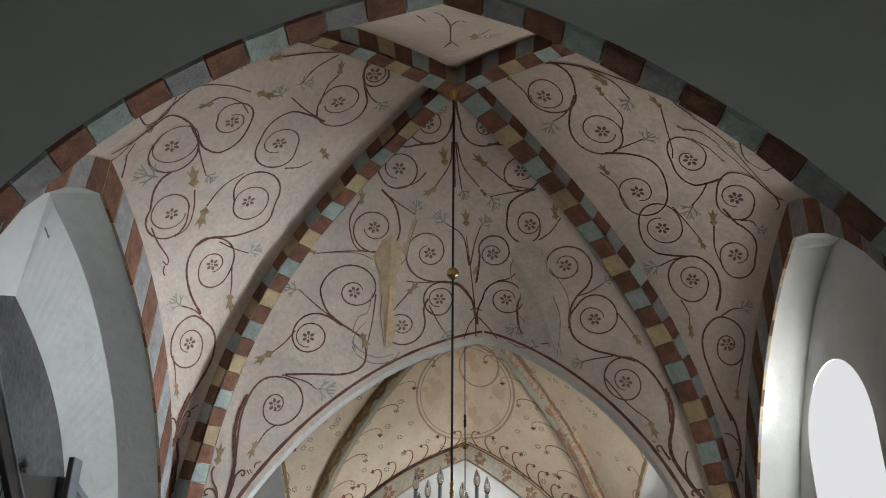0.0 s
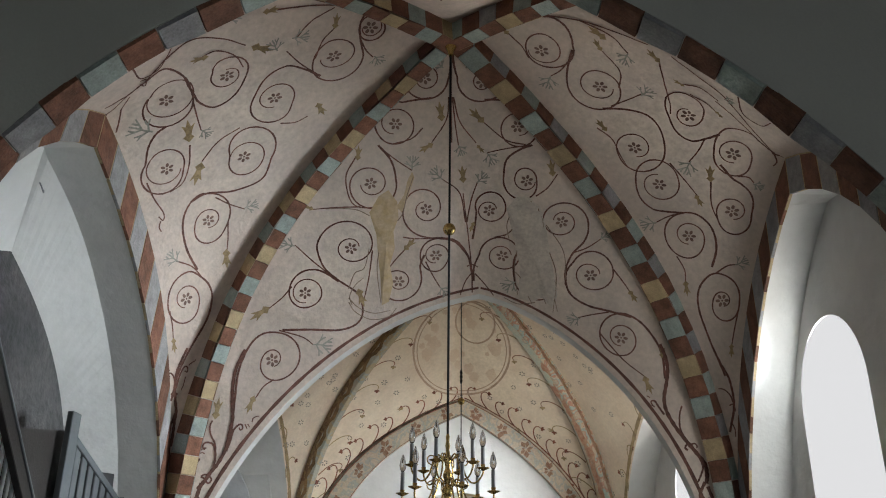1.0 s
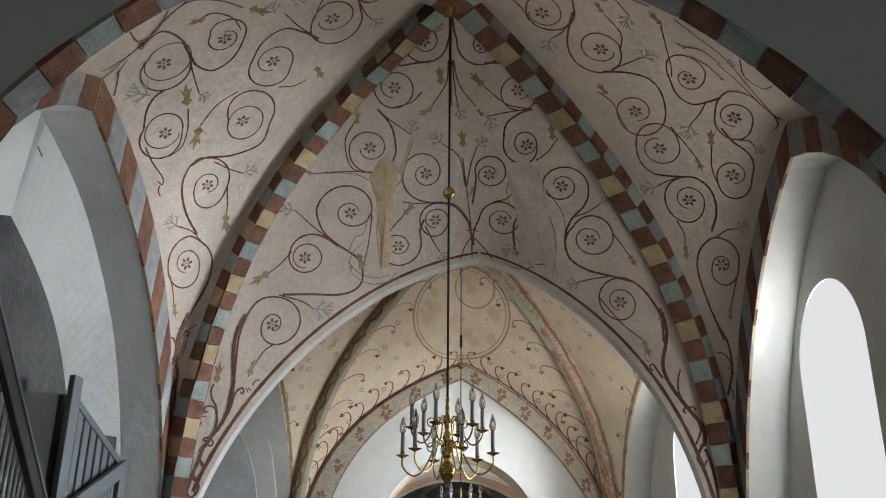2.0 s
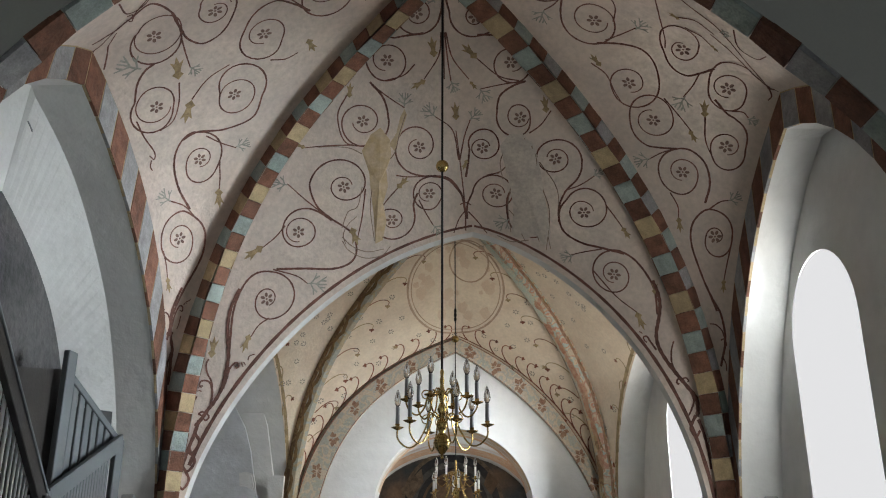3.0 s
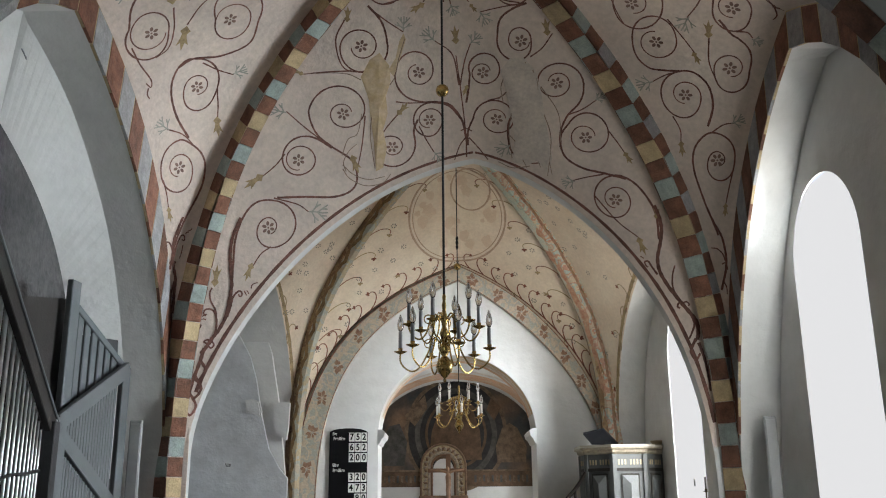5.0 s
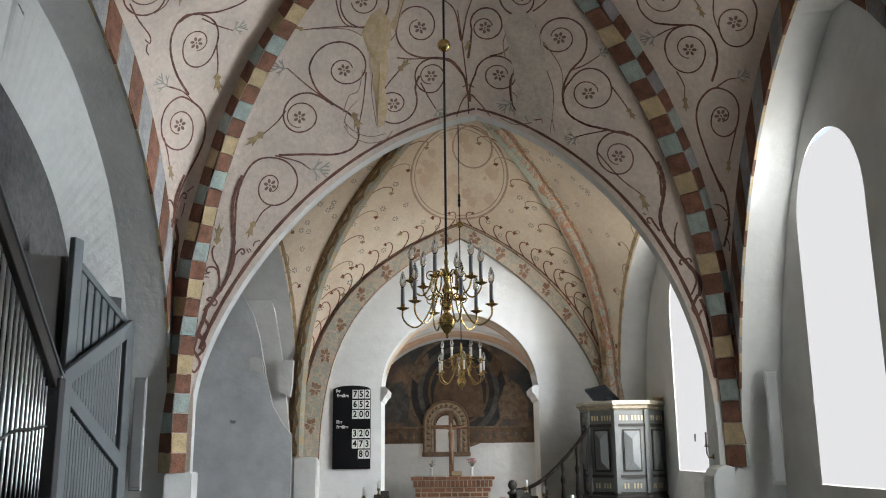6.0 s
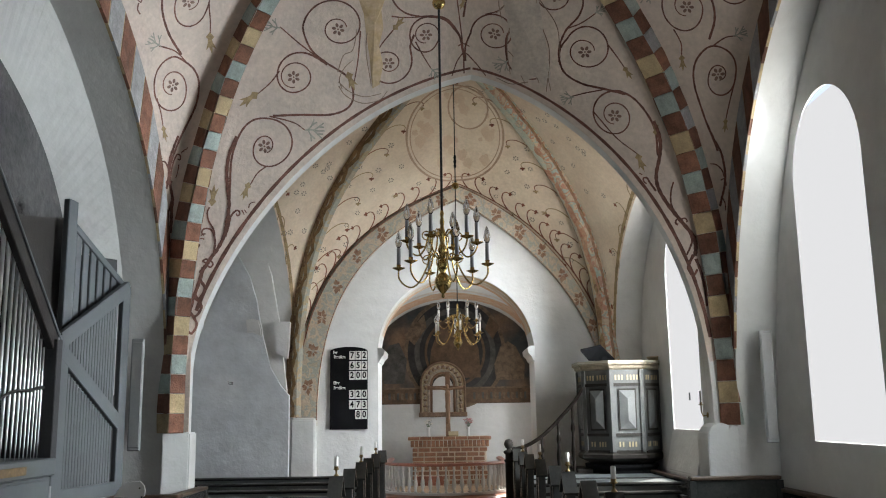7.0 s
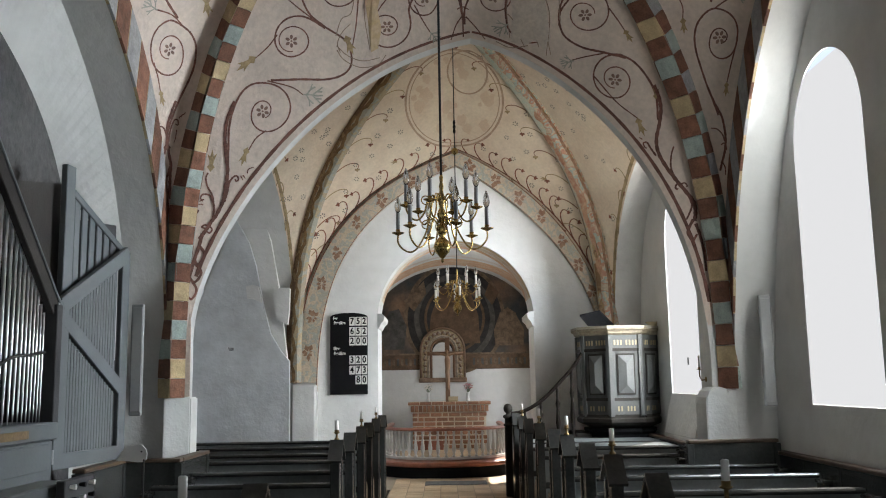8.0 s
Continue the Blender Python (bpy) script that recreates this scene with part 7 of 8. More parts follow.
def altar_rail():
    root = tagged(empty("altar_rail", pose(0.03, 15.45, 0)), "curved altar rail with pale balusters and a red-brown handrail", "altar rail")
    R = 0.97
    path = [(-R, 1.35), (-R, 0.9), (-R, 0.45)] + [(-R * math.cos(t), -R * math.sin(t)) for t in [math.pi * i / 28 for i in range(29)]] + [(R, 0.45), (R, 0.9), (R, 1.35)]

    def sweep(name, prof, mat, label=""):
        bm = bmesh.new()
        rows = []
        for i, (x, y) in enumerate(path):
            a, b = path[max(i - 1, 0)], path[min(i + 1, len(path) - 1)]
            t = Vector((b[0] - a[0], b[1] - a[1])).normalized()
            n = Vector((t.y, -t.x))
            rows.append([bm.verts.new((x + n.x * o, y + n.y * o, z)) for o, z in prof])
        k = len(prof)
        for a, b in zip(rows, rows[1:]):
            for j in range(k):
                bm.faces.new((a[j], a[(j + 1) % k], b[(j + 1) % k], b[j]))
        bm.faces.new(rows[0]), bm.faces.new(rows[-1])
        return part(name, bm, mat, root, label)
    sweep("handrail", [(-0.045, 0.845), (0.045, 0.845), (0.055, 0.86), (0.045, 0.885), (0, 0.895), (-0.045, 0.885), (-0.055, 0.86)], M["rail_red"], "red-brown wooden handrail")
    sweep("bottom_rail", [(-0.05, 0.405), (0.05, 0.405), (0.05, 0.445), (-0.05, 0.445)], M["baluster"])
    sweep("kneeler", [(-0.06, 0.30), (0.19, 0.30), (0.21, 0.32), (0.21, 0.36), (0.19, 0.378), (-0.06, 0.403)], M["rail_red"], "red-brown kneeling step")
    sweep("plinth", [(-0.04, 0.13), (0.15, 0.13), (0.16, 0.30), (-0.04, 0.30)], M["black"], "black painted plinth")
    prof = [(0.027, 0.445), (0.027, 0.468), (0.014, 0.482), (0.021, 0.505), (0.033, 0.555), (0.034, 0.59), (0.023, 0.66), (0.0135, 0.735), (0.015, 0.775), (0.026, 0.795), (0.0145, 0.81), (0.023, 0.845)]
    first = None
    pts = even([Vector((x, y, 0)) for x, y in path], 46)
    for i, p in enumerate(pts):
        if first is None:
            first = lathe_part("baluster", prof, M["baluster"], root, 10)
            ob = first
        else:
            ob = new("baluster", first.data)
            ob.parent = root
        ob.location = (p.x, p.y, 0)


altar_rail()
tagged(box_part("aisle_step", (-0.76, 11.87, 0.0), (0.88, 13.03, 0.13), M["joint"], None, 0.004), "raised end of the aisle under yellow bricks", "floor", kind="structure")
tagged(box_part("chancel_step", (-0.93, 13.03, 0.0), (1.33, 18.0, 0.13), M["joint"], None, 0.004), "raised floor of the chancel under yellow bricks", "floor", kind="structure")
bm = bmesh.new()
ring = [(0.03 - 0.91 * math.cos(math.pi * i / 28), 15.45 - 0.91 * math.sin(math.pi * i / 28)) for i in range(29)] + [(0.94, 16.60), (-0.88, 16.60)]
f = bm.faces.new([bm.verts.new((x, y, 0.13)) for x, y in ring])
g = bmesh.ops.extrude_face_region(bm, geom=[f])
bmesh.ops.translate(bm, verts=[v for v in g["geom"] if isinstance(v, bmesh.types.BMVert)], vec=(0, 0, 0.275))
tagged(part("altar_platform", bm, M["floor"]), "raised pale yellow floor around the altar", "floor", kind="structure")
tagged(box_part("door_mat", (-0.28, 13.40, 0.137), (0.62, 13.85, 0.150), M["mat"], None, 0.004), "grey mat on the brick floor before the rail", "mat")

# imposts of the chancel arch and the faded paint under it
for x, s in ((-0.93, 1), (1.33, -1)):
    bm = bmesh.new()
    prof = [(-0.01, 2.38), (0.02, 2.40), (0.05, 2.46), (0.09, 2.50), (0.10, 2.56), (0.06, 2.60), (-0.01, 2.60)]
    a = [bm.verts.new((x + s * o, 13.19 - max(o, 0) * 0.6, z)) for o, z in prof]
    b = [bm.verts.new((x + s * o, 14.01, z)) for o, z in prof]
    bm.faces.new(a), bm.faces.new(b[::-1])
    for i in range(len(prof)):
        bm.faces.new((a[i], a[(i + 1) % len(prof)], b[(i + 1) % len(prof)], b[i]))
    tagged(part("impost", bm, M["limewash"]), "white rounded impost moulding of the chancel arch", "impost", "imposts", kind="structure")
chv = bpy.data.objects["ceiling_chancel"]
cx, half, z0, rise = BARREL
for y0, y1, mat in ((14.25, 14.9, "orange_paint"), (15.1, 15.25, "faint_grey"), (16.3, 16.5, "faint_grey"), (16.7, 17.6, "orange_paint")):
    verts, faces = [], []
    for i in range(29):
        t = math.pi * i / 28
        for y in (y0, y1):
            w = 0.05 * math.sin(9 * t + y)
            verts.append((cx - (half - 0.005) * math.cos(t), y + w, z0 + (rise - 0.005) * math.sin(t)))
    faces = [(2 * i, 2 * i + 1, 2 * i + 3, 2 * i + 2) for i in range(28)]
    mesh_from("painted_stripe", verts, faces, M[mat], chv, "faded orange and grey paint")

# faded paint on the underside of the chancel arch
soff = bpy.data.objects["wall_chancel_arch"]
for handles, cuts in ((CH_R, ((13.24, 13.42, "faint_ochre"), (13.45, 13.70, "arch_beige"), (13.74, 13.96, "orange_paint"))), (CH_L, ((13.5, 13.70, "arch_beige"), (13.74, 13.96, "orange_paint")))):
    c = even(flat(handles, 0.0, 40), 40)
    for y0, y1, mat in cuts:
        verts = []
        for i in range(6, 41):
            t = (c[min(i + 1, 40)] - c[i - 1]).normalized()
            n = Vector((t.z, 0, -t.x))
            n = n if n.dot(Vector((0.2 - c[i].x, 0, 2.4 - c[i].z))) > 0 else -n
            wob = 0.02 * math.sin(i * 0.9 + y0 * 7)
            verts += [c[i] + n * 0.004 + Vector((0, y0 + wob, 0)), c[i] + n * 0.004 + Vector((0, y1 + wob * 0.6, 0))]
        mesh_from("painted_stripe", verts, [(2 * i, 2 * i + 1, 2 * i + 3, 2 * i + 2) for i in range(34)], M[mat], soff, "faded beige and orange paint")

# ---------------------------------------------------------------- the eastern bay: ribs, band and painting


def smooth_rib(curve, mats, label, width=0.18, drop=0.14, wave=None):
    d = Vector((curve[-1].x - curve[0].x, curve[-1].y - curve[0].y, 0)).normalized()
    side = Vector((d.y, -d.x, 0))
    pts = even(curve, 40)
    root = tagged(empty("vault_rib", Matrix.Translation(curve[0])), label, "vault rib", "ribs of the eastern vault", kind="structure")
    for sign, mat in ((1, mats[0]), (-1, mats[1])):
        verts, faces = [], []
        for i, p in enumerate(pts):
            t = (pts[min(i + 1, 40)] - pts[max(i - 1, 0)]).normalized()
            n = side.cross(t)
            if n.dot(d) < 0 and n.z > -0.02 or n.z > 0:
                n = -n
            q = p - curve[0]
            verts += [q + side * sign * width / 2 - n * 0.05, q + side * sign * width / 2 + n * drop * 0.5, q + side * sign * width * 0.22 + n * drop, q + n * drop * 1.02]
        slots = []
        for i in range(40):
            for j in range(3):
                faces.append((4 * i + j, 4 * i + j + 1, 4 * i + j + 5, 4 * i + j + 4))
                slots.append(0 if j == 0 else 1)
        mesh_from("rib_face", verts, faces, mat, root, face_mats=slots)
        if wave and sign in wave:
            for col, (f0, amp, wd) in enumerate(wave[sign]):
                wv, wf = [], []
                fine_pts = even(curve, 160)
                for i, p in enumerate(fine_pts):
                    t = (fine_pts[min(i + 1, 160)] - fine_pts[max(i - 1, 0)]).normalized()
                    n = side.cross(t)
                    if n.dot(d) < 0 and n.z > -0.02 or n.z > 0:
                        n = -n
                    o = f0 + amp * math.sin(i * 0.62 + col * 2) + 0.3 * amp * math.sin(i * 1.7)
                    for k in (-1, 1):
                        q = min(max(o + k * wd, 0.0), 1.0)
                        q0, q1 = side * sign * width / 2 + n * drop * 0.5, side * sign * width * 0.22 + n * drop
                        wv.append(p - curve[0] + q0.lerp(q1, q) + (n + side * sign) * 0.004)
                wf = [(2 * i, 2 * i + 1, 2 * i + 3, 2 * i + 2) for i in range(160)]
                mesh_from("painted_wave", wv, wf, M["ochre_dark"] if col == 0 else M["east_red"], root, "wavy painted border")


for key in RIB_E:
    pale, red = (M["rib_pale"], M["rib_pale"]), (M["east_rib_red"], M["east_rib_red"])
    m, w = (pale, red), {-1: ((0.0, 0.16, 0.09),)}
    if key in ("ne", "nw"):
        m, w = ((M["rib_brown"], M["rib_pale"]), pale), {1: ((0.25, 0.22, 0.28),)}
    smooth_rib(RIB_E[key], m, "vault rib painted with faded brown, ochre and blue-green ornament", width=0.27 if key == "se" else 0.18, wave=w)



def rib_patches(curve, width, drop=0.14):
    """Worn painting on the broad rib: brown edge lines, and lozenges that turn from ochre to red to blue-green towards the crown."""
    rib = [o for o in bpy.data.objects if o.name.startswith("vault_rib") and (o.matrix_basis.translation - curve[0]).length < 1e-4][0]
    d = Vector((curve[-1].x - curve[0].x, curve[-1].y - curve[0].y, 0)).normalized()
    side = Vector((d.y, -d.x, 0))
    pts = even(curve, 120)
    rnd = random.Random(11)

    def at(i, q):
        """q runs from -1 to 1 across the rib."""
        i = min(max(i, 0), 120)
        t = (pts[min(i + 1, 120)] - pts[max(i - 1, 0)]).normalized()
        n = side.cross(t)
        if n.dot(d) < 0 and n.z > -0.02 or n.z > 0:
            n = -n
        a = abs(q)
        s_, z_ = (q * 0.44, 1.02) if a <= 0.5 else (math.copysign(0.22 + (a - 0.5) * 0.56, q), 1.02 - (a - 0.5) * 1.04)
        return pts[i] - curve[0] + side * s_ * width + n * (drop * z_ + 0.005)

    def blobs(i0, i1, step, mat, size, label):
        v, f = [], []
        for i in range(i0, i1, step):
            c, h = rnd.uniform(-0.25, 0.25), step * rnd.uniform(0.5, 0.8)
            k = len(v)
            ring = [(math.cos(a), math.sin(a)) for a in [math.pi * j / 5 for j in range(10)]]
            v += [at(int(i + h * x * rnd.uniform(0.6, 1.15)), min(max(c + size * y * rnd.uniform(0.6, 1.1), -0.95), 0.95)) for x, y in ring]
            f.append(tuple(range(k, k + 10)))
        mesh_from("painted_patch", v, f, M[mat], rib, label)
    blobs(4, 34, 9, "rib_brown", 0.45, "worn ochre-brown paint")
    blobs(28, 78, 7, "worn_red", 0.42, "worn red-brown paint")
    blobs(76, 116, 8, "teal_worn", 0.55, "worn blue-green paint")
    for q, w in ((-0.9, 0.09), (0.78, 0.07)):
        v = []
        for i in range(121):
            o = q + 0.03 * math.sin(i * 0.5)
            v += [at(i, o - w), at(i, o + w)]
        mesh_from("painted_lines", v, [(2 * i, 2 * i + 1, 2 * i + 3, 2 * i + 2) for i in range(120)], M["flower_brown"], rib, "red-brown painted border lines")


rib_patches(RIB_E["se"], 0.27)
IN_L, IN_R = [(-1.80, 1.5), (-1.80, 3.0), (-1.42, 4.1), (0.24, 4.77)], [(2.3, 2.0), (2.3, 2.9), (1.6, 4.0), (0.24, 4.77)]
for o, n_ in ((EAST_L, IN_L), (EAST_R, IN_R)):
    A, B = flat(o, 13.12, 40), flat(n_, 13.12, 40)
    verts, faces = [], []
    for a, b in zip(A, B):
        verts += [a, b, b + Vector((0, 0.09, 0))]
    for i in range(40):
        faces += [(3 * i, 3 * i + 1, 3 * i + 4, 3 * i + 3), (3 * i + 1, 3 * i + 2, 3 * i + 5, 3 * i + 4)]
    bandob = tagged(mesh_from("wall_rib", verts, faces, M["east_band"]), "wall rib painted with red flowers on grey-ochre", "wall rib", kind="structure")
    fr_ = random.Random(5)
    FA, FB_ = even(A, 17), even(B, 17)
    for i in range(2, 17, 2):
        fv, ff = [], []
        c = FA[i].lerp(FB_[i], 0.52) + Vector((0, -0.004, 0))
        petals = 7
        for k in range(petals):
            t0 = 2 * math.pi * k / petals + i + fr_.uniform(-0.2, 0.2)
            e = Vector((math.cos(t0) * 0.8, 0, math.sin(t0))) * fr_.uniform(0.075, 0.135)
            s = Vector((-e.z, 0, e.x)) * fr_.uniform(0.22, 0.34)
            n0 = len(fv)
            lift = Vector((0, -0.0006 * k, 0))
            fv += [c + e * 0.12 + lift, c + e * 0.6 + s + lift, c + e + lift, c + e * 0.6 - s + lift]
            ff.append((n0, n0 + 1, n0 + 2, n0 + 3))
        mesh_from("painted_flower", fv, ff, M["flower_brown"], bandob, "red-brown painted flower")
    lv, lf = [], []
    for f0, f1 in ((0.0, 0.05), (0.97, 1.0)):
        n0 = len(lv)
        for a, b in zip(A, B):
            lv += [a.lerp(b, f0) + Vector((0, -0.004, 0)), a.lerp(b, f1) + Vector((0, -0.004, 0))]
        lf += [(n0 + 2 * i, n0 + 2 * i + 1, n0 + 2 * i + 3, n0 + 2 * i + 2) for i in range(40)]
    mesh_from("painted_lines", lv, lf, M["east_red"], bandob, "red-brown painted border lines")

to_chart = lambda key, p: (p.dot(Vector(CHART[key][0])), p.dot(Vector(CHART[key][1])))


def tendril(paint, leaf, start, direction, size, hand, thick=0.016):
    """A stem that rises, hooks over sideways and ends in a small lobed bud."""
    s, d = Vector(start), Vector(direction).normalized() * size
    n = Vector((-d.y, d.x)) * hand
    pts = [s, s + d * 0.35 - n * 0.06, s + d * 0.70 - n * 0.03, s + d * 0.95 + n * 0.12, s + d * 1.0 + n * 0.30, s + d * 0.88 + n * 0.42, s + d * 0.76 + n * 0.38]
    paint.stroke(smooth_line([tuple(p) for p in pts], 5), thick * 1.3, thick * 0.7)
    b = pts[-2]
    lobed_leaf(leaf, tuple(b), tuple(b - d * 0.10 + n * 0.17), ((0, 1, 0.30), (0.9, 0.8, 0.26), (-0.9, 0.8, 0.26)))


rng = random.Random(11)
E3, red3, lines3, och3 = Paint("E3"), Paint("E3"), Paint("E3"), Paint("E3")
for handles, hand in ((EAST_L, 1), (EAST_R, -1)):
    c = even(flat(handles, 13.2, 40), 52)
    vine3 = []
    for i in range(10, 53):
        t = (c[min(i + 1, 52)] - c[i - 1]).normalized()
        up = Vector((-t.z, 0, t.x))
        up = up if up.z > 0 else -up
        vine3.append(to_chart("E3", c[i] + up * 0.05 + Vector((0, -0.04, 0))))
    lines3.stroke(vine3, 0.024, 0.018)
    for k in range(4, 42, 3):
        t = Vector(vine3[min(k + 1, 42)]) - Vector(vine3[k - 1])
        tendril(lines3, red3, vine3[k], (t.normalized() * 0.5 + Vector((0, 0.75))), 0.25 + 0.04 * (k % 2), hand)
# medallion near the crown
ell = lambda cu, cv, r, q=1.0: [(cu + r * math.cos(t), cv + r * q * math.sin(t)) for t in [2 * math.pi * i / 48 for i in range(49)]]
med, ring3 = Paint("E3"), Paint("E3")
mu, mv = 0.22, -4.00
mr, mq = 0.68, 1.23
for k in range(26):
    a, r = rng.uniform(0, 6.28), mr * 0.85 * math.sqrt(rng.random())
    bu, bv, br = mu + r * math.cos(a), mv + r * mq * math.sin(a), rng.uniform(0.03, 0.09)
    med.blob([(bu + br * (0.7 + 0.5 * rng.random()) * math.cos(t), bv + br * (0.8 + 0.9 * rng.random()) * math.sin(t)) for t in [0.524 * j for j in range(12)]], 0.004)
ring3.stroke(ell(mu, mv, 0.68, 1.23), 0.03, 0.03, 0.006)
ring3.stroke(ell(mu, mv, 0.63, 1.23), 0.015, 0.015, 0.006)
ring3.stroke(ell(0.40, -3.53, 0.27, 1.34), 0.025, 0.025, 0.006)
placed = []
for k in range(900):
    u, v = rng.uniform(-2.0, 2.3), rng.uniform(-5.9, -2.2)
    if (u - mu) ** 2 + (v - mv) ** 2 < 0.80 ** 2 or any((u - a) ** 2 + (v - b) ** 2 < 0.0484 for a, b in placed):
        continue
    placed.append((u, v))
    E3_r = rng.uniform(0.03, 0.04)
    if k % 9 == 0:
        a = rng.uniform(0, 6.28)
        lobed_leaf(och3, (u, v), (u + 0.1 * math.cos(a), v + 0.1 * math.sin(a)))
        continue
    for j in range(6):
        a = 2 * math.pi * j / 6 + k
        E3.blob([(u + 0.012 * math.cos(a), v + 0.012 * math.sin(a)), (u + E3_r * math.cos(a - 0.3), v + E3_r * math.sin(a - 0.3)), (u + E3_r * 1.15 * math.cos(a), v + E3_r * 1.15 * math.sin(a)), (u + E3_r * math.cos(a + 0.3), v + E3_r * math.sin(a + 0.3))])
for key, hand in (("ne", 1), ("se", -1)):
    c = RIB_E[key]
    for k, i in enumerate(range(8, 26, 2)):
        side = 0.13 if key == "ne" else -0.16
        u, v = to_chart("E3", c[i] + Vector((side, 0.05, 0)))
        tendril(lines3 if k % 2 else och3, och3 if k % 2 else red3, (u, v), (0.9 * hand, 0.35), 0.30, -hand, 0.013)
web3 = bpy.data.objects["ceiling_crossing_east"]
med.put("painted_medallion", M["medal"], web3, "faded pinkish painted medallion")
ring3.put("painted_rings", M["medal_ring"], web3, "brown-red painted rings of the medallion")
E3.put("painted_stars", M["east_grey"], web3, "small grey painted stars")
lines3.put("painted_tendrils", M["east_red"], web3, "red-brown painted tendrils")
red3.put("painted_buds", M["east_red"], web3, "red-brown painted buds")
och3.put("painted_leaves", M["ochre"], web3, "ochre painted leaves")
for key, nm, sgn in (("N3", "ceiling_crossing_north", 1), ("S3", "ceiling_crossing_south", -1)):
    st, tn, bd = Paint(key), Paint(key), Paint(key)
    form = FORM_L3[0] if key == "N3" else FORM_R3[0]
    bpy_web = bpy.data.objects[nm]
    for k, i in enumerate(range(8, 28, 3)):
        u, v = to_chart(key, form[i])
        tendril(tn, bd, (u - 0.03, v + 0.03), (-0.5, 0.8), 0.26, 1 if k % 2 else -1, 0.014)
    for k in range(60):
        u, v = rng.uniform(11, 13.2), rng.uniform(0.6, 4.6)
        for j in range(6):
            a = 2 * math.pi * j / 6 + k
            st.blob([(u + 0.012 * math.cos(a), v + 0.012 * math.sin(a)), (u + 0.04 * math.cos(a - 0.3), v + 0.04 * math.sin(a - 0.3)), (u + 0.04 * math.cos(a + 0.3), v + 0.04 * math.sin(a + 0.3))])
    # ochre border along the wall arch
    line = [to_chart(key, p + Vector((sgn * 0.05, 0, 0.03))) for p in even(form, 60)[6:]]
    tn.stroke(line, 0.05, 0.05)
    st.put("painted_stars", M["east_grey"], bpy_web, "small grey painted stars")
    tn.put("painted_tendrils", M["ochre"], bpy_web, "ochre painted tendrils")
    bd.put("painted_buds", M["east_red"], bpy_web, "red-brown painted buds")

# two faded upright shapes on the nave's eastern web, and the thin lines round them
web_e = bpy.data.objects["ceiling_nave_east"]
fig = Paint("E")
fig.blob([(-0.73, -0.96), (-0.64, -0.80), (-0.55, -0.74), (-0.47, -0.86), (-0.46, -1.02), (-0.51, -1.16), (-0.50, -1.33), (-0.55, -1.50), (-0.52, -1.68), (-0.56, -1.87), (-0.63, -1.90), (-0.64, -1.61), (-0.66, -1.38), (-0.67, -1.18)], 0.0045)
fig.blob([(-0.48, -0.91), (-0.41, -0.80), (-0.37, -0.64), (-0.33, -0.56), (-0.31, -0.62), (-0.36, -0.78), (-0.43, -0.97)], 0.0045)
fig.put("painted_shape", M["faint_ochre"], web_e, "faded ochre painted upright shape")
fig = Paint("E")
fig.blob([(0.55, -0.92), (0.63, -0.80), (0.75, -0.79), (0.86, -0.90), (0.92, -1.09), (0.99, -1.43), (1.06, -1.77), (1.03, -1.93), (0.92, -1.82), (0.83, -1.88), (0.70, -1.86), (0.70, -1.52), (0.63, -1.23)], 0.0045)
fig.put("painted_shape", M["faint_grey"], web_e, "faded grey painted upright shape")
fig = Paint("E")
for line in (
    [(0.65, -0.85), (0.61, -1.03), (0.67, -1.26), (0.65, -1.53), (0.69, -1.82)],
    [(0.70, -0.85), (0.70, -1.11), (0.77, -1.39), (0.76, -1.72), (0.83, -1.90)],
    [(0.77, -0.83), (0.77, -1.05), (0.85, -1.33), (0.87, -1.62), (0.96, -1.88)],
    [(0.84, -0.90), (0.89, -1.12), (0.95, -1.38), (0.99, -1.61), (1.07, -1.94)],
    [(0.79, -0.99), (0.87, -0.98), (0.89, -1.11), (0.81, -1.15), (0.78, -1.05)],
    [(0.54, -1.21), (0.64, -1.12), (0.77, -1.19)],
    [(0.67, -1.34), (0.81, -1.44), (0.96, -1.32)],
    [(0.66, -1.58), (0.80, -1.70), (0.95, -1.62)],
    [(0.89, -1.50), (1.02, -1.61), (1.04, -1.73)],
    [(0.92, -1.06), (1.09, -1.31), (1.13, -1.60)],
    [(0.60, -0.94), (0.56, -1.09), (0.59, -1.26)],
    [(0.69, -0.95), (0.73, -0.97), (0.74, -0.93)],
    [(0.86, -1.88), (0.70, -1.92), (0.56, -1.87)],
    [(0.96, -1.32), (1.04, -1.57), (1.03, -1.96)],
    [(-0.65, -0.93), (-0.63, -1.21), (-0.67, -1.52), (-0.64, -1.87)],
    [(-0.56, -0.91), (-0.55, -1.19), (-0.59, -1.50), (-0.56, -1.85)],
    [(-0.73, -0.99), (-0.84, -0.93), (-0.98, -0.91), (-1.13, -0.91)],
    [(-0.47, -1.05), (-0.42, -0.97), (-0.38, -0.80), (-0.32, -0.61)],
    [(-0.94, -1.71), (-0.88, -1.56), (-0.79, -1.51), (-0.74, -1.32)],
    [(-0.94, -1.84), (-0.88, -1.94), (-0.73, -2.03), (-0.57, -2.02), (-0.49, -1.94)],
    [(-0.94, -1.80), (-0.85, -1.90), (-0.71, -1.97), (-0.55, -1.96)],
    [(-0.91, -1.87), (-0.93, -1.78), (-0.88, -1.68), (-0.80, -1.61)],
):
    fig.stroke(smooth_line(line, 8), 0.010, 0.007, 0.007)
fig.put("painted_lines", M["faint_line"], web_e, "faded thin brown painted lines")

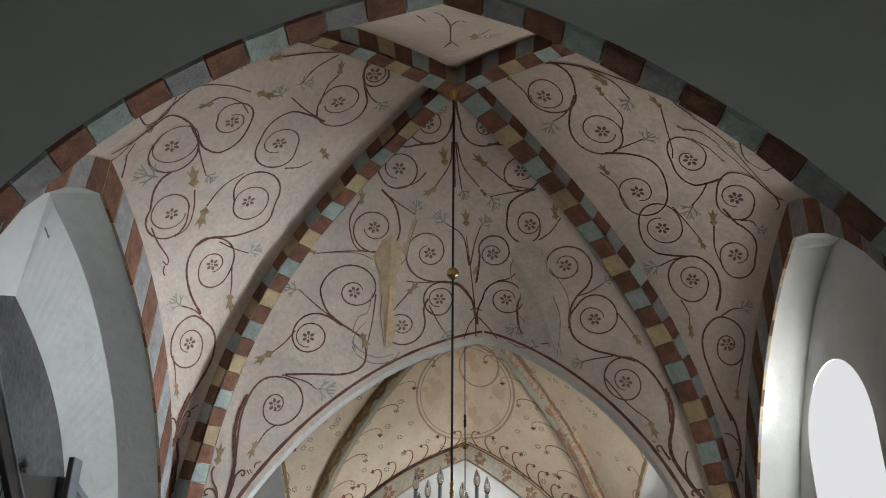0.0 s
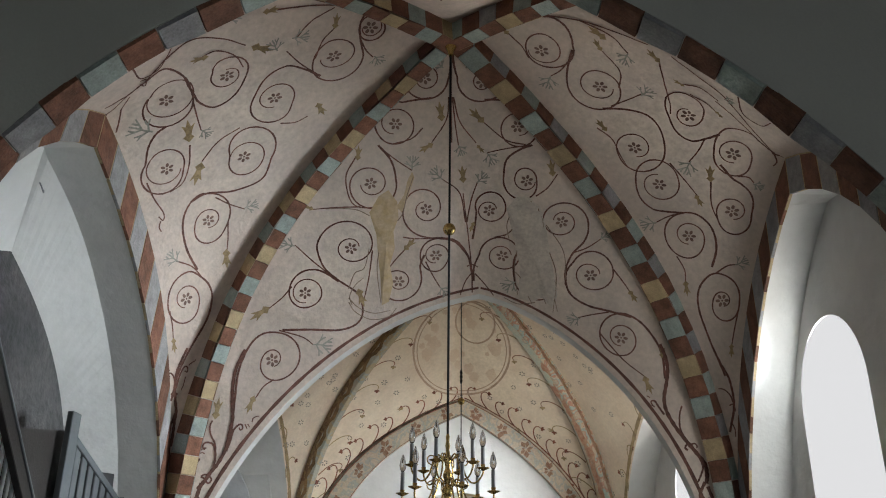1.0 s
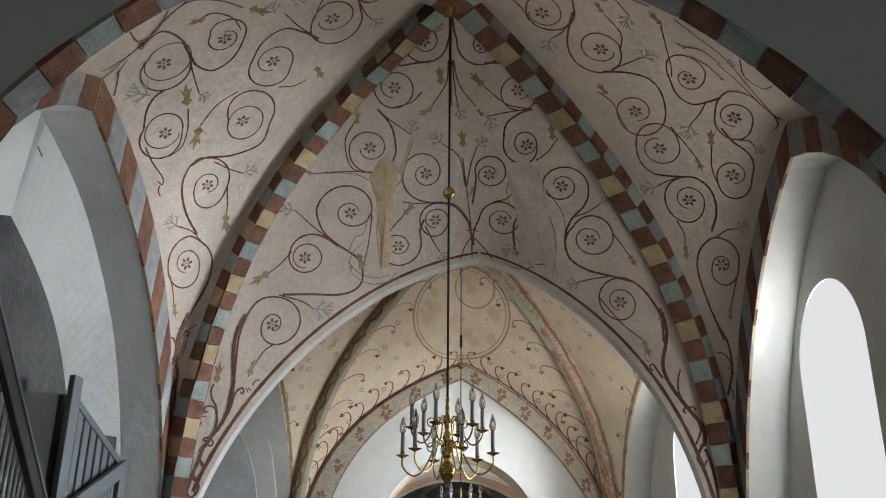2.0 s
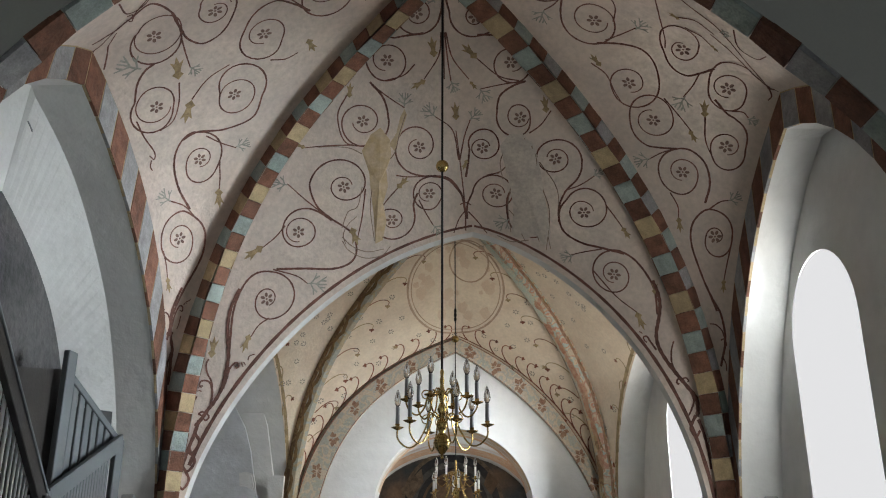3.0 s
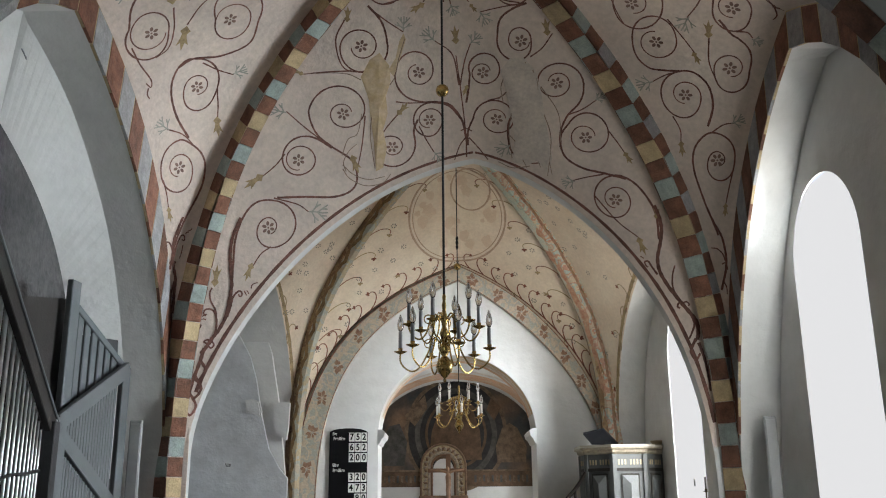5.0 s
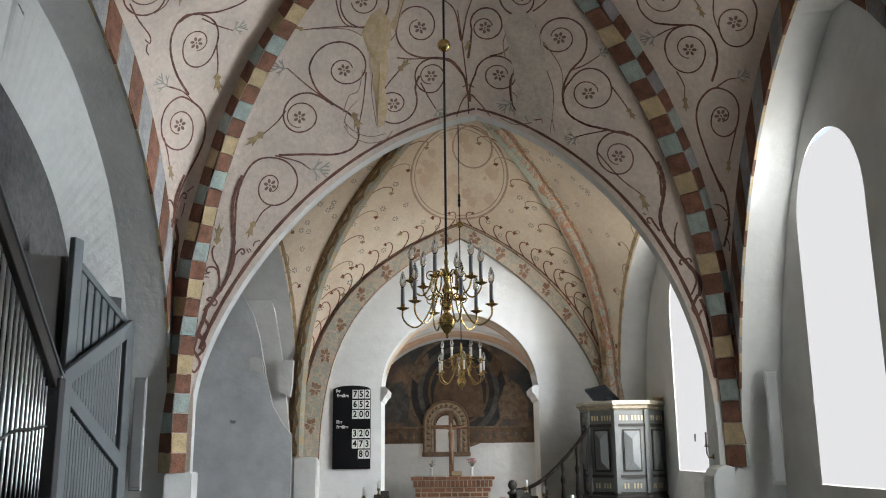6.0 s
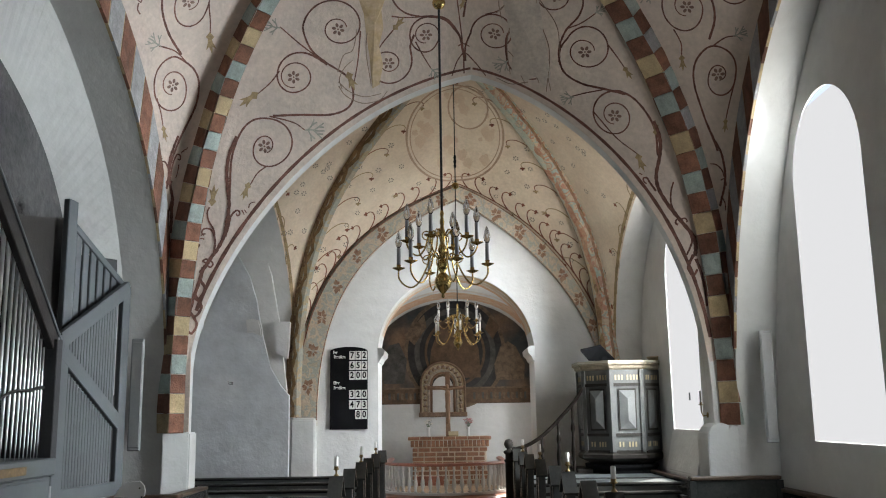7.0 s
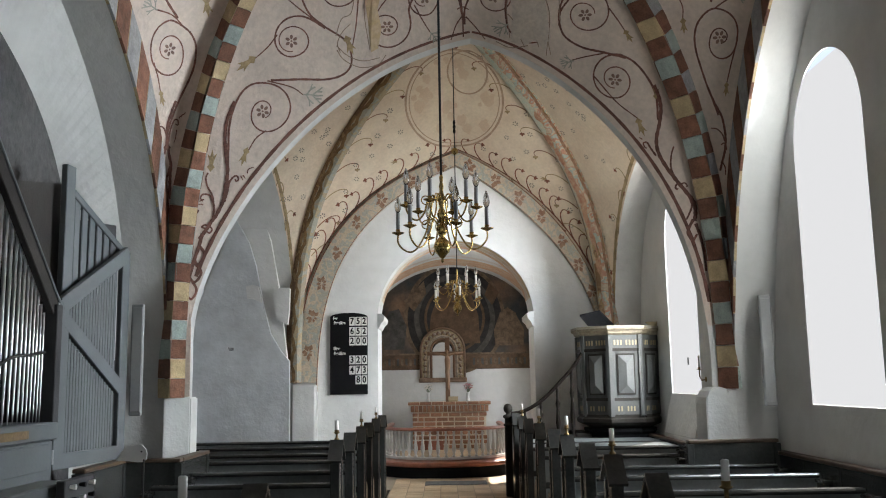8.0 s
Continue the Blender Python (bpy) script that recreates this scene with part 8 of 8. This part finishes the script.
# small hook on the splay of the north niche
hook = tagged(empty("wall_hook", pose(-2.938, 5.74, 4.714)), "small bent iron hook in the white niche splay", "hook")
tube_part("spike", [(0, 0, 0), (0.020, -0.01, -0.03), (0.028, 0.01, -0.055), (0.022, 0.04, -0.058), (0.014, 0.05, -0.035)], 0.006, M["sleeve"], hook, 6)

# iron hook on the north wall
hook = tagged(empty("wall_hook", pose(-2.873, 12.445, 2.095, 0, 0, -90)), "small iron hook in the grey north wall", "hook")
tube_part("spike", [(0, 0, 0), (0.05, -0.02, 0.0), (0.075, -0.02, 0.01), (0.085, -0.02, 0.025)], 0.009, M["speaker"], hook, 6)
box_part("plate", (0.0, -0.03, -0.02), (0.008, 0.03, 0.02), M["sleeve"], hook, 0.003)

# latch on the east window and a small brass sconce in front of its edge
bm = bmesh.new()
add_box(bm, (-0.012, -0.020, 0.0), (-0.004, -0.008, 0.085), 0.002)
add_box(bm, (-0.012, 0.012, 0.0), (-0.004, 0.024, 0.085), 0.002)
latch = part("latch", bm, M["iron"], bpy.data.objects["window_2"], "dark iron latch")
latch.location = (0.0, 10.554 - WIN2[0], 1.753 - WIN2[2])
sconce = tagged(empty("wall_sconce", pose(2.80, 9.857, 1.686)), "small brass wall sconce with a white candle beside the window", "sconce")
tube_part("arm", [(0.03, 0, -0.10), (-0.02, 0, -0.11), (-0.04, 0, -0.07), (-0.04, 0, 0.0)], 0.008, M["old_brass"], sconce, 8)
lathe_part("wall_plate", [(0.002, 0), (0.03, 0.002), (0.028, 0.010), (0.01, 0.014)], M["old_brass"], sconce, 12, m=Matrix.Translation((0.03, 0, -0.10)) @ Matrix.Rotation(radians(-90), 4, "Y"))
lathe_part("drip_pan", [(0.008, 0.0), (0.03, 0.006), (0.032, 0.012), (0.014, 0.012), (0.014, 0.035)], M["old_brass"], sconce, 12, (-0.04, 0, 0))
lathe_part("candle", [(0.011, 0.03), (0.011, 0.15), (0.004, 0.155)], M["candle"], sconce, 10, (-0.04, 0, 0))

# ---------------------------------------------------------------- floor bricks in the aisle, laid last
aisle = bpy.data.objects["floor"]
bm = bmesh.new()
add_box(bm, (0, 0, 0), (0.222, 0.222, 0.018), 0.003)
tile = part("floor_brick", bm, M["floor"], aisle)
tile.location = (-0.74, 8.9, -0.012)
for i in range(24):
    for j in range(7):
        if i or j:
            o = new("floor_brick", tile.data)
            o.parent = aisle
            o.location = (-0.74 + 0.23 * j, 8.9 + 0.23 * i, (0.118 if i > 12 else -0.012) + 0.0012 * math.sin(i * 5 + j * 3))
